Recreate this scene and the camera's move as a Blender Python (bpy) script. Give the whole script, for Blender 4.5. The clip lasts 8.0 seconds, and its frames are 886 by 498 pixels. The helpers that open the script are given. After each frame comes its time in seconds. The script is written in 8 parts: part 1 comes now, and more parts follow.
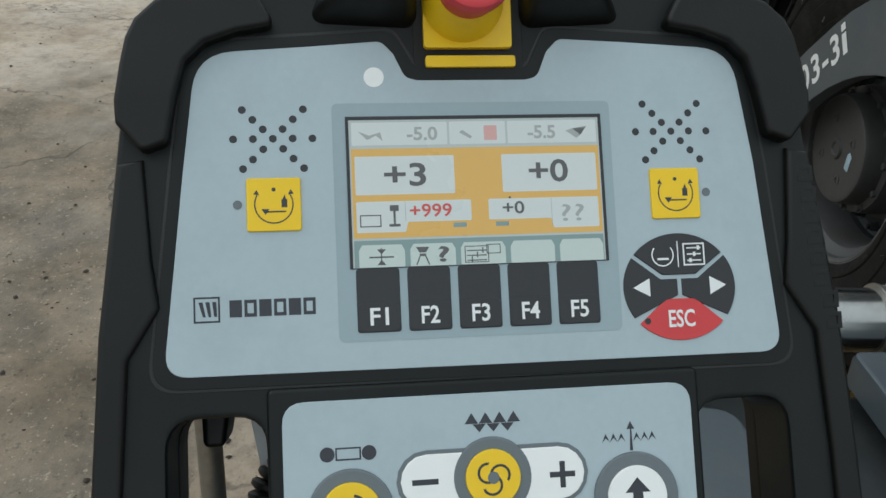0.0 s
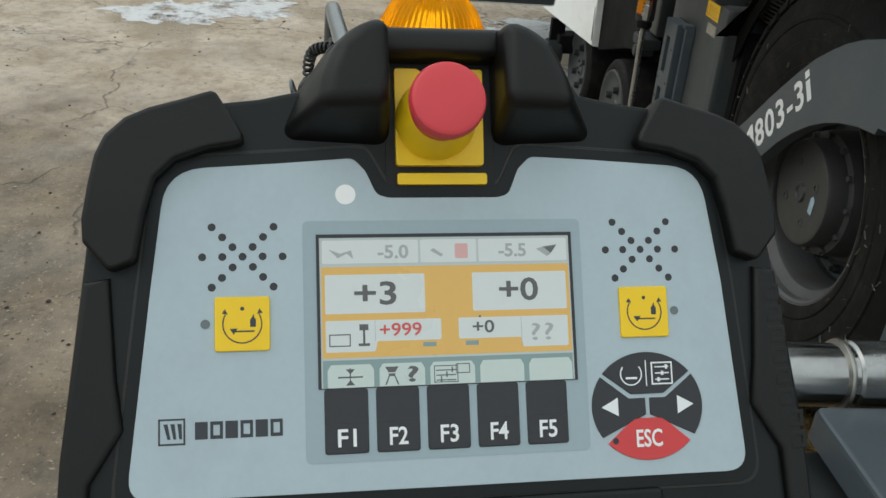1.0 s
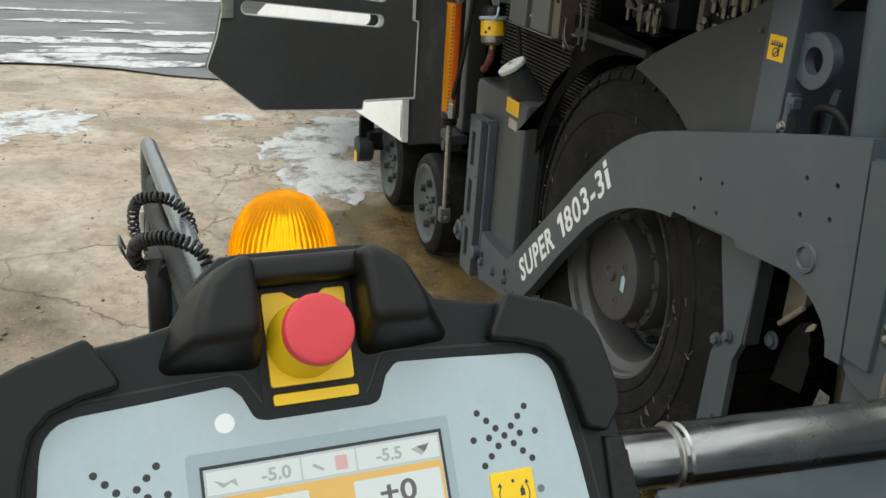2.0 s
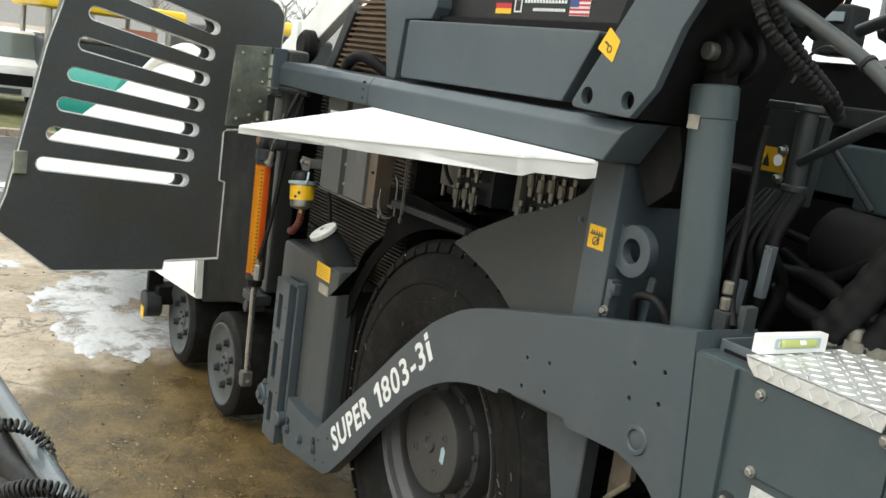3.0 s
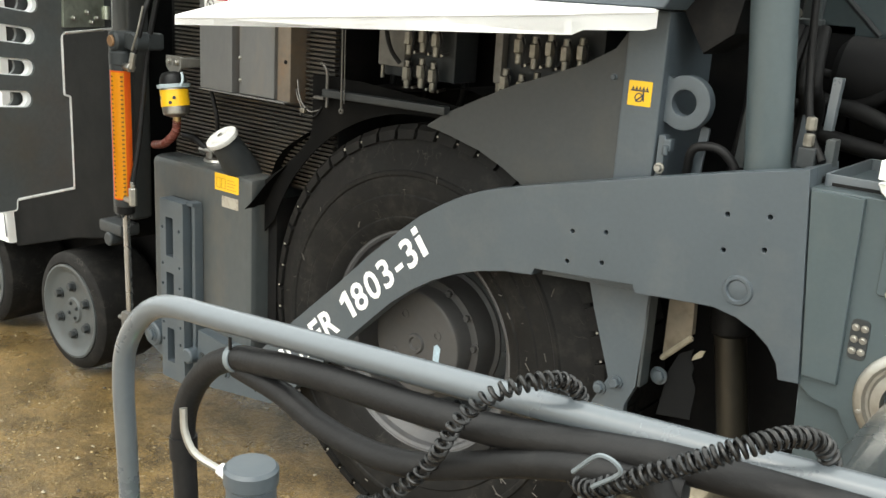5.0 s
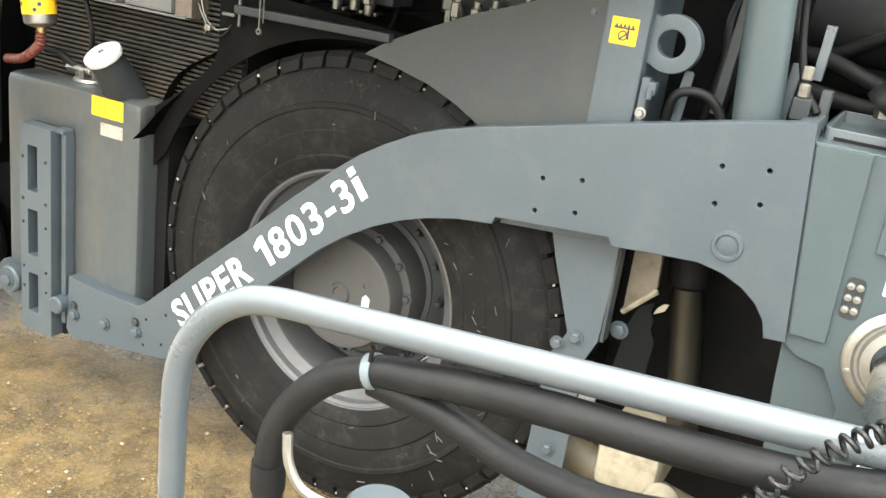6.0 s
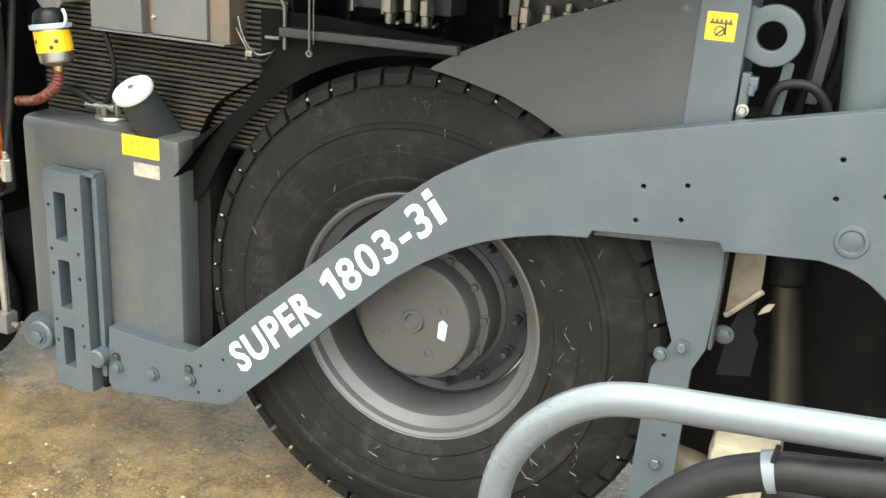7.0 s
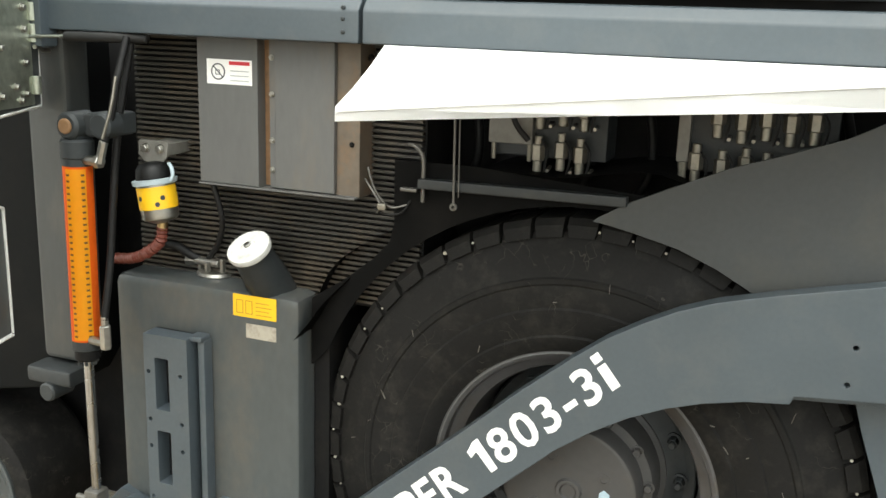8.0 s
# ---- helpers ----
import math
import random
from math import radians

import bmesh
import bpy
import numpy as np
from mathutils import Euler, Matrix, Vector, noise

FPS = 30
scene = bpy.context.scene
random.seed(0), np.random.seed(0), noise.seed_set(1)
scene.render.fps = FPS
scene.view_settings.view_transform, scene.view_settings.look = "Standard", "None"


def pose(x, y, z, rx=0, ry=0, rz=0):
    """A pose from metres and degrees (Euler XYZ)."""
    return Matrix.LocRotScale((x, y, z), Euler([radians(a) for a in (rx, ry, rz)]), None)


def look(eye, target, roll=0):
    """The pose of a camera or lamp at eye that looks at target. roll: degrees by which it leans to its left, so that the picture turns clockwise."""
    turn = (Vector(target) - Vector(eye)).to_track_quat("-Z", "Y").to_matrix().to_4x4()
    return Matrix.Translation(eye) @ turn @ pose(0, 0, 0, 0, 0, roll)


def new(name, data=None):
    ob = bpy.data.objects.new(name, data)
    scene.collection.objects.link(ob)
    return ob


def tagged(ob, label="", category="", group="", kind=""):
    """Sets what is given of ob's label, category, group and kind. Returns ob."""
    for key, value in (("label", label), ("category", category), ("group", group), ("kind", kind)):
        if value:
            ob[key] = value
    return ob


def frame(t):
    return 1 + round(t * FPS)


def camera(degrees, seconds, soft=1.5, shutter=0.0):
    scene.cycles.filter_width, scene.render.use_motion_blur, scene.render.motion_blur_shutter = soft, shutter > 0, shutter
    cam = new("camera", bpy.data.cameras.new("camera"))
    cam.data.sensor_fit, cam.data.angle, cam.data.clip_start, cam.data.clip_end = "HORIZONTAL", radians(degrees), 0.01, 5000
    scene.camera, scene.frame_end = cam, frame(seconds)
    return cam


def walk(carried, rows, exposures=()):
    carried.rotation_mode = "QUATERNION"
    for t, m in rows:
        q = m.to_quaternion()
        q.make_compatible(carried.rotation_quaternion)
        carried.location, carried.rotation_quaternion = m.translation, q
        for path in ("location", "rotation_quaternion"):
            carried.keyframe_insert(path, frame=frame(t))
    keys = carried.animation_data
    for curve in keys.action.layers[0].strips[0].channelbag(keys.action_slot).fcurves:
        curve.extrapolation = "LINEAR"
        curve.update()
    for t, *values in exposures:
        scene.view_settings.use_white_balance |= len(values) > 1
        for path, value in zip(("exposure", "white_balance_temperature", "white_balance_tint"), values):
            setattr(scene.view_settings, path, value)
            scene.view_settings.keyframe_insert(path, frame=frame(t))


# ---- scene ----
cam = camera(50.7, 8.0)
PATH = [
    (0, (2.602, -1.328, 1.731), (0.849, -1.176, 0.781), 3.3),
    (0.5, (2.589, -1.323, 1.758), (0.824, -1.147, 0.835), 4.0),
    (1, (2.581, -1.33, 1.769), (0.809, -1.111, 0.866), 5.1),
    (1.5, (2.571, -1.329, 1.79), (0.794, -1.028, 0.924), 3.7),
    (1.8, (2.5951, -1.3324, 1.8301), (0.8047, -0.8642, 1.0717), 3.91),
    (2, (2.5792, -1.3560, 1.8336), (0.8038, -0.7673, 1.1256), 4.04),
    (2.2, (2.5547, -1.3757, 1.8435), (0.7967, -0.6774, 1.1943), 6.07),
    (3.3, (2.4458, -1.5971, 1.9163), (0.8384, -0.4445, 1.6198), 6.63),
    (3.5, (2.4411, -1.6880, 1.9135), (0.8867, -0.4627, 1.6264), 5.75),
    (3.7, (2.4042, -1.7388, 1.8965), (0.8606, -0.4977, 1.6196), 6.08),
    (4, (2.2682, -1.8068, 1.8448), (0.7322, -0.5689, 1.5158), 5.19),
    (4.2, (2.1173, -1.9063, 1.8300), (0.6447, -0.6251, 1.3943), 5.80),
    (4.5, (1.9692, -1.9204, 1.7934), (0.5339, -0.5986, 1.3543), 4.41),
    (5, (1.7381, -2.0018, 1.7547), (0.5379, -0.4928, 1.2236), 3.62),
    (5.2, (1.6739, -2.0029, 1.7434), (0.5709, -0.4419, 1.1545), 5.23),
    (6.3, (1.1552, -2.0407, 1.7067), (0.4183, -0.2979, 1.0590), 6.51),
    (6.5, (1.0861, -2.0732, 1.7231), (0.3784, -0.3210, 1.0680), 4.92),
    (7, (0.9100, -2.0446, 1.7134), (0.2061, -0.2914, 1.0571), 3.95),
    (7.3, (0.7820, -2.0330, 1.7400), (0.0480, -0.2660, 1.0640), 2.30),
    (7.5, (0.6028, -2.0308, 1.7759), (-0.0904, -0.2535, 1.1755), 0.81),
    (7.8, (0.5247, -2.0326, 1.8255), (-0.2102, -0.2476, 1.3022), 0.29),
    (8, (0.4136, -1.9748, 1.8081), (-0.2791, -0.1606, 1.3297), 2.00),
]
EXPOSURES = [(0, -0.8, 6000, 4), (1.0, -0.72, 6200, 4), (1.5, -0.68, 6400, 5), (2.2, -0.10, 6400, 5), (3.5, 0.24, 6500, 5), (4.0, 0.16, 6550, 6), (4.5, 0.27, 6600, 6), (5.0, 0.90, 6600, 6), (6.3, 1.93, 6550, 7), (7.0, 1.74, 6500, 6), (7.5, 1.53, 6400, 5), (8.0, 0.95, 6550, 5)]
walk(cam, [(t, look(eye, target, roll)) for t, eye, target, roll in PATH], EXPOSURES)

# ---- world and light: bright overcast winter sky ----
world = bpy.data.worlds.new("overcast_sky")
scene.world = world
world.use_nodes = True
wn, wl = world.node_tree.nodes, world.node_tree.links
sky = wn.new("ShaderNodeTexSky")
sky.sky_type = "NISHITA"
sky.sun_disc = False
sky.sun_elevation, sky.sun_rotation = radians(50), radians(200)
sky.air_density, sky.dust_density = 1.0, 4.0
cloud = wn.new("ShaderNodeMix")
cloud.data_type = "RGBA"
cloud.inputs[0].default_value = 0.8
wl.new(sky.outputs[0], cloud.inputs[6])
cloud.inputs[7].default_value = (9.75, 9.9, 9.55, 1)
wn["Background"].inputs[1].default_value = 0.12
wco = wn.new("ShaderNodeTexCoord")
wsep = wn.new("ShaderNodeSeparateXYZ")
wl.new(wco.outputs["Generated"], wsep.inputs[0])
wrange = wn.new("ShaderNodeMapRange")
wrange.inputs["To Min"].default_value, wrange.inputs["To Max"].default_value = 1.1, 1.75
wl.new(wsep.outputs[2], wrange.inputs[0])
wmul = wn.new("ShaderNodeVectorMath")
wmul.operation = "SCALE"
wl.new(cloud.outputs[2], wmul.inputs[0])
wl.new(wrange.outputs[0], wmul.inputs["Scale"])
wl.new(wmul.outputs[0], wn["Background"].inputs[0])

sun_data = bpy.data.lights.new("sun", "SUN")
sun_data.energy, sun_data.angle, sun_data.color = 0.6, radians(40), (1.0, 0.97, 0.93)
sun = new("sun", sun_data)
sun.matrix_world = look((2, -6, 10), (0, 0, 0))


# ---- materials ----
def material(name, base, rough=0.5, metal=0.0, vary=0.12, grain=60.0, bump=0.08, dirt=None, dirt_amount=0.0,
             dirt_scale=4.0, coat=0.0, spec=0.5, streak=1.0, bump_dist=0.002, rough_vary=0.12):
    """A painted, cast or moulded surface: two scales of variation, a dirt layer with its own shape, and fine relief."""
    m = bpy.data.materials.new(name)
    m.use_nodes = True
    n, l = m.node_tree.nodes, m.node_tree.links
    b = n["Principled BSDF"]
    b.inputs["Metallic"].default_value = metal
    b.inputs["Coat Weight"].default_value = coat
    b.inputs["Specular IOR Level"].default_value = spec
    co = n.new("ShaderNodeTexCoord")
    mp = n.new("ShaderNodeMapping")
    mp.inputs["Scale"].default_value = (1, 1, streak)
    l.new(co.outputs["Object"], mp.inputs[0])
    fine = n.new("ShaderNodeTexNoise")
    fine.inputs["Scale"].default_value, fine.inputs["Detail"].default_value = grain, 5
    l.new(mp.outputs[0], fine.inputs["Vector"])
    big = n.new("ShaderNodeTexNoise")
    big.inputs["Scale"].default_value, big.inputs["Detail"].default_value, big.inputs["Roughness"].default_value = dirt_scale, 7, 0.62
    l.new(mp.outputs[0], big.inputs["Vector"])
    mix = n.new("ShaderNodeMix")
    mix.data_type, mix.blend_type = "RGBA", "MULTIPLY"
    mix.inputs[0].default_value = 1.0
    mix.inputs[6].default_value = (*base, 1)
    ramp = n.new("ShaderNodeMapRange")
    ramp.inputs["From Min"].default_value, ramp.inputs["From Max"].default_value = 0.3, 0.7
    ramp.inputs["To Min"].default_value, ramp.inputs["To Max"].default_value = 1 - vary, 1 + vary
    add = n.new("ShaderNodeMath")
    add.operation = "MULTIPLY_ADD"
    add.inputs[1].default_value = 0.4
    sc = n.new("ShaderNodeMath")
    sc.operation = "MULTIPLY"
    sc.inputs[1].default_value = 0.6
    l.new(big.outputs[0], sc.inputs[0])
    l.new(fine.outputs[0], add.inputs[0])
    l.new(sc.outputs[0], add.inputs[2])
    l.new(add.outputs[0], ramp.inputs[0])
    l.new(ramp.outputs[0], mix.inputs[7])
    colour = mix.outputs[2]
    if dirt:
        dm = n.new("ShaderNodeMix")
        dm.data_type = "RGBA"
        dr = n.new("ShaderNodeMapRange")
        dr.inputs["From Min"].default_value, dr.inputs["From Max"].default_value = 0.5, 0.72
        dr.inputs["To Max"].default_value = dirt_amount
        dn = n.new("ShaderNodeTexNoise")
        dn.inputs["Scale"].default_value, dn.inputs["Detail"].default_value, dn.inputs["Roughness"].default_value = dirt_scale * 1.7, 9, 0.68
        l.new(mp.outputs[0], dn.inputs["Vector"])
        l.new(dn.outputs[0], dr.inputs[0])
        l.new(dr.outputs[0], dm.inputs[0])
        l.new(colour, dm.inputs[6])
        dm.inputs[7].default_value = (*dirt, 1)
        colour = dm.outputs[2]
    l.new(colour, b.inputs["Base Color"])
    rr = n.new("ShaderNodeMapRange")
    rr.inputs["From Min"].default_value, rr.inputs["From Max"].default_value = 0.3, 0.7
    rr.inputs["To Min"].default_value, rr.inputs["To Max"].default_value = max(0.02, rough - rough_vary), min(1, rough + rough_vary)
    l.new(big.outputs[0], rr.inputs[0])
    l.new(rr.outputs[0], b.inputs["Roughness"])
    if bump:
        bp = n.new("ShaderNodeBump")
        bp.inputs["Strength"].default_value, bp.inputs["Distance"].default_value = bump, bump_dist
        l.new(fine.outputs[0], bp.inputs["Height"])
        l.new(bp.outputs[0], b.inputs["Normal"])
    return m


DUST = (0.2, 0.19, 0.17)
GREY = material("grey_machine_paint", (0.064, 0.080, 0.093), 0.42, vary=0.1, grain=90, bump=0.05, dirt=(0.155, 0.153, 0.142), dirt_amount=0.2, dirt_scale=3, coat=0.08)
GREEN_GREY = material("greenish_grey_machine_paint", (0.058, 0.078, 0.085), 0.42, vary=0.1, grain=90, bump=0.05, dirt=(0.13, 0.135, 0.12), dirt_amount=0.2, dirt_scale=3, coat=0.08)
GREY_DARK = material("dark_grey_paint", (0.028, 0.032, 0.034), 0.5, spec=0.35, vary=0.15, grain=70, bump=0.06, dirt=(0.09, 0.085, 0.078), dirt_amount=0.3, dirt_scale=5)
DOOR = material("sooty_grey_door_paint", (0.066, 0.072, 0.073), 0.42, vary=0.2, grain=60, bump=0.06, dirt=(0.075, 0.058, 0.04), dirt_amount=0.5, dirt_scale=2.2, spec=0.4)
TANK = material("weathered_grey_tank_paint", (0.062, 0.07, 0.072), 0.48, vary=0.18, grain=50, bump=0.07, dirt=(0.15, 0.12, 0.085), dirt_amount=0.35, dirt_scale=3.2, streak=0.5)
# black steel parts, and the sheets that stand in for shade inside the machine
BLACK = material("black_steel_and_shade", (0.007, 0.007, 0.0074), 0.65, spec=0.18, vary=0.25, grain=40, bump=0.1, dirt=(0.028, 0.025, 0.021), dirt_amount=0.4, dirt_scale=6)
RUBBER = material("tyre_rubber", (0.0098, 0.0094, 0.009), 0.75, spec=0.2, vary=0.25, grain=120, bump=0.22, dirt=(0.06, 0.055, 0.047), dirt_amount=0.3, dirt_scale=9)


def scuffs(m, colour, scale, width, amount):
    """Thin wandering pale scratches over a material, thicker in some places than in others."""
    n, l = m.node_tree.nodes, m.node_tree.links
    b = n["Principled BSDF"]
    old = b.inputs["Base Color"].links[0].from_socket
    co = n.new("ShaderNodeTexCoord")
    vor = n.new("ShaderNodeTexVoronoi")
    vor.feature = "DISTANCE_TO_EDGE"
    vor.inputs["Scale"].default_value = scale
    warp = n.new("ShaderNodeTexNoise")
    warp.inputs["Scale"].default_value, warp.inputs["Detail"].default_value = scale * 0.7, 3
    l.new(co.outputs["Object"], warp.inputs["Vector"])
    add = n.new("ShaderNodeVectorMath")
    add.operation = "MULTIPLY_ADD"
    add.inputs[1].default_value = (0.35, 0.35, 0.35)
    l.new(warp.outputs["Color"], add.inputs[0])
    l.new(co.outputs["Object"], add.inputs[2])
    l.new(add.outputs[0], vor.inputs["Vector"])
    line = n.new("ShaderNodeMapRange")
    line.inputs["From Min"].default_value, line.inputs["From Max"].default_value = width * 0.3, width
    line.inputs["To Min"].default_value, line.inputs["To Max"].default_value = 1.0, 0.0
    l.new(vor.outputs["Distance"], line.inputs[0])
    gate = n.new("ShaderNodeTexNoise")
    gate.inputs["Scale"].default_value, gate.inputs["Detail"].default_value = scale * 1.3, 4
    l.new(co.outputs["Object"], gate.inputs["Vector"])
    g = n.new("ShaderNodeMapRange")
    g.inputs["From Min"].default_value, g.inputs["From Max"].default_value = 0.54, 0.62
    g.inputs["To Max"].default_value = amount
    l.new(gate.outputs[0], g.inputs[0])
    mul = n.new("ShaderNodeMath")
    mul.operation = "MULTIPLY"
    l.new(line.outputs[0], mul.inputs[0])
    l.new(g.outputs[0], mul.inputs[1])
    mix = n.new("ShaderNodeMix")
    mix.data_type = "RGBA"
    l.new(mul.outputs[0], mix.inputs[0])
    l.new(old, mix.inputs[6])
    mix.inputs[7].default_value = (*colour, 1)
    l.new(mix.outputs[2], b.inputs["Base Color"])


def ragged(m, scale, low, high):
    """Melts holes into a thin sheet where a noise runs low."""
    n, l = m.node_tree.nodes, m.node_tree.links
    co = n.new("ShaderNodeTexCoord")
    t = n.new("ShaderNodeTexNoise")
    t.inputs["Scale"].default_value, t.inputs["Detail"].default_value, t.inputs["Roughness"].default_value = scale, 9, 0.7
    l.new(co.outputs["Object"], t.inputs["Vector"])
    r = n.new("ShaderNodeMapRange")
    r.inputs["From Min"].default_value, r.inputs["From Max"].default_value = low, high
    l.new(t.outputs[0], r.inputs[0])
    clear = n.new("ShaderNodeBsdfTransparent")
    mx = n.new("ShaderNodeMixShader")
    l.new(r.outputs[0], mx.inputs[0])
    l.new(clear.outputs[0], mx.inputs[1])
    l.new(n["Principled BSDF"].outputs[0], mx.inputs[2])
    l.new(mx.outputs[0], n["Material Output"].inputs[0])


scuffs(RUBBER, (0.13, 0.12, 0.1), 11.0, 0.014, 0.28)
RUBBER_FLAP = material("black_rubber_sheet", (0.0045, 0.0045, 0.0045), 0.75, spec=0.06, vary=0.2, grain=60, bump=0.12, dirt=(0.02, 0.018, 0.016), dirt_amount=0.25)
HOSE = material("black_hose_sleeve", (0.0075, 0.0075, 0.008), 0.52, spec=0.28, vary=0.25, grain=160, bump=0.3, dirt=(0.035, 0.034, 0.032), dirt_amount=0.3, dirt_scale=9)
RIM = material("grey_wheel_paint", (0.085, 0.085, 0.088), 0.4, vary=0.14, grain=70, bump=0.06, dirt=(0.07, 0.055, 0.038), dirt_amount=0.65, dirt_scale=4.5)
HUB = material("dusty_hub_paint", (0.055, 0.054, 0.054), 0.55, vary=0.12, grain=60, bump=0.1, dirt=(0.07, 0.06, 0.05), dirt_amount=0.4, dirt_scale=8)
STEEL = material("zinc_plated_steel", (0.4, 0.39, 0.36), 0.42, 1.0, vary=0.2, grain=80, bump=0.06, dirt=(0.2, 0.17, 0.12), dirt_amount=0.4)
PLATE_OLIVE = material("passivated_hinge_plate", (0.46, 0.49, 0.41), 0.4, 0.85, vary=0.3, grain=50, bump=0.08, dirt=(0.16, 0.15, 0.11), dirt_amount=0.5, dirt_scale=8)
CHROME = material("chromed_steel", (0.42, 0.425, 0.425), 0.24, 1.0, vary=0.06, grain=30, bump=0.02, dirt=(0.22, 0.2, 0.16), dirt_amount=0.3, dirt_scale=6)
RAILPAINT = material("silver_grey_rail_paint", (0.115, 0.132, 0.146), 0.34, 0.2, vary=0.08, grain=110, bump=0.04, dirt=DUST, dirt_amount=0.15, coat=0.35)
WHITE = material("white_painted_sheet", (0.86, 0.86, 0.845), 0.5, vary=0.04, grain=30, bump=0.04, dirt=(0.5, 0.42, 0.3), dirt_amount=0.25, dirt_scale=2)
LETTER = material("white_vinyl_letters", (0.88, 0.89, 0.89), 0.45, vary=0.04, grain=80, bump=0.03)
YELLOW = material("yellow_label_vinyl", (0.86, 0.5, 0.015), 0.42, vary=0.06, grain=60, bump=0.03)
YELLOW_BTN = material("yellow_button_plastic", (0.88, 0.58, 0.01), 0.38, vary=0.04, grain=90, bump=0.03)
ORANGE = material("orange_scale_strip", (0.98, 0.17, 0.012), 0.45, vary=0.06, grain=60, bump=0.03)
SCALE_YELLOW = material("yellow_scale_strip", (0.98, 0.45, 0.010), 0.45, vary=0.06, grain=60, bump=0.03)
RED = material("red_button_plastic", (0.62, 0.045, 0.06), 0.42, vary=0.05, grain=90, bump=0.03)
RED_KEY = material("red_key_foil", (0.6, 0.05, 0.055), 0.45, vary=0.05, grain=90, bump=0.03)
CASE = material("black_rubbery_plastic", (0.0036, 0.0040, 0.0040), 0.44, vary=0.12, grain=700, bump=0.22, bump_dist=0.0004, dirt=(0.012, 0.0135, 0.0135), dirt_amount=0.18, dirt_scale=18, spec=0.34)
CASE_FRAME = material("dark_slate_plastic", (0.0042, 0.0064, 0.0070), 0.43, vary=0.1, grain=500, bump=0.12, bump_dist=0.0004, dirt=(0.016, 0.02, 0.02), dirt_amount=0.15, dirt_scale=18, spec=0.3)
FOIL = material("light_grey_key_foil", (0.415, 0.5, 0.545), 0.4, vary=0.04, grain=300, bump=0.04, bump_dist=0.0003, dirt=(0.25, 0.29, 0.31), dirt_amount=0.2, dirt_scale=12)
FOIL_DARK = material("mid_grey_key_foil", (0.32, 0.405, 0.445), 0.4, vary=0.04, grain=300, bump=0.03, bump_dist=0.0003)
KEY = material("charcoal_key_foil", (0.025, 0.027, 0.032), 0.45, vary=0.08, grain=300, bump=0.04, bump_dist=0.0003)
KEY_MID = material("grey_key_ring", (0.14, 0.165, 0.18), 0.42, vary=0.06, grain=300, bump=0.04, bump_dist=0.0003)
PRINT = material("dark_grey_print", (0.035, 0.04, 0.05), 0.5, vary=0.05, grain=300, bump=0)
WHITE_PRINT = material("white_print", (0.8, 0.82, 0.83), 0.5, vary=0.03, grain=300, bump=0)
BRASS = material("brass_fitting", (0.55, 0.4, 0.2), 0.35, 1.0, vary=0.15, grain=80, bump=0.05)
RUST = material("rusty_streaked_steel", (0.2, 0.11, 0.05), 0.7, vary=0.3, grain=60, bump=0.2, dirt=(0.08, 0.07, 0.06), dirt_amount=0.5)
RED_HOSE = material("red_brown_corrugated_hose", (0.13, 0.03, 0.018), 0.5, vary=0.15, grain=80, bump=0.1)
SKIRT = material("near_black_paint", (0.0055, 0.006, 0.0062), 0.6, spec=0.08, vary=0.2, grain=60, bump=0.06, dirt=(0.014, 0.013, 0.012), dirt_amount=0.3, dirt_scale=4)
SKIRT_POST = material("dusty_dark_grey_paint", (0.034, 0.037, 0.037), 0.45, vary=0.18, grain=60, bump=0.06, dirt=(0.09, 0.08, 0.065), dirt_amount=0.4, dirt_scale=4, streak=0.4)
FRONT_DISC = material("pale_grey_wheel_disc", (0.06, 0.068, 0.07), 0.5, vary=0.12, grain=60, bump=0.06, dirt=(0.07, 0.06, 0.05), dirt_amount=0.4, dirt_scale=6)
GRILLE = material("brown_dusty_grille", (0.13, 0.085, 0.05), 0.7, vary=0.3, grain=60, bump=0.2, dirt=(0.05, 0.04, 0.03), dirt_amount=0.6)
GREASE = material("worn_cream_housing", (0.34, 0.30, 0.22), 0.55, vary=0.2, grain=40, bump=0.15, dirt=(0.1, 0.08, 0.05), dirt_amount=0.6, dirt_scale=12)
VALVE = material("dull_zinc_valve", (0.25, 0.235, 0.2), 0.45, 0.8, vary=0.2, grain=80, bump=0.08, dirt=(0.12, 0.1, 0.08), dirt_amount=0.5, dirt_scale=20)
SNOW = material("old_wet_snow", (0.6, 0.6, 0.61), 0.6, vary=0.12, grain=25, bump=0.4, bump_dist=0.02, dirt=(0.34, 0.31, 0.27), dirt_amount=0.75, dirt_scale=3)
ragged(SNOW, 3.2, 0.36, 0.5)
ALU = material("aluminium_tread", (0.84, 0.84, 0.83), 0.45, 0.6, vary=0.12, grain=90, bump=0.08, dirt=(0.42, 0.4, 0.36), dirt_amount=0.35, dirt_scale=6)
TEAL = material("teal_painted_tank", (0.0, 0.22, 0.17), 0.45, vary=0.08, grain=20, bump=0.05)
FAR_YELLOW = material("yellow_machine_paint", (0.8, 0.52, 0.02), 0.45, vary=0.1, grain=10, bump=0.05)
# bare branches, greyed: distance haze is mixed into the base colour
BARK = material("hazy_winter_branches", (0.24, 0.23, 0.22), 0.9, vary=0.3, grain=8, bump=0.3)
GREEN = material("green_cloth", (0.12, 0.5, 0.08), 0.7, vary=0.2, grain=80, bump=0.2)
FLAG_RED = material("red_print", (0.55, 0.03, 0.04), 0.5, vary=0.05, bump=0)
FLAG_BLUE = material("blue_print", (0.05, 0.08, 0.25), 0.5, vary=0.05, bump=0)
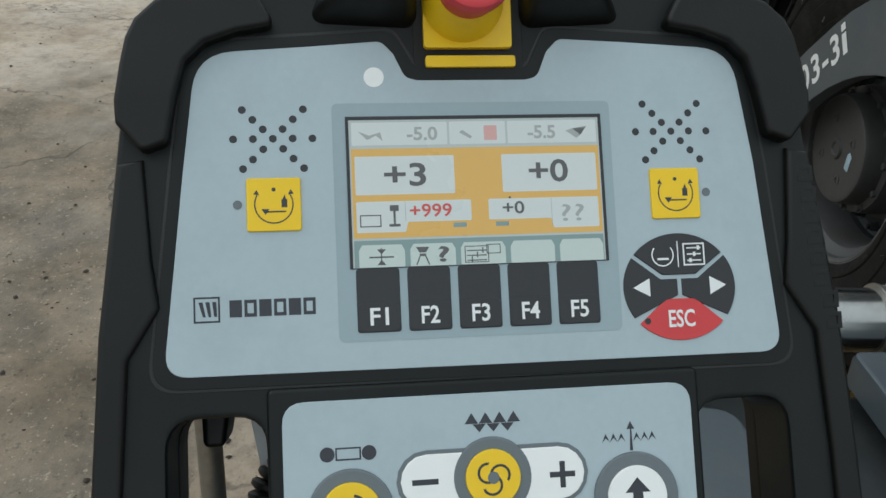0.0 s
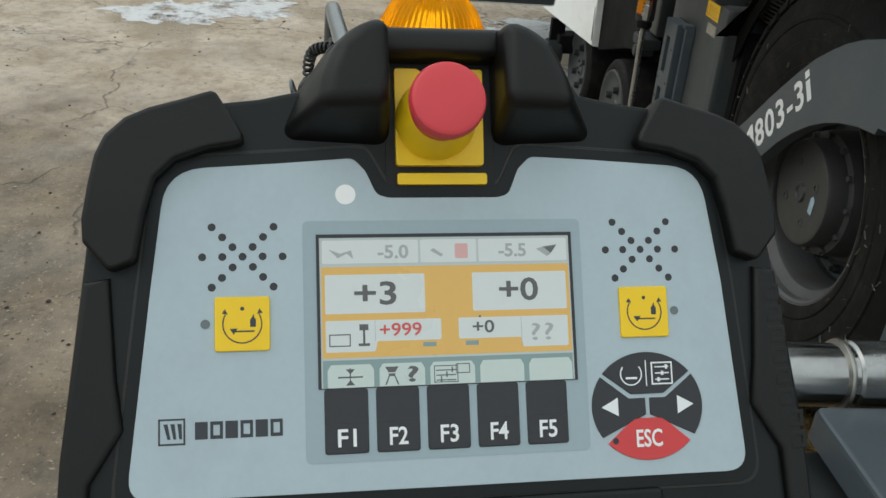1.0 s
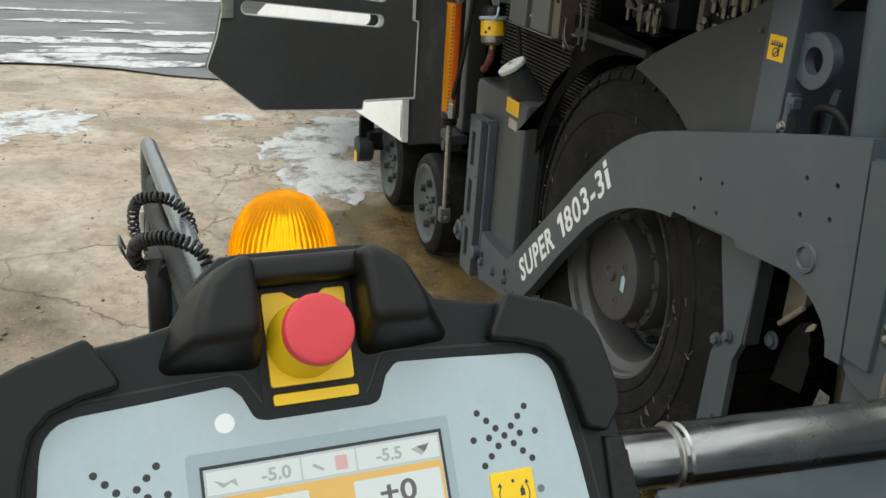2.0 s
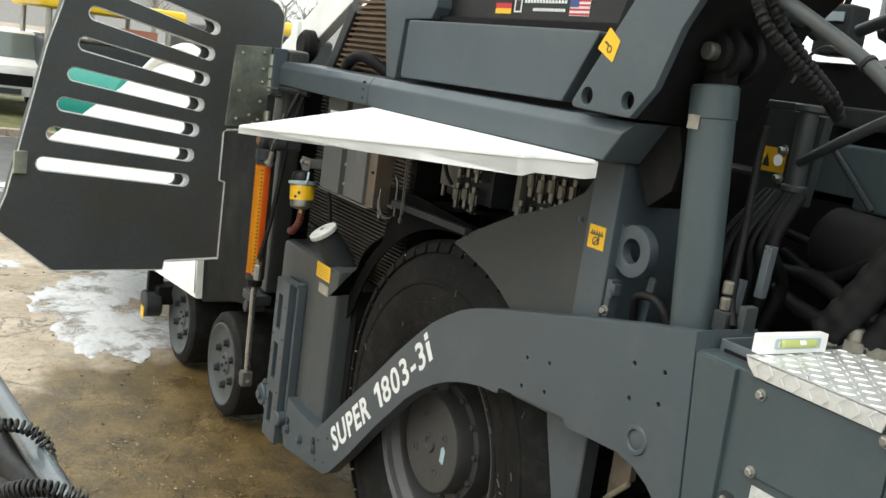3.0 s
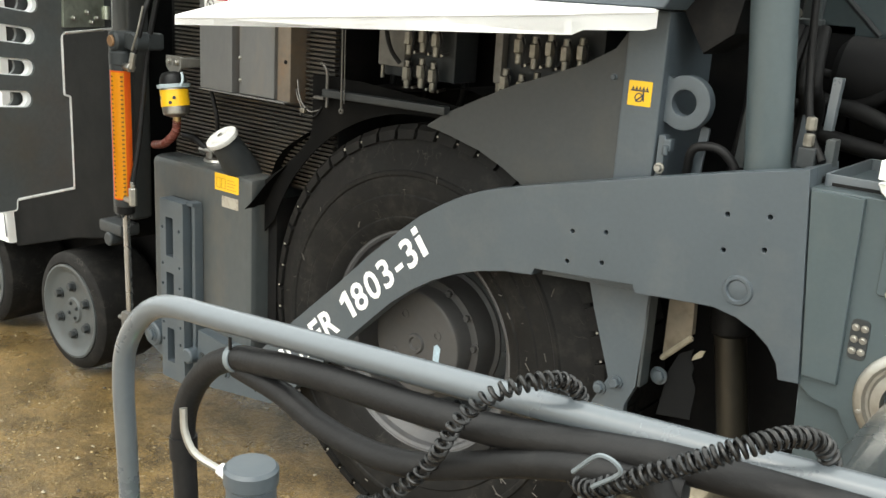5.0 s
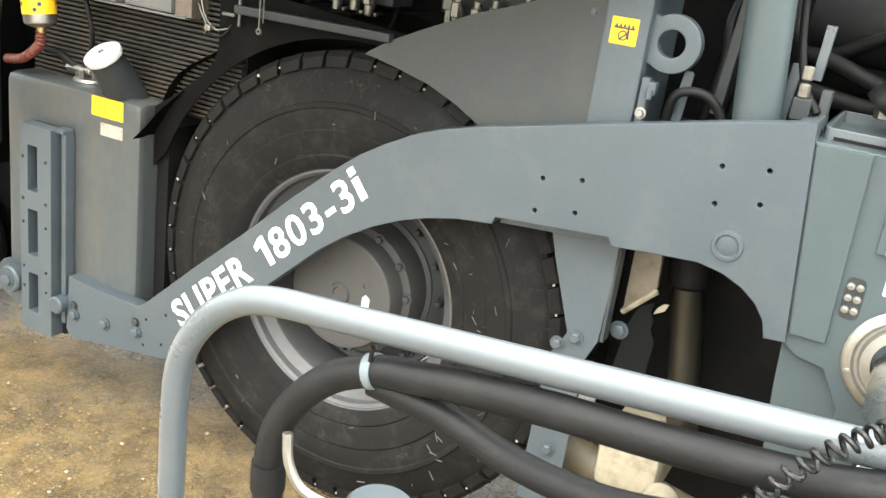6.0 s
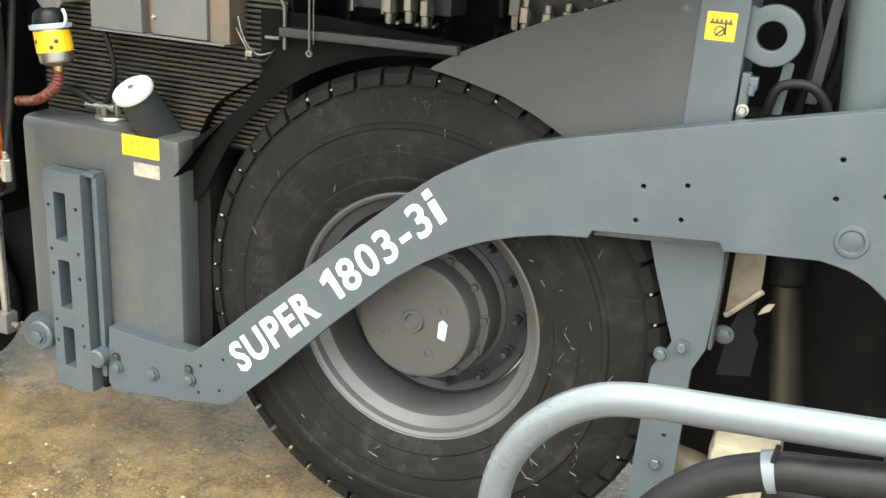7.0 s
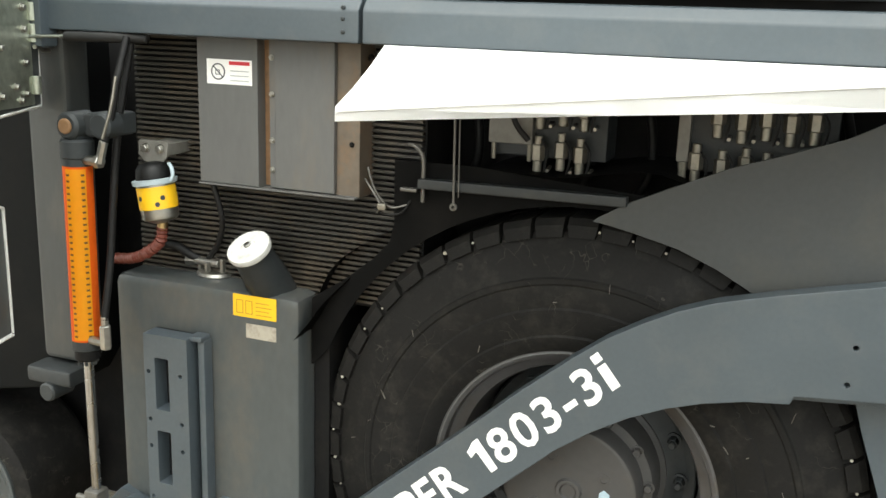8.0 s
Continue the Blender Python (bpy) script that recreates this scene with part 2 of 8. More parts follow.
FLAG_BLACK = material("black_print", (0.012, 0.012, 0.012), 0.5, vary=0.05, bump=0)
ASPHALT = material("wet_asphalt", (0.075, 0.075, 0.078), 0.38, vary=0.25, grain=30, bump=0.3, dirt=(0.2, 0.2, 0.205), dirt_amount=0.5, dirt_scale=0.9)
FILM = material("clear_plastic_film_over_black", (0.022, 0.023, 0.024), 0.14, vary=0.5, grain=25, bump=0.6, bump_dist=0.01, coat=0.8)


def screen_glow(name, colour, glow):
    """A lit liquid crystal area: a dull surface that also gives off a little light of its own."""
    m = material(name, tuple(c * 0.55 for c in colour), 0.28, vary=0.04, grain=200, bump=0)
    b = m.node_tree.nodes["Principled BSDF"]
    b.inputs["Emission Color"].default_value = (*colour, 1)
    b.inputs["Emission Strength"].default_value = glow
    return m


AMBER_LENS = bpy.data.materials.new("amber_translucent_lens")
AMBER_LENS.use_nodes = True
an, al = AMBER_LENS.node_tree.nodes, AMBER_LENS.node_tree.links
an["Principled BSDF"].inputs["Base Color"].default_value = (1.0, 0.50, 0.008, 1)
an["Principled BSDF"].inputs["Roughness"].default_value = 0.16
an["Principled BSDF"].inputs["Coat Weight"].default_value = 0.4
at_ = an.new("ShaderNodeBsdfTranslucent")
at_.inputs[0].default_value = (1.0, 0.70, 0.03, 1)
am = an.new("ShaderNodeMixShader")
am.inputs[0].default_value = 0.75
al.new(an["Principled BSDF"].outputs[0], am.inputs[1])
al.new(at_.outputs[0], am.inputs[2])
ag = an.new("ShaderNodeBsdfGlass")
ag.inputs["Color"].default_value = (1.0, 0.70, 0.07, 1)
ag.inputs["Roughness"].default_value = 0.06
ag.inputs["IOR"].default_value = 1.3
ag_mix = an.new("ShaderNodeMixShader")
ag_mix.inputs[0].default_value = 0.62
al.new(am.outputs[0], ag_mix.inputs[1])
al.new(ag.outputs[0], ag_mix.inputs[2])
al.new(ag_mix.outputs[0], an["Material Output"].inputs[0])
# opaque glass whose grey-green base holds part of the sky's reflection
CABGLASS = material("sky_toned_cab_glass", (0.125, 0.15, 0.147), 0.1, vary=0.05, grain=6, bump=0, rough_vary=0.02)
COVER = material("dusty_neutral_grey_paint", (0.105, 0.106, 0.104), 0.5, vary=0.14, grain=60, bump=0.06, dirt=(0.17, 0.13, 0.085), dirt_amount=0.4, dirt_scale=5, streak=0.35)
SHAFT_ROD = material("dull_grey_wire", (0.13, 0.125, 0.115), 0.5, 0.5, vary=0.2, grain=80, bump=0.05)
GREASE_GREY = material("dusty_grey_steel_plate", (0.16, 0.155, 0.14), 0.55, vary=0.2, grain=60, bump=0.08, dirt=(0.08, 0.07, 0.055), dirt_amount=0.5, dirt_scale=12)
PALE_PRINT = material("pale_grey_print", (0.4, 0.42, 0.42), 0.5, vary=0.05, grain=200, bump=0)
CAP = material("scuffed_white_cap", (0.62, 0.62, 0.60), 0.5, vary=0.15, grain=60, bump=0.08, dirt=(0.25, 0.23, 0.19), dirt_amount=0.6, dirt_scale=14)
FADED = material("faded_dirty_label", (0.38, 0.35, 0.29), 0.6, vary=0.2, grain=60, bump=0.1, dirt=(0.15, 0.12, 0.09), dirt_amount=0.7, dirt_scale=18)
DARK_HOSE = material("oily_black_hose", (0.0055, 0.0055, 0.0058), 0.6, spec=0.22, vary=0.25, grain=120, bump=0.2, dirt=(0.03, 0.028, 0.024), dirt_amount=0.3, dirt_scale=9)
TUBE = material("dark_grey_tube_paint", (0.042, 0.049, 0.051), 0.42, vary=0.12, grain=90, bump=0.04, dirt=(0.09, 0.08, 0.065), dirt_amount=0.3, dirt_scale=6, spec=0.4)
MUDGUARD = material("matt_dark_grey_paint", (0.052, 0.056, 0.057), 0.5, vary=0.14, grain=70, bump=0.05, dirt=(0.09, 0.085, 0.07), dirt_amount=0.3, dirt_scale=4, spec=0.3)
HATCH = material("clean_white_sheet", (0.9, 0.9, 0.89), 0.45, vary=0.02, grain=30, bump=0.02)
COIL = material("glossy_black_cable", (0.006, 0.006, 0.0062), 0.33, spec=0.5, vary=0.15, grain=160, bump=0.05)
FAINT = material("faint_ochre_print", (0.5, 0.28, 0.015), 0.5, vary=0.1, grain=60, bump=0)
# display colours are paled: about half the sky glare is mixed in
LCD_WHITE = screen_glow("lcd_white", (0.78, 0.83, 0.82), 0.36)
LCD_GOLD = screen_glow("lcd_gold", (0.88, 0.54, 0.15), 0.36)
LCD_TEAL = screen_glow("lcd_teal", (0.3, 0.42, 0.42), 0.3)
LCD_BACK = screen_glow("lcd_back", (0.6, 0.66, 0.65), 0.35)
LCD_KEY = screen_glow("lcd_key", (0.68, 0.78, 0.74), 0.34)
LCD_INK = screen_glow("lcd_ink", (0.14, 0.14, 0.145), 0.28)
LCD_PALE = screen_glow("lcd_pale_ink", (0.45, 0.48, 0.47), 0.38)
LCD_RED = screen_glow("lcd_red", (0.72, 0.12, 0.11), 0.34)
LCD_PINK = screen_glow("lcd_pink", (0.78, 0.46, 0.44), 0.38)


def ground_material():
    """Old concrete yard: mottled grey-tan slabs, cracks, brown wet silt, specks of grit."""
    m = bpy.data.materials.new("wet_concrete_yard")
    m.use_nodes = True
    n, l = m.node_tree.nodes, m.node_tree.links
    b = n["Principled BSDF"]
    geo = n.new("ShaderNodeNewGeometry")

    def noise_tex(scale, detail=6, rough=0.6):
        t = n.new("ShaderNodeTexNoise")
        t.inputs["Scale"].default_value, t.inputs["Detail"].default_value, t.inputs["Roughness"].default_value = scale, detail, rough
        l.new(geo.outputs["Position"], t.inputs["Vector"])
        return t.outputs[0]

    def rng(v, a, c, lo=0.0, hi=1.0):
        r = n.new("ShaderNodeMapRange")
        for k, x in zip(("From Min", "From Max", "To Min", "To Max"), (a, c, lo, hi)):
            r.inputs[k].default_value = x
        l.new(v, r.inputs[0])
        return r.outputs[0]

    def mix(f, a, c, blend="MIX"):
        x = n.new("ShaderNodeMix")
        x.data_type, x.blend_type = "RGBA", blend
        for s, v in ((0, f), (6, a), (7, c)):
            if isinstance(v, tuple):
                x.inputs[s].default_value = (*v, 1)
            elif isinstance(v, float):
                x.inputs[s].default_value = v
            else:
                l.new(v, x.inputs[s])
        return x.outputs[2]

    def maths(op, a, c):
        x = n.new("ShaderNodeMath")
        x.operation = op
        for i, v in enumerate((a, c)):
            if isinstance(v, float):
                x.inputs[i].default_value = v
            else:
                l.new(v, x.inputs[i])
        return x.outputs[0]

    base = mix(rng(noise_tex(1.3), 0.35, 0.65), (0.36, 0.285, 0.208), (0.57, 0.475, 0.375))
    base = mix(rng(noise_tex(4.2, 7, 0.6), 0.46, 0.68, 0.0, 0.5), base, (0.25, 0.18, 0.11))
    base = mix(rng(noise_tex(14.0, 8, 0.7), 0.48, 0.74, 0.0, 0.7), base, (0.13, 0.1, 0.075))
    base = mix(rng(noise_tex(60.0, 4), 0.6, 0.68, 0.0, 0.55), base, (0.075, 0.065, 0.055))
    base = mix(rng(noise_tex(95.0, 3), 0.64, 0.74, 0.0, 0.5), base, (0.5, 0.46, 0.38))
    # silt: brown and wet where water stands along the machine's side
    sep = n.new("ShaderNodeSeparateXYZ")
    l.new(geo.outputs["Position"], sep.inputs[0])
    slant = n.new("ShaderNodeMath")
    slant.operation = "MULTIPLY_ADD"
    l.new(rng(sep.outputs[0], -0.4, 1.2), slant.inputs[0])
    slant.inputs[1].default_value = 0.75
    l.new(sep.outputs[1], slant.inputs[2])
    silt_y = rng(slant.outputs[0], -1.5, -0.35)
    silt_x = rng(sep.outputs[0], -3.4, -2.2)
    wob = n.new("ShaderNodeMath")
    wob.operation = "MULTIPLY_ADD"
    l.new(noise_tex(2.2, 8), wob.inputs[0])
    wob.inputs[1].default_value = 1.4
    wob.inputs[2].default_value = -0.7
    wet = maths("ADD", maths("MULTIPLY", silt_y, silt_x), wob.outputs[0])
    wet = rng(wet, 0.26, 0.5)
    silt = mix(rng(noise_tex(5.0, 8, 0.7), 0.42, 0.62), (0.06, 0.035, 0.009), (0.215, 0.14, 0.052))
    silt = mix(rng(noise_tex(75.0, 6, 0.75), 0.5, 0.64, 0.0, 0.8), silt, (0.26, 0.19, 0.085))
    silt = mix(rng(noise_tex(52.0, 6, 0.75), 0.53, 0.66, 0.0, 0.8), silt, (0.07, 0.045, 0.014))
    silt = mix(rng(noise_tex(17.0, 9, 0.75), 0.5, 0.66, 0.0, 0.65), silt, (0.055, 0.034, 0.01))
    silt = mix(rng(noise_tex(170.0, 4, 0.7), 0.55, 0.64, 0.0, 0.6), silt, (0.33, 0.25, 0.12))
    silt = mix(rng(noise_tex(130.0, 4, 0.7), 0.56, 0.64, 0.0, 0.8), silt, (0.04, 0.026, 0.01))
    base = mix(wet, base, silt)
    # shallow brown wet patches further out
    far = rng(sep.outputs[0], -3.2, -4.2)
    patch = maths("MULTIPLY", rng(noise_tex(0.95, 6, 0.55), 0.54, 0.6), far)
    base = mix(maths("MULTIPLY", patch, 0.75), base, (0.21, 0.14, 0.06))
    wet = maths("MAXIMUM", wet, patch)
    # trodden brown dirt with gravel behind the machine
    trod = maths("MULTIPLY", rng(sep.outputs[0], -3.4, -1.2), rng(sep.outputs[1], -1.35, -1.95))
    trod = rng(maths("ADD", trod, wob.outputs[0]), 0.3, 0.7, 0.0, 0.9)
    dirt = mix(rng(noise_tex(3.0, 9, 0.7), 0.36, 0.66), (0.085, 0.064, 0.042), (0.28, 0.215, 0.145))
    dirt = mix(rng(noise_tex(38.0, 5, 0.7), 0.57, 0.66, 0.0, 0.8), dirt, (0.05, 0.04, 0.03))
    dirt = mix(rng(noise_tex(62.0, 4, 0.65), 0.6, 0.68, 0.0, 0.8), dirt, (0.42, 0.35, 0.25))
    base = mix(trod, base, dirt)
    # cracks
    warp = n.new("ShaderNodeVectorMath")
    warp.operation = "MULTIPLY_ADD"
    nz = n.new("ShaderNodeTexNoise")
    nz.inputs["Scale"].default_value, nz.inputs["Detail"].default_value = 2.5, 6
    l.new(geo.outputs["Position"], nz.inputs["Vector"])
    l.new(nz.outputs["Color"], warp.inputs[0])
    warp.inputs[1].default_value = (0.5, 0.5, 0.5)
    l.new(geo.outputs["Position"], warp.inputs[2])
    vor = n.new("ShaderNodeTexVoronoi")
    vor.feature = "DISTANCE_TO_EDGE"
    vor.inputs["Scale"].default_value = 0.75
    l.new(warp.outputs[0], vor.inputs["Vector"])
    crack = rng(vor.outputs["Distance"], 0.002, 0.0075, 1.0, 0.0)
    fine = n.new("ShaderNodeTexVoronoi")
    fine.feature = "DISTANCE_TO_EDGE"
    fine.inputs["Scale"].default_value = 1.9
    l.new(warp.outputs[0], fine.inputs["Vector"])
    crack_fine = maths("MULTIPLY", rng(fine.outputs["Distance"], 0.003, 0.010, 0.8, 0.0), rng(noise_tex(0.7), 0.5, 0.58))
    crack = maths("MULTIPLY", crack, rng(noise_tex(0.9), 0.38, 0.48))
    crack = maths("MULTIPLY", maths("MAXIMUM", crack, maths("MULTIPLY", crack_fine, 0.7)), rng(wet, 0.1, 0.5, 1.0, 0.0))
    base = mix(maths("MULTIPLY", crack, 0.65), base, (0.06, 0.05, 0.04))
    l.new(base, b.inputs["Base Color"])
    dry = rng(noise_tex(1.7, 7), 0.4, 0.62, 0.38, 0.85)
    l.new(maths("MULTIPLY", dry, rng(wet, 0.0, 1.0, 1.0, 0.5)), b.inputs["Roughness"])
    bp = n.new("ShaderNodeBump")
    bp.inputs["Strength"].default_value, bp.inputs["Distance"].default_value = 0.6, 0.012
    hgt = maths("ADD", noise_tex(45.0, 7, 0.7), maths("MULTIPLY", crack, -0.8))
    l.new(hgt, bp.inputs["Height"])
    l.new(bp.outputs[0], b.inputs["Normal"])
    return m


CONCRETE = ground_material()


# ---- building helpers ----
def thing(name, at, label, category, group=""):
    ob = new(name)
    ob.empty_display_size = 0.1
    ob.location = at
    return tagged(ob, label, category, group)


def finish(bm, smooth=40):
    bmesh.ops.recalc_face_normals(bm, faces=bm.faces[:])
    for f in bm.faces:
        f.smooth = True
    for e in bm.edges:
        if len(e.link_faces) == 2 and e.calc_face_angle(0) > radians(smooth):
            e.smooth = False


PIECES = ("tread_lug", "cooler_fin", "sound_hole", "stuck_stone", "text_bar", "label_bar", "scale_mark", "slat")


def part(name, bm, material, parent=None, label="", smooth=40):
    """One mesh object under a thing or a part; the mesh is in world metres."""
    finish(bm, smooth)
    me = bpy.data.meshes.new(name)
    bm.to_mesh(me)
    bm.free()
    for m in material if isinstance(material, (list, tuple)) else (material,):
        me.materials.append(m)
    ob = new(name, me)
    if len(me.polygons) < 30000 and name not in PIECES:
        wn_mod = ob.modifiers.new("weighted_normals", "WEIGHTED_NORMAL")
        wn_mod.keep_sharp, wn_mod.weight = True, 60
    if parent:
        ob.parent = parent
        ob.matrix_parent_inverse = Matrix.Translation(parent.location).inverted()
    return tagged(ob, label)


def only(name, bm, material, label, category, kind="", group="", smooth=40):
    return tagged(part(name, bm, material, None, "", smooth), label, category, group, kind)


def nbm():
    return bmesh.new()


def bevel_sharp(bm, width, angle=50, segments=2, edges=None):
    if width <= 0:
        return
    es = [e for e in (edges or bm.edges) if len(e.link_faces) == 2 and e.calc_face_angle(0) > radians(angle)]
    bmesh.ops.bevel(bm, geom=es, offset=width, segments=segments, affect="EDGES", profile=0.5, clamp_overlap=True)


def merge(bm, other, m=None):
    """Adds the bmesh other, moved by m, to bm."""
    if m is not None:
        bmesh.ops.transform(other, matrix=m, verts=other.verts[:])
    me = bpy.data.meshes.new("x")
    other.to_mesh(me)
    other.free()
    bm.from_mesh(me)
    bpy.data.meshes.remove(me)
    return bm


def box(x0, x1, y0, y1, z0, z1, bevel=0.004, m=None, bm=None):
    t = nbm()
    bmesh.ops.create_cube(t, size=1, matrix=Matrix.LocRotScale(((x0 + x1) / 2, (y0 + y1) / 2, (z0 + z1) / 2), None, (abs(x1 - x0), abs(y1 - y0), abs(z1 - z0))))
    bevel_sharp(t, bevel)
    return merge(bm if bm is not None else nbm(), t, m)


def axis_matrix(p0, p1):
    d = Vector(p1) - Vector(p0)
    return Matrix.Translation(p0) @ d.to_track_quat("Z", "Y").to_matrix().to_4x4()


def lathe(profile, m=None, seg=32, bm=None, closed=False):
    """Turns a profile of (radius, height) round z."""
    t = nbm()
    rings = []
    for r, z in profile:
        if r < 1e-6:
            rings.append([t.verts.new((0, 0, z))])
        else:
            rings.append([t.verts.new((r * math.cos(2 * math.pi * i / seg), r * math.sin(2 * math.pi * i / seg), z)) for i in range(seg)])
    pairs = list(zip(rings, rings[1:]))
    if closed:
        pairs.append((rings[-1], rings[0]))
    for a, b in pairs:
        for i in range(seg):
            j = (i + 1) % seg
            q = [a[i % len(a)], a[j % len(a)], b[j % len(b)], b[i % len(b)]]
            q = list(dict.fromkeys(q))
            if len(q) > 2:
                t.faces.new(q)
    return merge(bm if bm is not None else nbm(), t, m)


def rod(p0, p1, r, seg=20, bevel=0.0, bm=None, r1=None):
    """A round bar from p0 to p1 with softened ends."""
    length = (Vector(p1) - Vector(p0)).length
    r1 = r if r1 is None else r1
    b = min(bevel, r * 0.9, length * 0.4)
    prof = [(0, 0), (r - b, 0), (r, b), (r1, length - b), (r1 - b, length), (0, length)] if b > 0 else [(0, 0), (r, 0), (r1, length), (0, length)]
    return lathe(prof, axis_matrix(p0, p1), seg, bm)


def bolt_head(at, axis, r, h, bm=None):
    """Hexagon head on a washer."""
    m = axis_matrix(at, Vector(at) + Vector(axis))
    bm = lathe([(0, 0), (r * 1.35, 0), (r * 1.35, h * 0.25), (0, h * 0.25)], m, 20, bm)
    return lathe([(0, h * 0.2), (r, h * 0.2), (r, h * 0.85), (r * 0.8, h), (0, h)], m, 6, bm)


def smooth_path(pts, n=8):
    """Catmull-Rom through the points."""
    p = [Vector(v) for v in pts]
    p = [p[0] * 2 - p[1]] + p + [p[-1] * 2 - p[-2]]
    out = []
    for i in range(1, len(p) - 2):
        for k in range(n):
            t = k / n
            a, b, c, d = p[i - 1:i + 3]
            out.append(0.5 * ((2 * b) + (c - a) * t + (2 * a - 5 * b + 4 * c - d) * t * t + (3 * b - a - 3 * c + d) * t ** 3))
    out.append(p[-2])
    return out


def sweep(path, radius, seg=14, bm=None, wave=0.0, wave_len=0.01):
    """A tube along a list of points; wave gives corrugation."""
    t = nbm()
    path = [Vector(p) for p in path]
    up = Vector((0.13, 0.27, 0.95)).normalized()
    rings, run = [], 0.0
    for i, p in enumerate(path):
        d = (path[min(i + 1, len(path) - 1)] - path[max(i - 1, 0)]).normalized()
        side = d.cross(up)
        side = side.normalized() if side.length > 0.05 else d.orthogonal().normalized()
        up = side.cross(d).normalized()
        if i:
            run += (p - path[i - 1]).length
        r = radius(i / (len(path) - 1)) if callable(radius) else radius
        r += wave * math.sin(2 * math.pi * run / wave_len)
        rings.append([t.verts.new(p + (side * math.cos(a) + up * math.sin(a)) * r) for a in (2 * math.pi * k / seg for k in range(seg))])
    for a, b in zip(rings, rings[1:]):
        for k in range(seg):
            t.faces.new((a[k], a[(k + 1) % seg], b[(k + 1) % seg], b[k]))
    t.faces.new(rings[0])
    t.faces.new(rings[-1])
    return merge(bm if bm is not None else nbm(), t)


def round_outline(pts, radii, n=5):
    """Rounds the corners of a closed outline; radii: one number or one a corner."""
    out = []
    k = len(pts)
    for i in range(k):
        p, a, b = (Vector((*pts[j % k], 0)) for j in (i, i - 1, i + 1))
        r = radii if isinstance(radii, (int, float)) else radii[i]
        va, vb = (a - p), (b - p)
        la, lb = va.length, vb.length
        ang = va.angle(vb)
        if r <= 0 or abs(ang - math.pi) < 0.05:
            out.append((p.x, p.y))
            continue
        cut = min(r / math.tan(ang / 2), la * 0.49, lb * 0.49)
        s, e = p + va / la * cut, p + vb / lb * cut
        for q in range(n + 1):
            t = q / n
            c = s * (1 - t) ** 2 + p * 2 * t * (1 - t) + e * t * t
            out.append((c.x, c.y))
    return out


def circle(cx, cy, r, n=24):
    return [(cx + r * math.cos(2 * math.pi * i / n), cy + r * math.sin(2 * math.pi * i / n)) for i in range(n)]


def capsule(x0, x1, cy, r, n=8):
    return ([(x1 - r + r * math.cos(a), cy + r * math.sin(a)) for a in (math.pi * (i / n - 0.5) for i in range(n + 1))]
            + [(x0 + r + r * math.cos(a), cy + r * math.sin(a)) for a in (math.pi * (i / n + 0.5) for i in range(n + 1))])


def slab(outline, h0, h1, m=None, holes=(), bevel=0.0, bm=None, segments=2, shift=None):
    """A plate of that outline (x, y) from h0 to h1, with holes right through it."""
    t = nbm()
    edges = []
    for loop in (outline, *holes):
        vs = [t.verts.new((x, y, h0)) for x, y in loop]
        edges += [t.edges.new((vs[i], vs[(i + 1) % len(vs)])) for i in range(len(vs))]
    if holes:
        bmesh.ops.triangle_fill(t, use_beauty=True, use_dissolve=False, edges=edges)
    else:
        t.faces.new(list(t.verts))
    ex = bmesh.ops.extrude_face_region(t, geom=t.faces[:])
    top = [g for g in ex["geom"] if isinstance(g, bmesh.types.BMVert)]
    bmesh.ops.translate(t, verts=top, vec=(0, 0, h1 - h0))
    bmesh.ops.recalc_face_normals(t, faces=t.faces[:])
    if bevel:
        tops = set(top)
        es = [e for e in t.edges if all(v in tops for v in e.verts) and len(e.link_faces) == 2 and e.calc_face_angle(0) > 1.0]
        bmesh.ops.bevel(t, geom=es, offset=bevel, segments=segments, affect="EDGES", profile=0.5, clamp_overlap=True)
    return merge(bm if bm is not None else nbm(), t, m)


# a plate whose outline is given in (x, z) and which faces the road side: local x, y, z -> world x, z, -y
def side(y):
    return Matrix(((1, 0, 0, 0), (0, 0, -1, y), (0, 1, 0, 0), (0, 0, 0, 1)))


def lettering(text, size, m, width=None, bold=0.0, slant=0.0, depth=0.0004, align="LEFT", spacing=1.0):
    """Words as a mesh, baseline start at the origin of m, cap height about 0.7 of size."""
    cu = bpy.data.curves.new("words", "FONT")
    cu.body, cu.size, cu.offset, cu.shear, cu.extrude, cu.align_x = text, size, bold, slant, depth, align
    cu.resolution_u, cu.space_character = 3, spacing
    ob = new("words", cu)
    bpy.context.view_layer.update()
    me = bpy.data.meshes.new_from_object(ob.evaluated_get(bpy.context.evaluated_depsgraph_get()))
    bpy.data.objects.remove(ob)
    bm = nbm()
    bm.from_mesh(me)
    bpy.data.meshes.remove(me)
    bpy.data.curves.remove(cu)
    if width:
        xs = [v.co.x for v in bm.verts]
        k = width / (max(xs) - min(xs))
        x0 = min(xs) if align == "LEFT" else 0
        for v in bm.verts:
            v.co.x = (v.co.x - x0) * k
    bmesh.ops.transform(bm, matrix=m, verts=bm.verts[:])
    return bm


# ---- ground ----
def ground_height(x, y):
    v = noise.noise(Vector((x * 0.5, y * 0.5, 0.3))) * 0.012 + noise.noise(Vector((x * 2.1, y * 2.1, 1.7))) * 0.004
    return v - 0.006


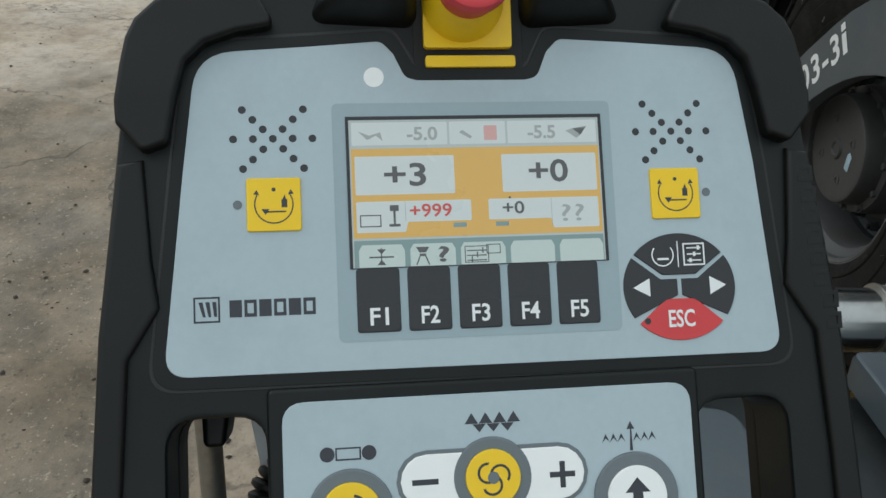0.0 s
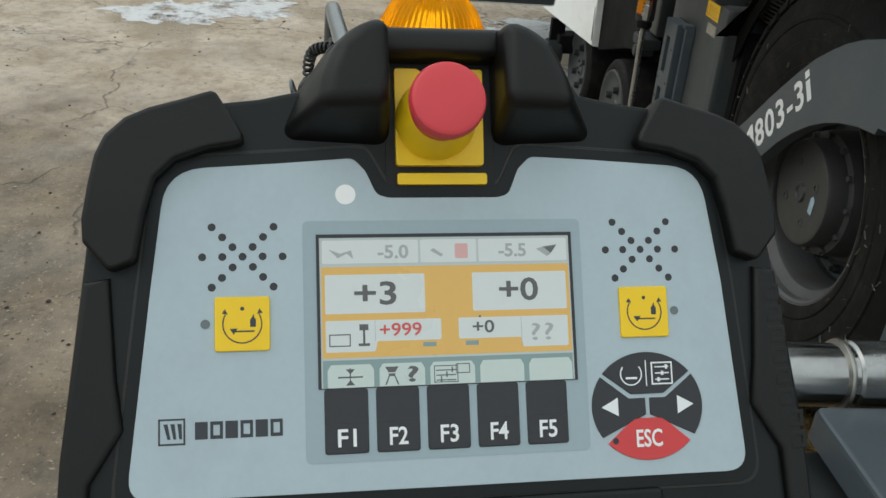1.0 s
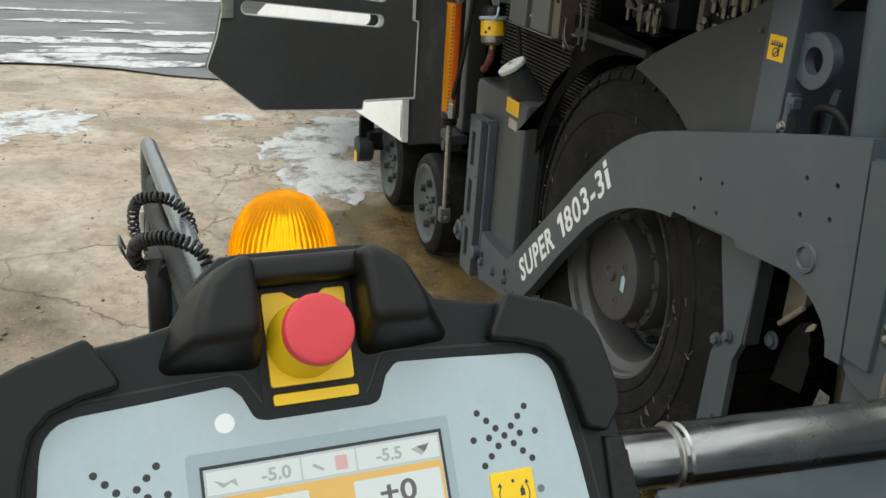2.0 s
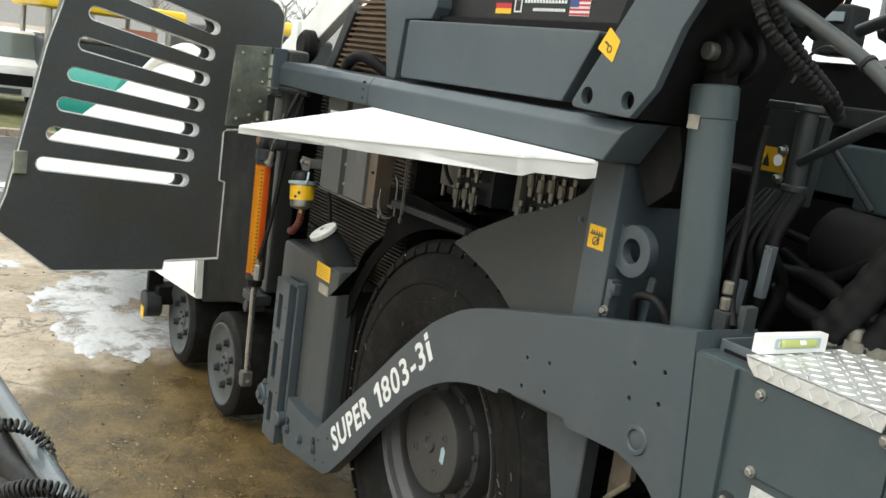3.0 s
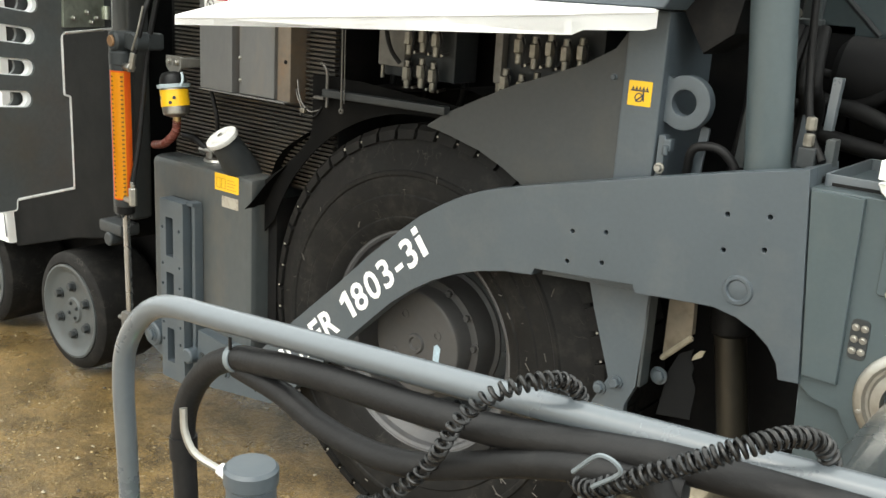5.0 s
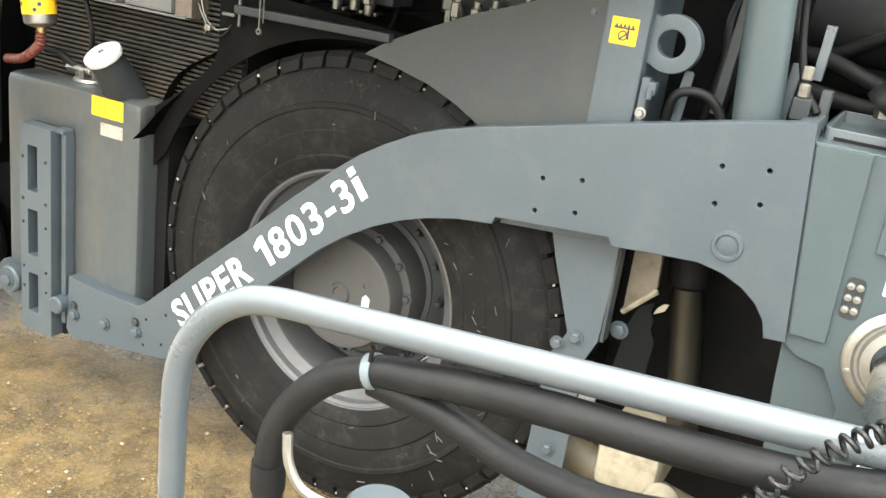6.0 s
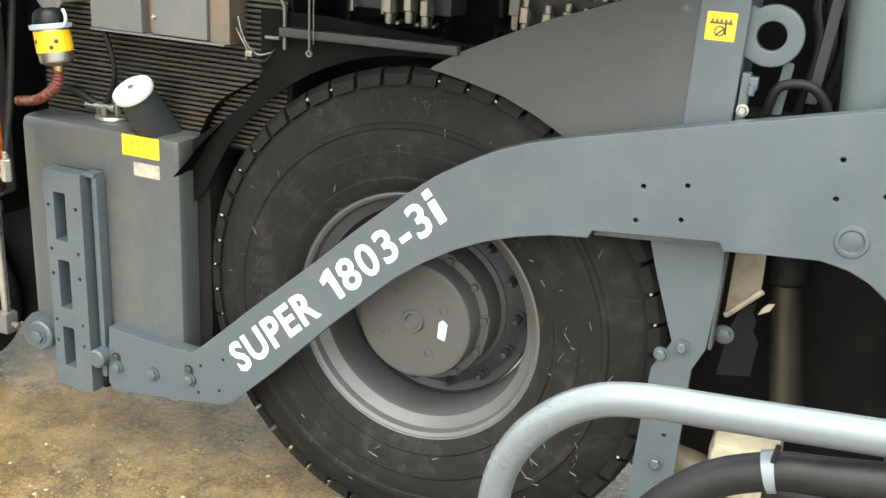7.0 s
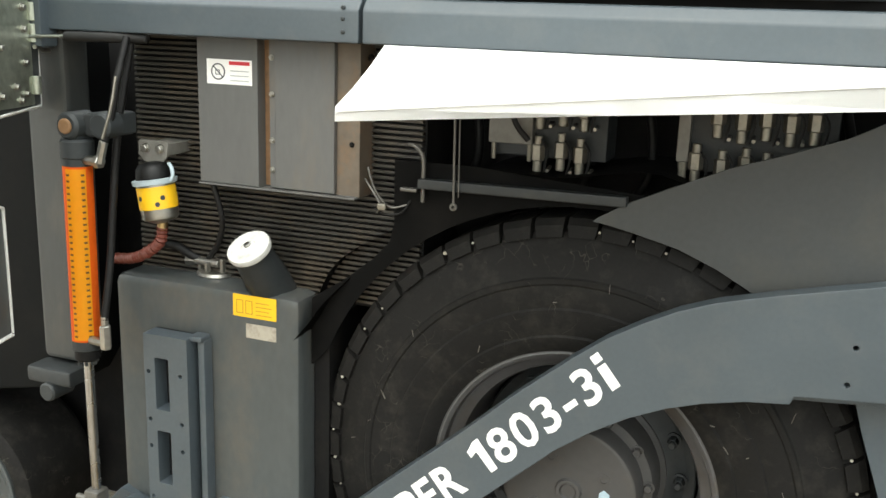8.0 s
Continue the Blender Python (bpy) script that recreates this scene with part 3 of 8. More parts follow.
def build_ground():
    bm = nbm()
    xs = [-2500, -600, -150, -60, -30] + [-20 + 0.25 * i for i in range(97)] + [10, 30, 150, 600, 2500]
    ys = [-2500, -600, -150, -40, -15] + [-8 + 0.25 * i for i in range(65)] + [15, 40, 150, 600, 2500]
    grid = [[bm.verts.new((x, y, ground_height(x, y) if -21 < x < 5 and -9 < y < 9 else -0.006)) for y in ys] for x in xs]
    for i in range(len(xs) - 1):
        for j in range(len(ys) - 1):
            bm.faces.new((grid[i][j], grid[i + 1][j], grid[i + 1][j + 1], grid[i][j + 1]))
    only("ground", bm, CONCRETE, "mottled tan concrete yard with cracks and wet brown silt", "ground", "structure", smooth=180)


build_ground()


def blob_outline(cx, cy, rx, ry, seed, n=72, rough=0.75):
    out = []
    for i in range(n):
        a = 2 * math.pi * i / n
        k = 1 + rough * noise.noise(Vector((math.cos(a) * 1.3 + seed, math.sin(a) * 1.3, seed * 0.7))) + 0.4 * noise.noise(Vector((math.cos(a) * 5 + seed, math.sin(a) * 5, 2.0))) + 0.15 * noise.noise(Vector((math.cos(a) * 15 + seed, math.sin(a) * 15, 5.0)))
        out.append((cx + rx * k * math.cos(a), cy + ry * k * math.sin(a)))
    return out


def snow_patch(cx, cy, rx, ry, seed, lift=0.0):
    """A thin, ragged sheet of old snow that thins out to its rim."""
    bm = nbm()
    rim = blob_outline(cx, cy, rx, ry, seed)
    rings = []
    for k, h in ((1.0, 0.001), (0.9, 0.007), (0.6, 0.012), (0.25, 0.014)):
        ring = []
        for i, (x, y) in enumerate(rim):
            px, py = cx + (x - cx) * k, cy + (y - cy) * k
            ring.append(bm.verts.new((px, py, ground_height(px, py) + lift + h + 0.006 * noise.noise(Vector((px * 5, py * 5, seed))))))
        rings.append(ring)
    for a, b in zip(rings, rings[1:]):
        for i in range(len(a)):
            j = (i + 1) % len(a)
            bm.faces.new((a[i], a[j], b[j], b[i]))
    bm.faces.new(rings[-1])
    only("snow_patch", bm, SNOW, "ragged patch of thin melting snow on the concrete", "snow", "stuff", smooth=180)


for args in ((-4.75, -2.78, 0.30, 0.42, 1.0), (-5.1, -2.1, 0.32, 0.36, 2.0), (-5.0, 0.35, 0.26, 0.42, 3.0), (-3.85, -0.2, 0.72, 0.36, 4.0), (-4.6, 0.05, 0.45, 0.36, 7.0), (-3.35, -0.05, 0.22, 0.3, 31.0),
             (-5.6, -4.2, 0.4, 0.7, 5.0), (-6.6, 1.3, 0.5, 0.8, 6.0), (-5.2, -0.75, 0.10, 0.22, 8.0), (-4.2, -0.05, 0.14, 0.12, 9.0)):
    snow_patch(*args)


CRUMB = material("brown_silt_crumbs", (0.2, 0.15, 0.075), 0.85, vary=0.6, grain=14, bump=0.2)


def grit():
    """Loose small stones and clods on the concrete."""
    rnd = random.Random(21)
    for name, mat, count, big in (("dark_grit", BLACK_GRIT, 700, 0.012), ("pale_gravel", PALE_GRIT, 700, 0.011), ("silt_crumbs", CRUMB, 2200, 0.0085)):
        bm = nbm()
        for k in range(count):
            x, y = rnd.uniform(-6.2, 1.2), rnd.uniform(-3.6, 0.1) if rnd.random() < 0.75 else rnd.uniform(-0.9, 0.05)
            if name == "silt_crumbs":
                x, y = rnd.uniform(-2.4, 0.7), rnd.gauss(-0.5, 0.4)
            elif k % 4 == 1 and name == "pale_gravel":
                x, y = rnd.uniform(-2.0, 0.6), rnd.gauss(-0.55, 0.35)
            elif k % 4 == 0:
                x, y = rnd.uniform(-1.6, 1.0), rnd.uniform(-3.2, -1.6)
            r = big * (0.25 + 0.75 * rnd.random() ** 2.5)
            z = ground_height(x, y) + r * 0.25
            top, low = bm.verts.new((x, y, z + r * 0.6)), bm.verts.new((x, y, z - r * 0.5))
            ring = []
            n = 6
            for i in range(n):
                a = 2 * math.pi * i / n + rnd.uniform(-0.2, 0.2)
                q = r * rnd.uniform(0.7, 1.2)
                ring.append(bm.verts.new((x + q * math.cos(a), y + q * math.sin(a), z + r * rnd.uniform(-0.15, 0.25))))
            for i in range(n):
                bm.faces.new((top, ring[i], ring[(i + 1) % n]))
                bm.faces.new((low, ring[(i + 1) % n], ring[i]))
        only(name, bm, mat, "loose small stones scattered on the concrete yard", "gravel", "stuff", smooth=20)


BLACK_GRIT = material("dark_clods", (0.05, 0.042, 0.034), 0.9, vary=0.4, grain=60, bump=0.2)
PALE_GRIT = material("pale_gravel", (0.32, 0.28, 0.2), 0.85, vary=0.4, grain=60, bump=0.2)
grit()

# ---- the paver ----
paver = thing("road_paver", (0, 0.9, 0), "dark grey wheeled asphalt paver with open side doors", "paver")
WX, WZ, WY = -0.029, 0.684, 0.122
WHEEL = Matrix(((1, 0, 0, WX), (0, 0, -1, WY), (0, 1, 0, WZ), (0, 0, 0, 1)))  # local z points out of the machine


SCUFF = material("scratched_rubber", (0.16, 0.15, 0.13), 0.8, vary=0.3, grain=200, bump=0.1)
PALE_STONE = material("pale_grit", (0.45, 0.42, 0.36), 0.8, vary=0.2, grain=200, bump=0.1)


def rear_wheel():
    # tyre carcass with sidewall rings
    prof = [(0.351, -0.03), (0.358, 0.004), (0.378, 0.018), (0.40, 0.024), (0.405, 0.020), (0.43, 0.029), (0.47, 0.034), (0.475, 0.030), (0.50, 0.034),
            (0.53, 0.032), (0.534, 0.036), (0.546, 0.036), (0.55, 0.030), (0.59, 0.016), (0.62, 0.005), (0.650, -0.013), (0.661, -0.04),
            (0.664, -0.32), (0.645, -0.36), (0.60, -0.385), (0.50, -0.40), (0.40, -0.39), (0.345, -0.34)]
    bm = lathe(prof, None, 96, closed=True)
    wheel = part("rear_wheel", lathe([(0.16, -0.36), (0.2, -0.36), (0.2, -0.2), (0.16, -0.2)], WHEEL, 40, closed=True), BLACK, paver, "large air-filled drive wheel, dusty, with grey rim")
    bmesh.ops.transform(bm, matrix=WHEEL, verts=bm.verts[:])
    part("tyre", bm, RUBBER, wheel, "worn black lugged tyre with scuffed sidewall", smooth=30)
    # shoulder lugs, one mesh for each side of the tread
    n = 52
    da = 2 * math.pi / n * 0.436
    for sec, off in (([(0.640, 0.006), (0.668, -0.002), (0.6830, -0.018), (0.6830, -0.165), (0.640, -0.165), (0.634, -0.03)], 0.0),
                     ([(0.640, -0.19), (0.6830, -0.19), (0.6830, -0.335), (0.655, -0.36), (0.62, -0.378), (0.61, -0.3)], 0.5)):
        t = nbm()
        vs = [[t.verts.new((r * math.cos(s * da * (1 - 0.1 * (i == 0))), r * math.sin(s * da * (1 - 0.1 * (i == 0))), z)) for i, (r, z) in enumerate(sec)] for s in (-1, 1)]
        t.faces.new(vs[0])
        t.faces.new(vs[1][::-1])
        m = len(sec)
        for i in range(m):
            t.faces.new((vs[0][i], vs[1][i], vs[1][(i + 1) % m], vs[0][(i + 1) % m]))
        first = None
        for k in range(n):
            if first is None:
                first = part("tread_lug", t, RUBBER, wheel, smooth=30)
                ob = first
            else:
                ob = tagged(new("tread_lug", first.data))
                ob.parent = wheel
            ob.matrix_parent_inverse = first.matrix_parent_inverse
            ob.matrix_basis = WHEEL @ Matrix.Rotation(2 * math.pi * (k + off) / n + 0.02, 4, "Z")
    rnd = random.Random(11)
    for k in range(52):
        if rnd.random() < 0.5:
            a = 2 * math.pi * (k + 0.5) / n + 0.02
            r = 0.650 + rnd.uniform(0, 0.012)
            g = nbm()
            bmesh.ops.create_icosphere(g, subdivisions=1, radius=rnd.uniform(0.0025, 0.0055), matrix=WHEEL @ Matrix.Translation((r * math.cos(a), r * math.sin(a), -0.005)))
            part("stuck_stone", g, PALE_STONE, wheel)
    # short straight scratches on the sidewall
    g = nbm()
    for k in range(46):
        a, r = rnd.uniform(0, 6.28) if k % 2 else rnd.uniform(-0.9, 0.7), rnd.uniform(0.40, 0.60)
        z = 0.0375 if r < 0.56 else 0.0375 - (r - 0.56) * 0.52
        t, ln, w = rnd.uniform(0, 3.14), rnd.uniform(0.006, 0.03), rnd.uniform(0.0004, 0.0009)
        m = WHEEL @ Matrix.Translation((r * math.cos(a), r * math.sin(a), z)) @ Matrix.Rotation(t, 4, "Z")
        box(-ln / 2, ln / 2, -w / 2, w / 2, -0.004, 0.0, 0.0, m, g)
    tagged(part("scuff_mark", g, SCUFF, wheel), kind="stuff")
    rim = [(0.352, -0.022), (0.358, -0.004), (0.356, 0.006), (0.347, 0.008), (0.338, 0.001), (0.333, -0.018), (0.320, -0.030), (0.306, -0.040), (0.300, -0.055),
           (0.296, -0.125), (0.29, -0.165), (0.29, -0.2), (0.335, -0.06)]
    part("rim", lathe([(r * 1.017, z - 0.004) for r, z in rim], WHEEL, 96, closed=True), RIM, wheel, "grey steel rim with brown dried silt", smooth=30)
    # disc is darker than the rim: shade of the deep gap, put into its colour
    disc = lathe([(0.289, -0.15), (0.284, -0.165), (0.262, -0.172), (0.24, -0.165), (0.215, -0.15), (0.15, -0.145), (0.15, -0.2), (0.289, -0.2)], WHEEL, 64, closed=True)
    part("wheel_disc", disc, GREY_DARK, wheel, "wheel disc, shade of the hub gap put into its dark grey", smooth=30)
    part("rim_edge", lathe([(0.356, 0.0025), (0.3595, 0.0055), (0.3640, 0.004), (0.3655, -0.002), (0.3625, -0.004), (0.358, 0.0)], WHEEL, 96, closed=True), RIM, wheel, "bare bright rim edge")
    hub = lathe([(0.0, 0.034), (0.018, 0.034), (0.022, 0.040), (0.03, 0.040), (0.034, 0.032), (0.156, 0.034), (0.166, 0.030), (0.171, 0.018), (0.174, -0.03),
                 (0.196, -0.034), (0.201, -0.062), (0.203, -0.115), (0.216, -0.122), (0.218, -0.17), (0.10, -0.175)], WHEEL, 64)
    HUB_IN = 0.022
    for v in hub.verts:
        v.co.y += HUB_IN
    part("hub", hub, HUB, wheel, "dusty round planetary hub cover", smooth=30)
    for k in range(12):
        a = 2 * math.pi * (k + 0.2) / 12
        p = WHEEL @ Vector((0.186 * math.cos(a), 0.186 * math.sin(a), -0.034 - HUB_IN))
        part("hub_bolt", bolt_head(p, (0, -1, 0), 0.0115, 0.016), HUB, wheel)
    for k in range(4):
        a = 2 * math.pi * (k + 0.33) / 4
        p = WHEEL @ Vector((0.098 * math.cos(a), 0.098 * math.sin(a), 0.031 - HUB_IN))
        part("plug", lathe([(0, 0), (0.016, 0), (0.016, 0.004), (0.009, 0.005), (0.008, 0.001), (0, 0.001)], axis_matrix(p, p + Vector((0, -1, 0))), 18), HUB, wheel)
    for k in range(14):
        a = 2 * math.pi * k / 14
        p = WHEEL @ Vector((0.248 * math.cos(a), 0.248 * math.sin(a), -0.167))
        b = bolt_head(p, (0, -1, 0), 0.0145, 0.03)
        rod(p, p + Vector((0, -0.045, 0)), 0.009, 12, 0.002, b)
        part("wheel_nut", b, RUST if k == 3 else GREY_DARK, wheel)
    # torn blue-white paper tag on the hub
    t = slab(round_outline([(0.075, -0.034), (0.098, -0.038), (0.103, 0.012), (0.088, 0.022), (0.077, 0.012)], 0.004), 0.0345 - HUB_IN, 0.0355 - HUB_IN, WHEEL)
    part("paper_tag", t, material("pale_blue_tag", (0.4, 0.52, 0.6), 0.6, vary=0.3, grain=90, bump=0.1), wheel)


rear_wheel()


def front_wheel(x, y=0.1, r=0.27):
    m = Matrix(((1, 0, 0, x), (0, 0, -1, y), (0, 1, 0, r), (0, 0, 0, 1)))
    wheel = part("front_wheel", lathe([(0.05, -0.3), (0.12, -0.3), (0.12, -0.05), (0.05, -0.05)], m, 32, closed=True), BLACK, paver, "small solid-rubber front wheel with grey disc")
    part("tyre", lathe([(0.2, -0.01), (0.222, 0.004), (0.25, 0.0), (0.266, -0.014), (0.27, -0.04), (0.27, -0.27), (0.262, -0.295), (0.24, -0.31), (0.2, -0.3)], m, 64, closed=True), RUBBER, wheel)
    disc = lathe([(0.0, -0.012), (0.052, -0.012), (0.056, -0.018), (0.062, -0.020), (0.165, -0.014), (0.188, 0.0), (0.205, 0.010), (0.214, 0.008), (0.216, -0.01), (0.2, -0.06), (0.0, -0.08)], m, 56)
    part("wheel_disc", disc, FRONT_DISC, wheel)
    for k in range(6):
        a = 2 * math.pi * (k + 0.5) / 6
        p = m @ Vector((0.125 * math.cos(a), 0.112 * math.sin(a), -0.019))
        part("wheel_nut", bolt_head(p, (0, -1, 0), 0.018, 0.028), GREY_DARK, wheel)
    for k in range(4):
        a = 2 * math.pi * (k + 0.3) / 4
        p = m @ Vector((0.034 * math.cos(a), 0.034 * math.sin(a), -0.013))
        part("cap_bolt", bolt_head(p, (0, -1, 0), 0.007, 0.010), GREY_DARK, wheel)


for x in (-1.985, -2.80):
    front_wheel(x, y=0.045, r=0.28)

# tow arm
ARM = [(-0.995, 0.482), (-0.86, 0.470), (-0.69, 0.470), (-0.66, 0.490), (-0.471, 0.665), (-0.278, 0.837), (-0.146, 0.962), (-0.021, 1.070), (0.055, 1.130), (0.135, 1.179), (0.205, 1.216),
       (0.282, 1.246), (0.396, 1.277), (0.596, 1.324), (0.953, 1.407), (1.118, 1.440), (1.168, 0.968), (1.122, 0.963), (1.112, 1.0), (1.088, 1.033), (1.052, 1.060), (1.006, 1.080),
       (0.95, 1.090), (0.827, 1.080), (0.752, 1.072), (0.741, 1.091), (0.457, 1.065), (0.449, 1.046), (0.36, 1.035), (0.273, 1.014), (0.195, 0.987), (0.118, 0.950), (0.037, 0.900), (-0.044, 0.838),
       (-0.219, 0.672), (-0.411, 0.471), (-0.536, 0.352), (-0.585, 0.322), (-0.644, 0.314), (-0.985, 0.264), (-1.008, 0.29)]
HOLES = [(0.560, 1.189), (0.655, 1.206), (0.553, 1.108), (0.652, 1.127), (0.954, 1.311), (1.050, 1.323), (0.956, 1.228), (1.048, 1.248)]
tow_arm = part("tow_arm", slab(ARM, -0.045, 0.0, side(0), [circle(x, z, 0.0055, 10) for x, z in HOLES] + [circle(-0.967, 0.385, 0.012, 12), circle(-0.700, 0.413, 0.012, 12)], 0.003), GREY, paver, "curved grey steel tow arm with white model lettering")
flange = slab([(1.076, 1.428), (1.118, 1.440), (1.168, 0.970), (1.126, 0.966)], -0.19, -0.0455, side(0.0), (), 0.003)
part("end_flange", flange, GREY, tow_arm)
# holes as flat black discs, their inner shade given as colour
for y in (0.09, 0.15):
    part("flange_hole", rod((1.1225, y, 1.405), (1.1205, y, 1.405), 0.012, 16), BLACK, tow_arm)
part("edge_lip", slab([(0.452, 1.040), (0.748, 1.066), (0.745, 1.096), (0.455, 1.070)], -0.075, -0.047, side(0.0), (), 0.003), GREY, tow_arm)
ring = lathe([(0.0, 0.002), (0.016, 0.002), (0.018, 0.0005), (0.023, 0.0), (0.026, 0.0055), (0.033, 0.005), (0.0365, -0.002)], Matrix(((1, 0, 0, 1.003), (0, 0, -1, 0), (0, 1, 0, 1.144), (0, 0, 0, 1))), 32)
part("pin_cap", ring, GREY, tow_arm)
# flat black discs round the bolts paint the shade of recessed holes
for x, z in ((-0.967, 0.352), (-0.830, 0.363), (-0.694, 0.380)):
    part("recess_shade_disc", slab(circle(x, z, 0.0225, 24), 0, 0.0008, side(0.0), (), 0.0), FLAG_BLACK, tow_arm)
    if x != -0.830:
        part("keyhole_shade_disc", slab(circle(x - 0.004, z + 0.030, 0.0175, 24), 0, 0.0006, side(0.0), (), 0.0), FLAG_BLACK, tow_arm)
        part("keyhole_pin", rod((x - 0.006, -0.0004, z + 0.032), (x - 0.006, -0.006, z + 0.032), 0.010, 14, 0.002), TUBE, tow_arm)
    b = bolt_head((x, -0.0008, z), (0, -1, 0), 0.0155, 0.014)
    part("arm_bolt", b, GREY, tow_arm)
# drill holes likewise: black discs on the surface in place of shaded holes
for x, z in ((-0.655, 0.435), (-0.575, 0.475), (-0.665, 0.345), (-0.59, 0.37)):
    part("drill_hole", rod((x, 0.001, z), (x, -0.0006, z), 0.005, 10), BLACK, tow_arm)
d = Vector((0.604, 0, 0.574)).normalized()
u = Vector((-d.z, 0, d.x))


def arm_words(text, start, width, bold=0.0022):
    m = Matrix(((d.x, u.x, 0, -0.508 + d.x * start), (0, 0, -1, -0.0012), (d.z, u.z, 0, 0.452 + d.z * start), (0, 0, 0, 1)))
    part("model_lettering", lettering(text, 0.120, m, width, bold, slant=0.07, spacing=1.12), LETTER, tow_arm, "white bold model lettering", smooth=30)


def arm_stroke(pts):
    """One heavy stroke of the model lettering, along and up from the baseline's start."""
    m = Matrix(((d.x, u.x, 0, -0.508), (0, 0, -1, -0.0012), (d.z, u.z, 0, 0.452), (0, 0, 0, 1)))
    part("model_lettering", slab(round_outline(pts, 0.002, 2), -0.0004, 0.0004, m), LETTER, tow_arm, "white bold model lettering", smooth=30)


arm_words("SUPER", 0.002, 0.350, 0.0034)
arm_words("803-3", 0.468, 0.326)
arm_stroke([(0.432, 0.0), (0.453, 0.0), (0.459, 0.087), (0.443, 0.087), (0.413, 0.074), (0.412, 0.056), (0.434, 0.062)])
arm_stroke([(0.809, 0.0), (0.833, 0.0), (0.838, 0.062), (0.814, 0.062)])
arm_stroke([(0.815, 0.070), (0.839, 0.070), (0.8405, 0.091), (0.8165, 0.091)])

# slotted guide bracket at the arm's front end
def bracket():
    x0, x1, z0, z1 = -1.196, -1.054, 0.246, 0.955
    slots = [round_outline([(-1.160, a), (-1.116, a), (-1.116, b), (-1.160, b)], 0.004, 2) for a, b in ((0.738, 0.888), (0.517, 0.674), (0.316, 0.452))]
    dots = [circle(x, z, 0.006, 10) for x in (-1.182, -1.078) for z in (0.845, 0.705, 0.625, 0.47, 0.40)]
    br = part("guide_bracket", slab(round_outline([(x0, z0), (x1, z0), (x1, z1), (x0, z1)], 0.006, 2), -0.03, 0.02, side(0.0), slots + dots, 0.003), GREY, paver, "upright grey bracket with three long slots")
    part("back_plate", box(x0 + 0.005, x1 - 0.005, 0.0305, 0.038, z0, z1, 0.0), BLACK, br)
    part("guide_rail", box(-1.049, -1.036, 0.022, 0.044, 0.25, 0.945, 0.002), BLACK, br)
    part("guide_rail", box(-1.038, -1.016, 0.004, 0.044, 0.30, 0.95, 0.006), GREY, br)
    part("rail_cap", box(-1.060, -1.018, -0.004, 0.040, 0.945, 0.962, 0.005), GREY, br)
    part("pivot_pin", rod((-1.026, -0.032, 0.375), (-1.026, 0.04, 0.375), 0.030, 24, 0.005), GREY, br)
    lug = slab(round_outline([(-1.39, 0.38), (-1.33, 0.445), (-1.19, 0.40), (-1.19, 0.28), (-1.27, 0.30), (-1.36, 0.33)], 0.02), -0.05, -0.02, side(0.0), (), 0.003)
    part("front_lug", lug, GREY, br)
    g = rod((-1.262, -0.02, 0.395), (-1.262, 0.02, 0.395), 0.048, 28, 0.006)
    bolt_head((-1.262, -0.02, 0.395), (0, -1, 0), 0.022, 0.014, g)
    part("lug_pin", g, GREY, br)


bracket()


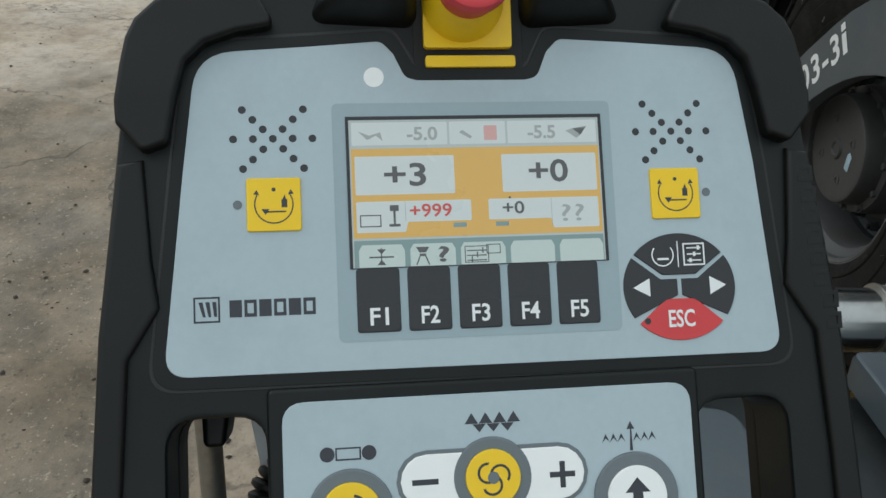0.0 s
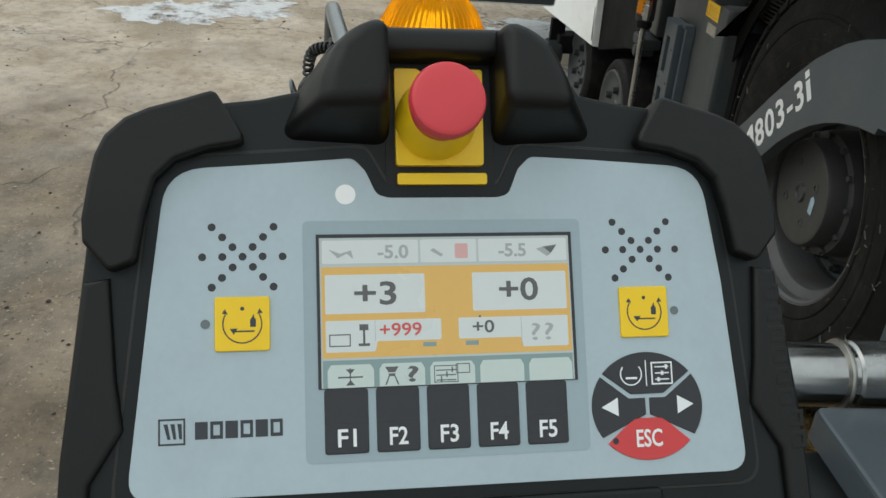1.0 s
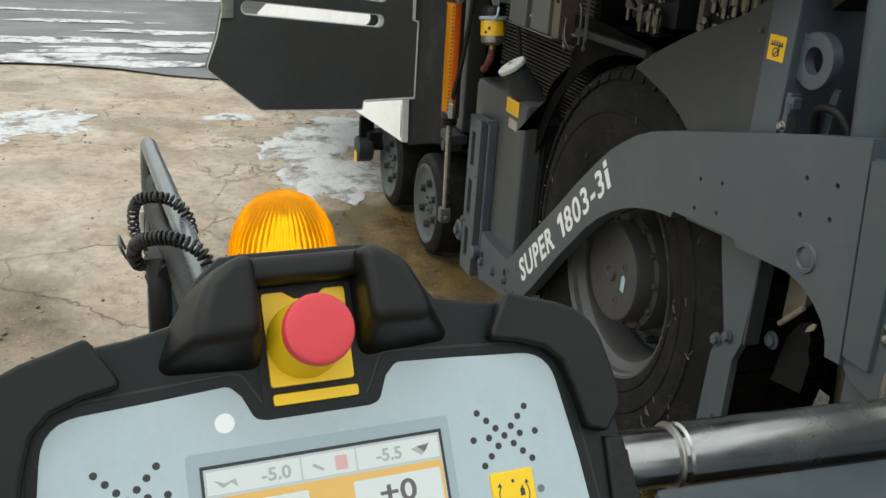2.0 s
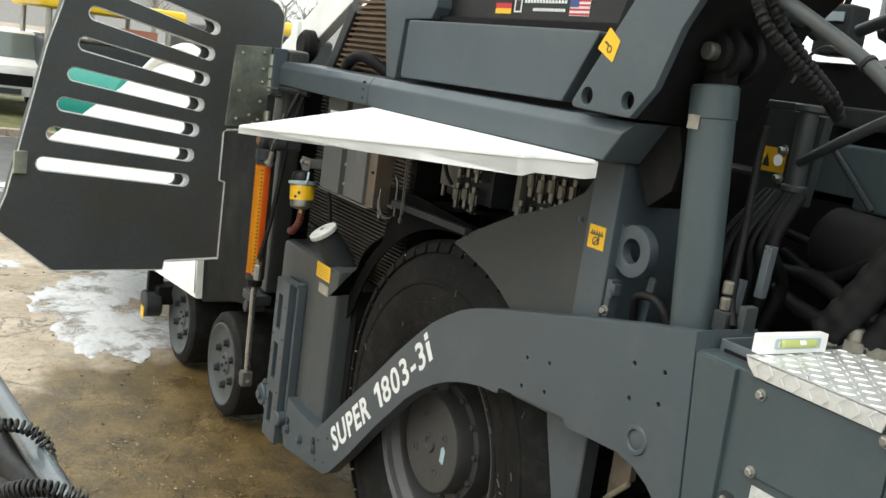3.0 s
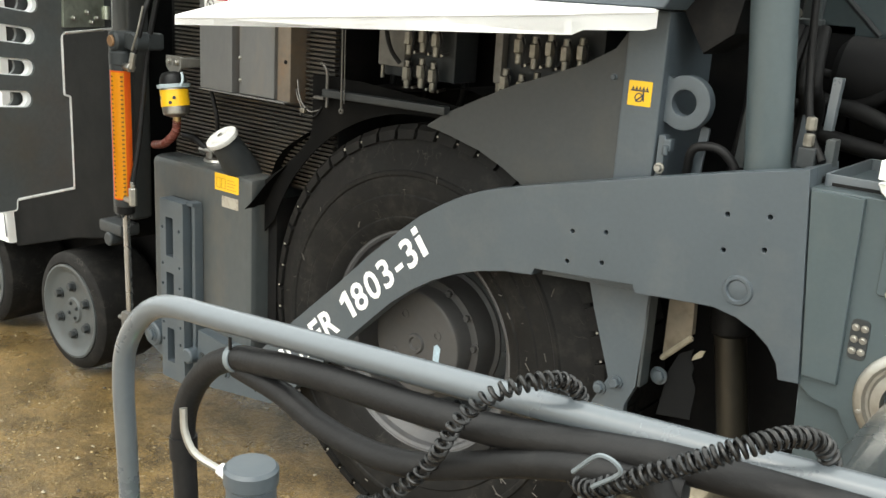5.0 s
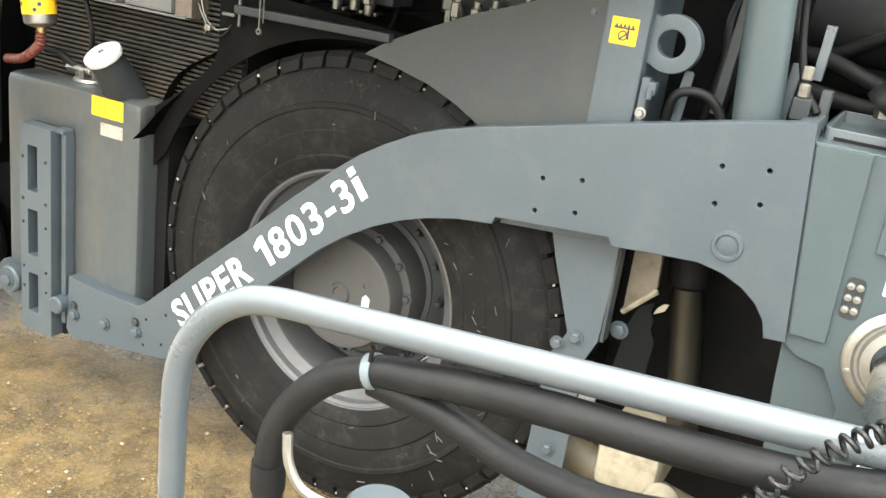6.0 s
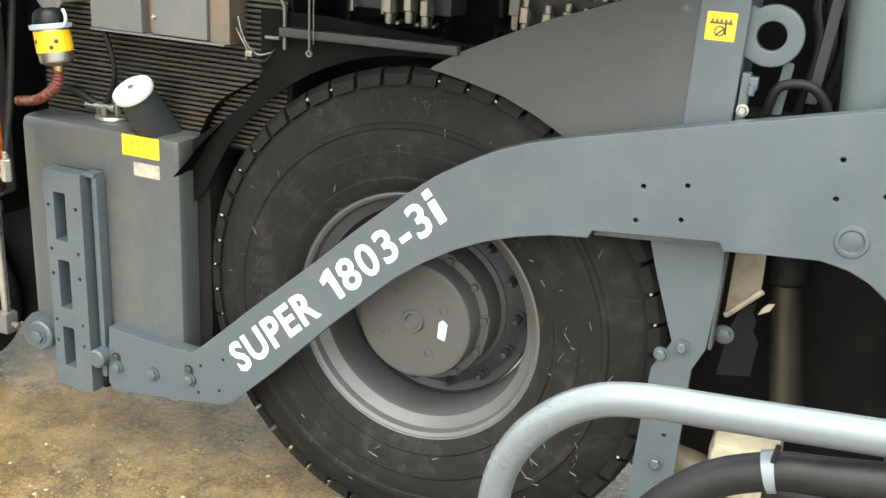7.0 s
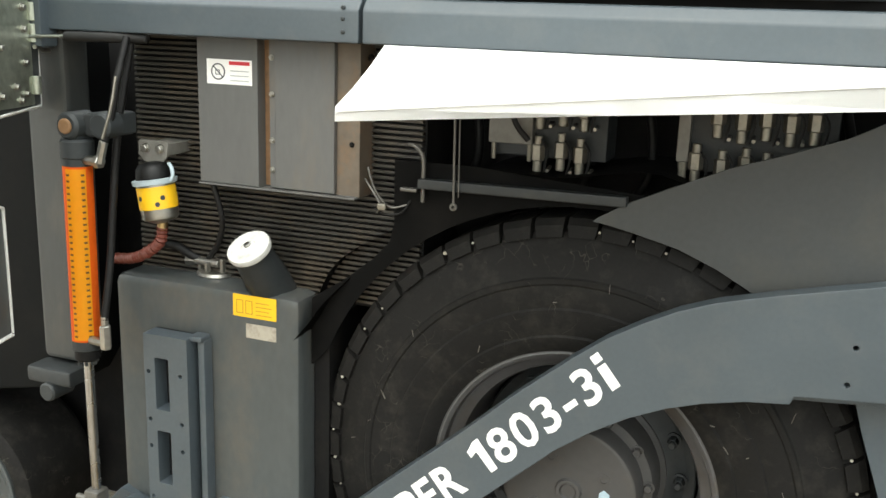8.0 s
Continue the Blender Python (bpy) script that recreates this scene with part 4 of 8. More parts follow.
# levelling ram
def ram():
    a, b = Vector((-1.331, -0.076, 1.475)), Vector((-1.345, -0.066, 0.90))
    r = part("levelling_ram", rod(b, a, 0.040, 40, 0.005), GREY_DARK, paver, "hydraulic levelling cylinder with an orange scale strip")
    part("cylinder_head", rod(a - Vector((0, 0, 0.05)), a + Vector((0, 0, 0.002)), 0.043, 36, 0.006), GREY_DARK, r)
    part("rod", rod((-1.350, -0.058, 0.45), b + Vector((0, 0, 0.02)), 0.0135, 18, 0.002), CHROME, r)
    part("gland", rod(b - Vector((0, 0, 0.03)), b + Vector((0, 0, 0.03)), 0.034, 24, 0.005), BLACK, r)
    for k in range(6):
        q = 2 * math.pi * k / 6
        part("gland_bolt", rod(b + Vector((0.024 * math.cos(q), 0.024 * math.sin(q), -0.042)), b + Vector((0.024 * math.cos(q), 0.024 * math.sin(q), -0.028)), 0.005, 6), GREY_DARK, r)
    g = box(-1.375, -1.325, -0.085, -0.035, 0.405, 0.475, 0.008)
    rod((-1.42, -0.06, 0.435), (-1.30, -0.06, 0.435), 0.010, 12, 0.002, g)
    part("clevis", g, SHAFT_ROD, r)

    def wrap(a0, a1, z0, z1, rad):
        t = nbm()
        n = max(2, int(abs(a1 - a0) / 8))
        rows = []
        for z in (z0, z1):
            c = b.lerp(a, (z - b.z) / (a.z - b.z))
            rows.append([t.verts.new((c.x + rad * math.cos(radians(a0 + (a1 - a0) * i / n)), c.y + rad * math.sin(radians(a0 + (a1 - a0) * i / n)), z)) for i in range(n + 1)])
        for i in range(n):
            t.faces.new((rows[0][i], rows[0][i + 1], rows[1][i + 1], rows[1][i]))
        bmesh.ops.solidify(t, geom=t.faces[:], thickness=0.0006)
        return t
    s = part("scale_strip", wrap(-118, 15, 0.930, 1.408, 0.0406), ORANGE, r, "orange and yellow numbered scale strip")
    part("scale_field", wrap(-96, -22, 0.936, 1.402, 0.0414), SCALE_YELLOW, s)
    for k in range(28):
        z = 0.944 + k * 0.0163
        part("scale_mark", wrap(-92, -80, z, z + 0.005, 0.0420), RUST, s)
        part("scale_mark", wrap(-40, -28, z, z + 0.005, 0.0420), RUST, s)
    head = rod((-1.328, -0.115, 1.512), (-1.328, -0.03, 1.512), 0.036, 28, 0.008)
    box(-1.352, -1.304, -0.105, -0.04, 1.46, 1.515, 0.01, bm=head)
    part("eye_end", head, GREY_DARK, r)
    part("pin", rod((-1.328, -0.122, 1.512), (-1.328, -0.112, 1.512), 0.020, 20, 0.003), RUST, r)
    g = box(-1.30, -1.23, -0.085, 0.04, 1.485, 1.545, 0.010)
    rod((-1.245, -0.09, 1.515), (-1.245, -0.03, 1.515), 0.034, 24, 0.006, g)
    part("eye_bracket", g, GREY_DARK, r)
    g = rod((-1.30, -0.085, 1.425), (-1.246, -0.09, 1.425), 0.013, 8, 0.002)
    rod((-1.262, -0.088, 1.425), (-1.244, -0.09, 1.425), 0.018, 6, 0.002, g)
    rod((-1.250, -0.09, 1.420), (-1.236, -0.085, 1.478), 0.012, 8, 0.002, g)
    part("hydraulic_fitting", g, STEEL, r)
    g = rod((-1.315, -0.085, 0.935), (-1.262, -0.088, 0.935), 0.012, 8, 0.002)
    rod((-1.262, -0.088, 0.918), (-1.262, -0.088, 0.985), 0.015, 6, 0.003, g)
    rod((-1.262, -0.088, 0.985), (-1.262, -0.088, 1.01), 0.010, 8, 0.002, g)
    part("hydraulic_fitting", g, STEEL, r)
    part("hydraulic_hose", sweep(smooth_path([(-1.262, -0.088, 1.0), (-1.258, -0.06, 1.15), (-1.256, -0.04, 1.30), (-1.245, -0.02, 1.50), (-1.225, 0.02, 1.72)]), 0.010, 12), HOSE, r)
    part("hydraulic_hose", sweep(smooth_path([(-1.236, -0.085, 1.47), (-1.222, -0.07, 1.54), (-1.218, -0.05, 1.62), (-1.22, 0.0, 1.735)]), 0.0095, 12), HOSE, r)
    part("hose_guard", sweep(smooth_path([(-1.2305, -0.096, 1.485), (-1.212, -0.082, 1.56), (-1.208, -0.062, 1.64)]), 0.004, 8), VALVE, r)


ram()


# fuel tank with filler
def tank():
    x0, x1, yf = -1.343, -0.748, 0.045
    tk = part("side_tank", box(x0, x1, yf, 0.75, 0.36, 1.092, 0.03), TANK, paver, "stained grey sheet-steel side tank with yellow label")
    neck = axis_matrix((-0.862, 0.135, 1.055), (-0.884, 0.022, 1.222))
    part("filler_neck", lathe([(0.060, -0.02), (0.058, 0.1), (0.052, 0.165), (0.052, 0.19), (0, 0.19)], neck, 32), GREY_DARK, tk)
    part("filler_cap", lathe([(0.052, 0.186), (0.058, 0.188), (0.060, 0.196), (0.058, 0.204), (0.050, 0.206), (0.046, 0.2045), (0.022, 0.2045), (0.018, 0.208), (0.008, 0.209), (0, 0.208)], neck, 40), CAP, tk, "scuffed white round filler cap")
    part("cap_screw", lathe([(0, 0.2075), (0.009, 0.2075), (0.009, 0.2125), (0.005, 0.2135), (0, 0.2135)], neck, 18), STEEL, tk)
    c = Vector((-1.075, 0.16, 1.091))
    part("sender_flange", lathe([(0, 0), (0.056, 0), (0.058, 0.004), (0.054, 0.012), (0, 0.014)], Matrix.Translation(c), 28), STEEL, tk)
    for dx, dy, h in ((0, 0, 0.05), (0.028, -0.015, 0.038), (-0.03, 0.01, 0.046), (0.012, 0.03, 0.034), (-0.012, -0.03, 0.028), (0.04, 0.01, 0.024), (-0.045, -0.015, 0.026)):
        part("fitting", rod(c + Vector((dx, dy, 0.01)), c + Vector((dx, dy, 0.012 + h)), 0.009, 6, 0.002), STEEL, tk)
    part("pipe_elbow", rod(c + Vector((-0.085, -0.01, 0.034)), c + Vector((0.02, -0.02, 0.036)), 0.011, 10, 0.002), STEEL, tk)
    part("pipe_nut", rod(c + Vector((-0.095, -0.012, 0.034)), c + Vector((-0.065, -0.008, 0.034)), 0.016, 6, 0.003), STEEL, tk)
    y = part("warning_label", slab(round_outline([(-0.948, 1.023), (-0.816, 1.023), (-0.816, 1.084), (-0.948, 1.084)], 0.003), 0, 0.001, side(yf - 0.0004)), YELLOW, tk, "yellow warning label with faint print")
    for u in (-0.938, -0.910):
        part("label_mark", slab([(u, 1.032), (u + 0.022, 1.032), (u + 0.022, 1.070), (u, 1.070)], 0, 0.0006, side(yf - 0.0016), [[(u + 0.0025, 1.0345), (u + 0.0195, 1.0345), (u + 0.0195, 1.0675), (u + 0.0025, 1.0675)]]), FAINT, y)
    for k in range(4):
        part("label_bar", slab([(-0.878, 1.032 + 0.011 * k), (-0.830 - 0.008 * (k % 2), 1.032 + 0.011 * k), (-0.830 - 0.008 * (k % 2), 1.0345 + 0.011 * k), (-0.878, 1.0345 + 0.011 * k)], 0, 0.0006, side(yf - 0.0016)), FAINT, y)
    part("faded_label", slab(round_outline([(-0.909, 0.966), (-0.817, 0.966), (-0.817, 1.006), (-0.909, 1.006)], 0.003), 0, 0.001, side(yf - 0.0004)), FADED, tk, "faded dirty white label")


tank()


# ---- body of the machine ----
def body():
    part("chassis", box(-3.6, 1.0, 0.62, 1.9, 0.45, 1.75, 0.02), BLACK, paver, "black frame and engine bay behind the open covers")
    # top beam along the hood's lower edge
    prof = [(0.0, 1.745), (0.0, 1.82), (0.02, 1.848), (0.16, 1.852), (0.16, 1.745)]
    t = nbm()
    rings = [[t.verts.new((x, y - (0.012 if k else 0), z)) for y, z in prof] for k, x in enumerate((-1.50, -0.56))]
    rings2 = [[t.verts.new((x + dx * (z - 1.745), y - 0.016, z)) for y, z in prof] for x, dx in ((-0.55, 0.0), (0.745, 0.75))]
    for ra, rb in ((rings[0], rings[1]), (rings2[0], rings2[1])):
        for i in range(5):
            t.faces.new((ra[i], ra[(i + 1) % 5], rb[(i + 1) % 5], rb[i]))
        t.faces.new(ra)
        t.faces.new(rb)
    bmesh.ops.recalc_face_normals(t, faces=t.faces[:])
    bevel_sharp(t, 0.006, 20)
    beam = part("hood_beam", t, GREY, paver, "grey folded steel beam under the hood")
    for k, x in enumerate((-0.60,)):
        for z in (1.77, 1.80, 1.825):
            part("rivet", rod((x, -0.003, z), (x, -0.016, z), 0.005, 10, 0.002), GREY_DARK, beam)
    part("beam_end", slab([(0.742, 1.742), (0.82, 1.848), (0.86, 1.852), (0.885, 1.78), (0.87, 1.70), (0.80, 1.65)], -0.15, 0.0, side(0.10), (), 0.004), BLACK, beam)
    # raised white hatch under the beam
    out = [(-0.492, 0.0), (-0.43, 0.20), (-0.372, 0.405), (-0.340, 0.536), (0.10, 0.330), (0.575, 0.105), (0.590, 0.080), (0.715, 0.022), (0.735, 0.004), (0.70, 0.0)]
    sl = Vector((0, -0.51, -0.088)).normalized()
    hm = Matrix(((1, 0, 0, 0), (0, sl.y, sl.z, -0.018), (0, sl.z, -sl.y, 1.742), (0, 0, 0, 1)))
    hatch = part("raised_hatch", slab(round_outline(out, [0.004, 0.004, 0.02, 0.01, 0, 0.004, 0.006, 0.004, 0.004, 0.004], 4), -0.004, 0.004, hm, (), 0.002), HATCH, paver, "white raised side hatch hanging out under the beam")
    # turned-down lip along the outer edge, deeper towards the rear
    rim_line = [(x, s_, d) for (x, s_), d in zip(out[3:9], (0.022, 0.034, 0.050, 0.042, 0.044, 0.040))]
    t = nbm()
    rows = []
    for x, s_, d in rim_line:
        p = hm @ Vector((x, s_ - 0.004, 0.001))
        rows.append((t.verts.new(p), t.verts.new(p - Vector((0, 0, d)))))
    for (a, b), (c, e) in zip(rows, rows[1:]):
        t.faces.new((a, b, e, c))
    bmesh.ops.solidify(t, geom=t.faces[:], thickness=0.004)
    part("hatch_lip", t, HATCH, hatch, "turned-down white lip")
    # mudguard panel and column
    mud = [(-0.014, 1.373), (0.03, 1.366), (0.082, 1.355), (0.183, 1.330), (0.27, 1.294), (0.345, 1.253), (0.39, 1.2), (0.62, 1.2), (0.62, 1.70), (0.58, 1.645), (0.498, 1.600), (0.36, 1.549), (0.285, 1.524), (0.173, 1.474), (0.066, 1.424), (0.0, 1.384)]
    part("mudguard_panel", slab(mud, -0.004, 0.0, side(0.086), (), 0.0015), MUDGUARD, paver, "pointed grey sheet-metal mudguard panel")
    for x, z in ((0.585, 1.575), (0.585, 1.25)):
        part("panel_bolt", bolt_head((x, 0.085, z), (0, -1, 0), 0.007, 0.008), GREY, paver)
    col = part("column", box(0.610, 0.719, 0.080, 0.35, 1.1, 1.744, 0.010), GREY, paver, "upright grey column carrying a lifting eye")
    lab = slab(round_outline([(0.631, 1.514), (0.694, 1.514), (0.694, 1.574), (0.631, 1.574)], 0.003), 0, 0.001, side(0.0796))
    w = part("warning_label", lab, YELLOW, col, "yellow warning label with black pictogram")
    g = nbm()
    for k in range(5):
        slab([(0.640 + 0.0095 * k, 1.553), (0.647 + 0.0095 * k, 1.553), (0.6435 + 0.0095 * k, 1.562)], 0, 0.0006, side(0.0784), bm=g)
    slab([(0.638, 1.549), (0.687, 1.549), (0.687, 1.5525), (0.638, 1.5525)], 0, 0.0006, side(0.0784), bm=g)
    slab(circle(0.661, 1.534, 0.0115, 16), 0, 0.0006, side(0.0784), [circle(0.661, 1.534, 0.0085, 16)], bm=g)
    slab([(0.652, 1.526), (0.674, 1.545), (0.676, 1.542), (0.654, 1.523)], 0, 0.0006, side(0.0780), bm=g)
    slab([(0.670, 1.549), (0.674, 1.549), (0.676, 1.526), (0.672, 1.526)], 0, 0.0006, side(0.0782), bm=g)
    part("pictogram", g, PRINT, w)
    eye = slab(circle(0.768, 1.532, 0.066, 40), -0.028, 0.0, side(0.105), [circle(0.767, 1.532, 0.031, 28)], 0.004)
    slab([(0.70, 1.49), (0.735, 1.478), (0.735, 1.586), (0.70, 1.60)], -0.026, -0.001, side(0.105), bm=eye)
    part("lifting_eye", eye, GREY, col, "round grey lifting eye")
    part("latch_plate", box(0.722, 0.742, 0.085, 0.115, 1.34, 1.452, 0.004), GREY, col)
    g = box(0.738, 0.758, 0.082, 0.108, 1.415, 1.445, 0.004)
    rod((0.746, 0.082, 1.405), (0.746, 0.082, 1.43), 0.008, 12, 0.002, g)
    part("latch", g, GREY, col)
    part("latch_bolt", bolt_head((0.735, 0.084, 1.372), (0, -1, 0), 0.010, 0.014), STEEL, col)
    part("sling_strap", slab(round_outline([(0.785, 1.36), (0.812, 1.36), (0.822, 1.475), (0.800, 1.478)], 0.008), -0.006, 0.0, side(0.15), (), 0.001), GREY, col)
    # wheel arch rubber and inner dark plates
    n = 26
    t = nbm()
    rows = []
    for i in range(n + 1):
        a = radians(152 - 95 * i / n)
        r = 0.80 + 0.02 * math.sin(i * 0.7)
        rows.append([t.verts.new((WX + r * math.cos(a), y, WZ + r * math.sin(a))) for y in (0.11, 0.62)])
    for a, b in zip(rows, rows[1:]):
        t.faces.new((a[0], a[1], b[1], b[0]))
    bmesh.ops.solidify(t, geom=t.faces[:], thickness=0.012)
    part("wheel_arch", t, BLACK, paver)
    # bent rubber sheet from the cooler's edge down over the tank's rear corner
    fl = smooth_path([(-0.63, 0, 1.155), (-0.69, 0, 1.085), (-0.72, 0, 1.035), (-0.752, 0, 0.990)], 4)
    t = nbm()
    rows = [[t.verts.new((p.x, y, p.z)) for y in (0.095 - 0.075 * max(0.0, (1.155 - p.z) / 0.165), 0.12, 0.145)] for p in fl]
    for a, b in zip(rows, rows[1:]):
        for i in range(2):
            t.faces.new((a[i], a[i + 1], b[i + 1], b[i]))
    bmesh.ops.solidify(t, geom=t.faces[:], thickness=-0.010)
    part("rubber_flap", t, RUBBER_FLAP, paver, "bent black rubber splash flap")
    part("arch_side", slab([(-0.744, 0.3), (-0.70, 0.3), (-0.70, 1.02), (-0.744, 0.97)], -0.5, 0.0, side(0.12)), BLACK, paver)
    rail_tilt = Matrix.Translation((-0.13, 0, 1.425)) @ Matrix.Rotation(radians(-0.6), 4, "Y") @ Matrix.Translation((0.13, 0, -1.425))
    part("arch_rail", box(-0.44, 0.063, 0.070, 0.098, 1.412, 1.436, 0.004, rail_tilt), GREY_DARK, paver)
    # cooler with fins, behind the tank
    back = part("cooler", box(-1.33, -0.455, 0.165, 0.40, 1.06, 1.745, 0.004), BLACK, paver, "ribbed black cooler face, dusty and brown-stained")
    fin_paint = material("stained_fins", (0.032, 0.030, 0.025), 0.55, vary=0.3, grain=30, bump=0.1, dirt=(0.10, 0.068, 0.035), dirt_amount=0.55, dirt_scale=2.5)
    for k in range(46):
        z = 1.075 + k * 0.0146
        part("cooler_fin", box(-1.32, -0.46, 0.146, 0.168, z, z + 0.0072, 0.0), fin_paint, back)
    # grey cover box in front of the cooler
    cb = part("cover_box", box(-1.053, -0.874, 0.060, 0.165, 1.372, 1.744, 0.004), COVER, paver, "grey two-panel cover box with white label")
    part("panel", box(-0.828, -0.660, 0.064, 0.165, 1.374, 1.744, 0.004), COVER, cb)
    part("channel", box(-0.876, -0.826, 0.095, 0.165, 1.374, 1.744, 0.002), RUST, cb, "rust-streaked channel")
    part("channel_lip", box(-0.8465, -0.8275, 0.070, 0.096, 1.374, 1.744, 0.002), COVER, cb)
    part("return", box(-0.662, -0.597, 0.078, 0.165, 1.368, 1.744, 0.004), material("brown_dusted_paint", (0.13, 0.105, 0.08), 0.6, vary=0.25, grain=40, bump=0.1, dirt=(0.2, 0.11, 0.05), dirt_amount=0.6, dirt_scale=9), cb)
    for z in (1.42, 1.495, 1.61, 1.70):
        part("screw", bolt_head((-0.838, 0.069, z), (0, -1, 0), 0.0055, 0.007), STEEL, cb)
    part("screw", bolt_head((-0.618, 0.077, 1.50), (0, -1, 0), 0.005, 0.006), BLACK, cb)
    part("edge_strip", box(-1.055, -0.600, 0.057, 0.166, 1.366, 1.3715, 0.001), COVER, cb)
    wl_ = part("white_label", slab([(-1.022, 1.628), (-0.889, 1.628), (-0.889, 1.690), (-1.022, 1.690)], 0, 0.001, side(0.0596)), WHITE, cb, "white label with a prohibition ring")
    part("ring_mark", slab(circle(-0.988, 1.659, 0.021, 28), 0, 0.0006, side(0.0584), [circle(-0.988, 1.659, 0.0175, 28)]), PRINT, wl_)
    part("ring_bar", slab([(-1.003, 1.672), (-1.001, 1.674), (-0.973, 1.646), (-0.975, 1.644)], 0, 0.0006, side(0.0584)), PRINT, wl_)
    part("ring_sign", slab([(-0.996, 1.651), (-0.983, 1.651), (-0.983, 1.664), (-0.996, 1.664)], 0, 0.0004, side(0.0584), [[(-0.994, 1.653), (-0.985, 1.653), (-0.985, 1.662), (-0.994, 1.662)]]), PRINT, wl_)
    part("red_bar", slab([(-0.955, 1.677), (-0.895, 1.677), (-0.895, 1.686), (-0.955, 1.686)], 0, 0.0006, side(0.0584)), FLAG_RED, wl_)
    for k in range(3):
        part("text_bar", slab([(-0.952, 1.637 + 0.012 * k), (-0.898, 1.637 + 0.012 * k), (-0.898, 1.6395 + 0.012 * k), (-0.952, 1.6395 + 0.012 * k)], 0, 0.0006, side(0.0584)), PALE_PRINT, wl_)
    # fuel filter
    fm = Matrix.Translation((-1.166, 0.040, 1.262)) @ Matrix.Rotation(radians(-9), 4, "Y")
    f = part("fuel_filter", lathe([(0, -0.012), (0.02, -0.01), (0.044, 0.0), (0.048, 0.006), (0.050, 0.045), (0.050, 0.105), (0.044, 0.11), (0, 0.11)], fm, 36), STEEL, paver, "fuel filter bowl with yellow label and black head")
    part("filter_label", lathe([(0.0505, 0.030), (0.0512, 0.032), (0.0512, 0.088), (0.0505, 0.090)], fm, 36), YELLOW, f)
    for a, h in ((-1.9, 0.062), (-0.95, 0.044), (-0.65, 0.060)):
        p = fm @ Vector((0.0512 * math.cos(a), 0.0512 * math.sin(a), h))
        part("label_spot", rod(p, p + Vector((math.cos(a), math.sin(a), 0)) * 0.0008, 0.0065, 12), PRINT, f)
    part("clamp_ring", lathe([(0.050, 0.094), (0.058, 0.096), (0.060, 0.108), (0.052, 0.11)], fm, 36, closed=True), FOIL, f)
    part("clamp_ear", sweep(smooth_path([fm @ Vector(v) for v in ((0.058, -0.01, 0.10), (0.064, -0.005, 0.115), (0.060, 0.0, 0.135), (0.050, 0.005, 0.145))]), 0.005, 8), FOIL, f)
    part("filter_head", lathe([(0.047, 0.106), (0.048, 0.118), (0.045, 0.136), (0.036, 0.149), (0.02, 0.154), (0, 0.155)], fm, 32), CASE, f)
    g = slab(round_outline([(-1.218, 1.412), (-1.165, 1.405), (-1.146, 1.43), (-1.140, 1.470), (-1.236, 1.470), (-1.236, 1.43)], 0.010), -0.006, 0.0, side(0.046), (), 0.002)
    box(-1.225, -1.150, 0.050, 0.168, 1.430, 1.462, 0.003, bm=g)
    part("filter_bracket", g, GREASE_GREY, f)
    for x in (-1.212, -1.166):
        part("bracket_bolt", bolt_head((x, 0.046, 1.449), (0, -1, 0), 0.010, 0.012), STEEL, f)
    part("drain", rod((-1.164, 0.040, 1.232), (-1.162, 0.040, 1.26), 0.014, 12, 0.002), BRASS, f)
    part("fuel_hose", sweep(smooth_path([(-1.164, 0.040, 1.24), (-1.172, 0.040, 1.20), (-1.215, 0.045, 1.165), (-1.28, 0.06, 1.135), (-1.38, 0.09, 1.115)], 14), 0.0145, 14, wave=0.0022, wave_len=0.011), RED_HOSE, f)
    part("fuel_hose", sweep(smooth_path([(-1.062, 0.10, 1.40), (-1.035, 0.10, 1.34), (-1.022, 0.11, 1.26), (-1.05, 0.13, 1.19), (-1.10, 0.15, 1.13)]), 0.008, 10), HOSE, f)
    part("fuel_hose", sweep(smooth_path([(-1.24, 0.12, 1.17), (-1.19, 0.13, 1.165), (-1.15, 0.145, 1.14), (-1.12, 0.155, 1.128)]), 0.012, 10), HOSE, f)
    # loose wiring by the cover box
    for k, pts in enumerate(([(-0.585, 0.10, 1.445), (-0.568, 0.09, 1.41), (-0.545, 0.085, 1.375), (-0.515, 0.09, 1.352), (-0.478, 0.10, 1.36)],
                             [(-0.592, 0.10, 1.415), (-0.566, 0.085, 1.392), (-0.540, 0.08, 1.356), (-0.552, 0.085, 1.335)],
                             [(-0.56, 0.09, 1.345), (-0.53, 0.085, 1.335), (-0.49, 0.09, 1.34), (-0.468, 0.10, 1.372)])):
        part("loose_wire", sweep(smooth_path(pts, 6), 0.0028, 6), SHAFT_ROD if k < 2 else HOSE, paver)
    part("wire_joint", box(-0.548, -0.525, 0.075, 0.095, 1.345, 1.362, 0.004), VALVE, paver)
    for k in range(9):
        part("wire_plug", rod((-0.60 + 0.017 * k, 0.125, 1.705 - 0.012 * (k % 3)), (-0.585 + 0.017 * k, 0.118, 1.715 - 0.012 * (k % 3)), 0.006, 6, 0.001), STEEL if k % 2 else HOSE, paver)
    part("door_stay", sweep(smooth_path([(-0.475, 0.10, 1.510), (-0.455, 0.09, 1.508), (-0.432, 0.085, 1.485), (-0.430, 0.085, 1.42), (-0.430, 0.085, 1.375)]), 0.005, 10), SHAFT_ROD, paver)
    part("stay_foot", box(-0.49, -0.445, 0.08, 0.10, 1.397, 1.406, 0.003), SHAFT_ROD, paver)
    part("hanging_rod", rod((-0.342, 0.062, 1.385), (-0.347, 0.062, 1.72), 0.0032, 10), SHAFT_ROD, paver)
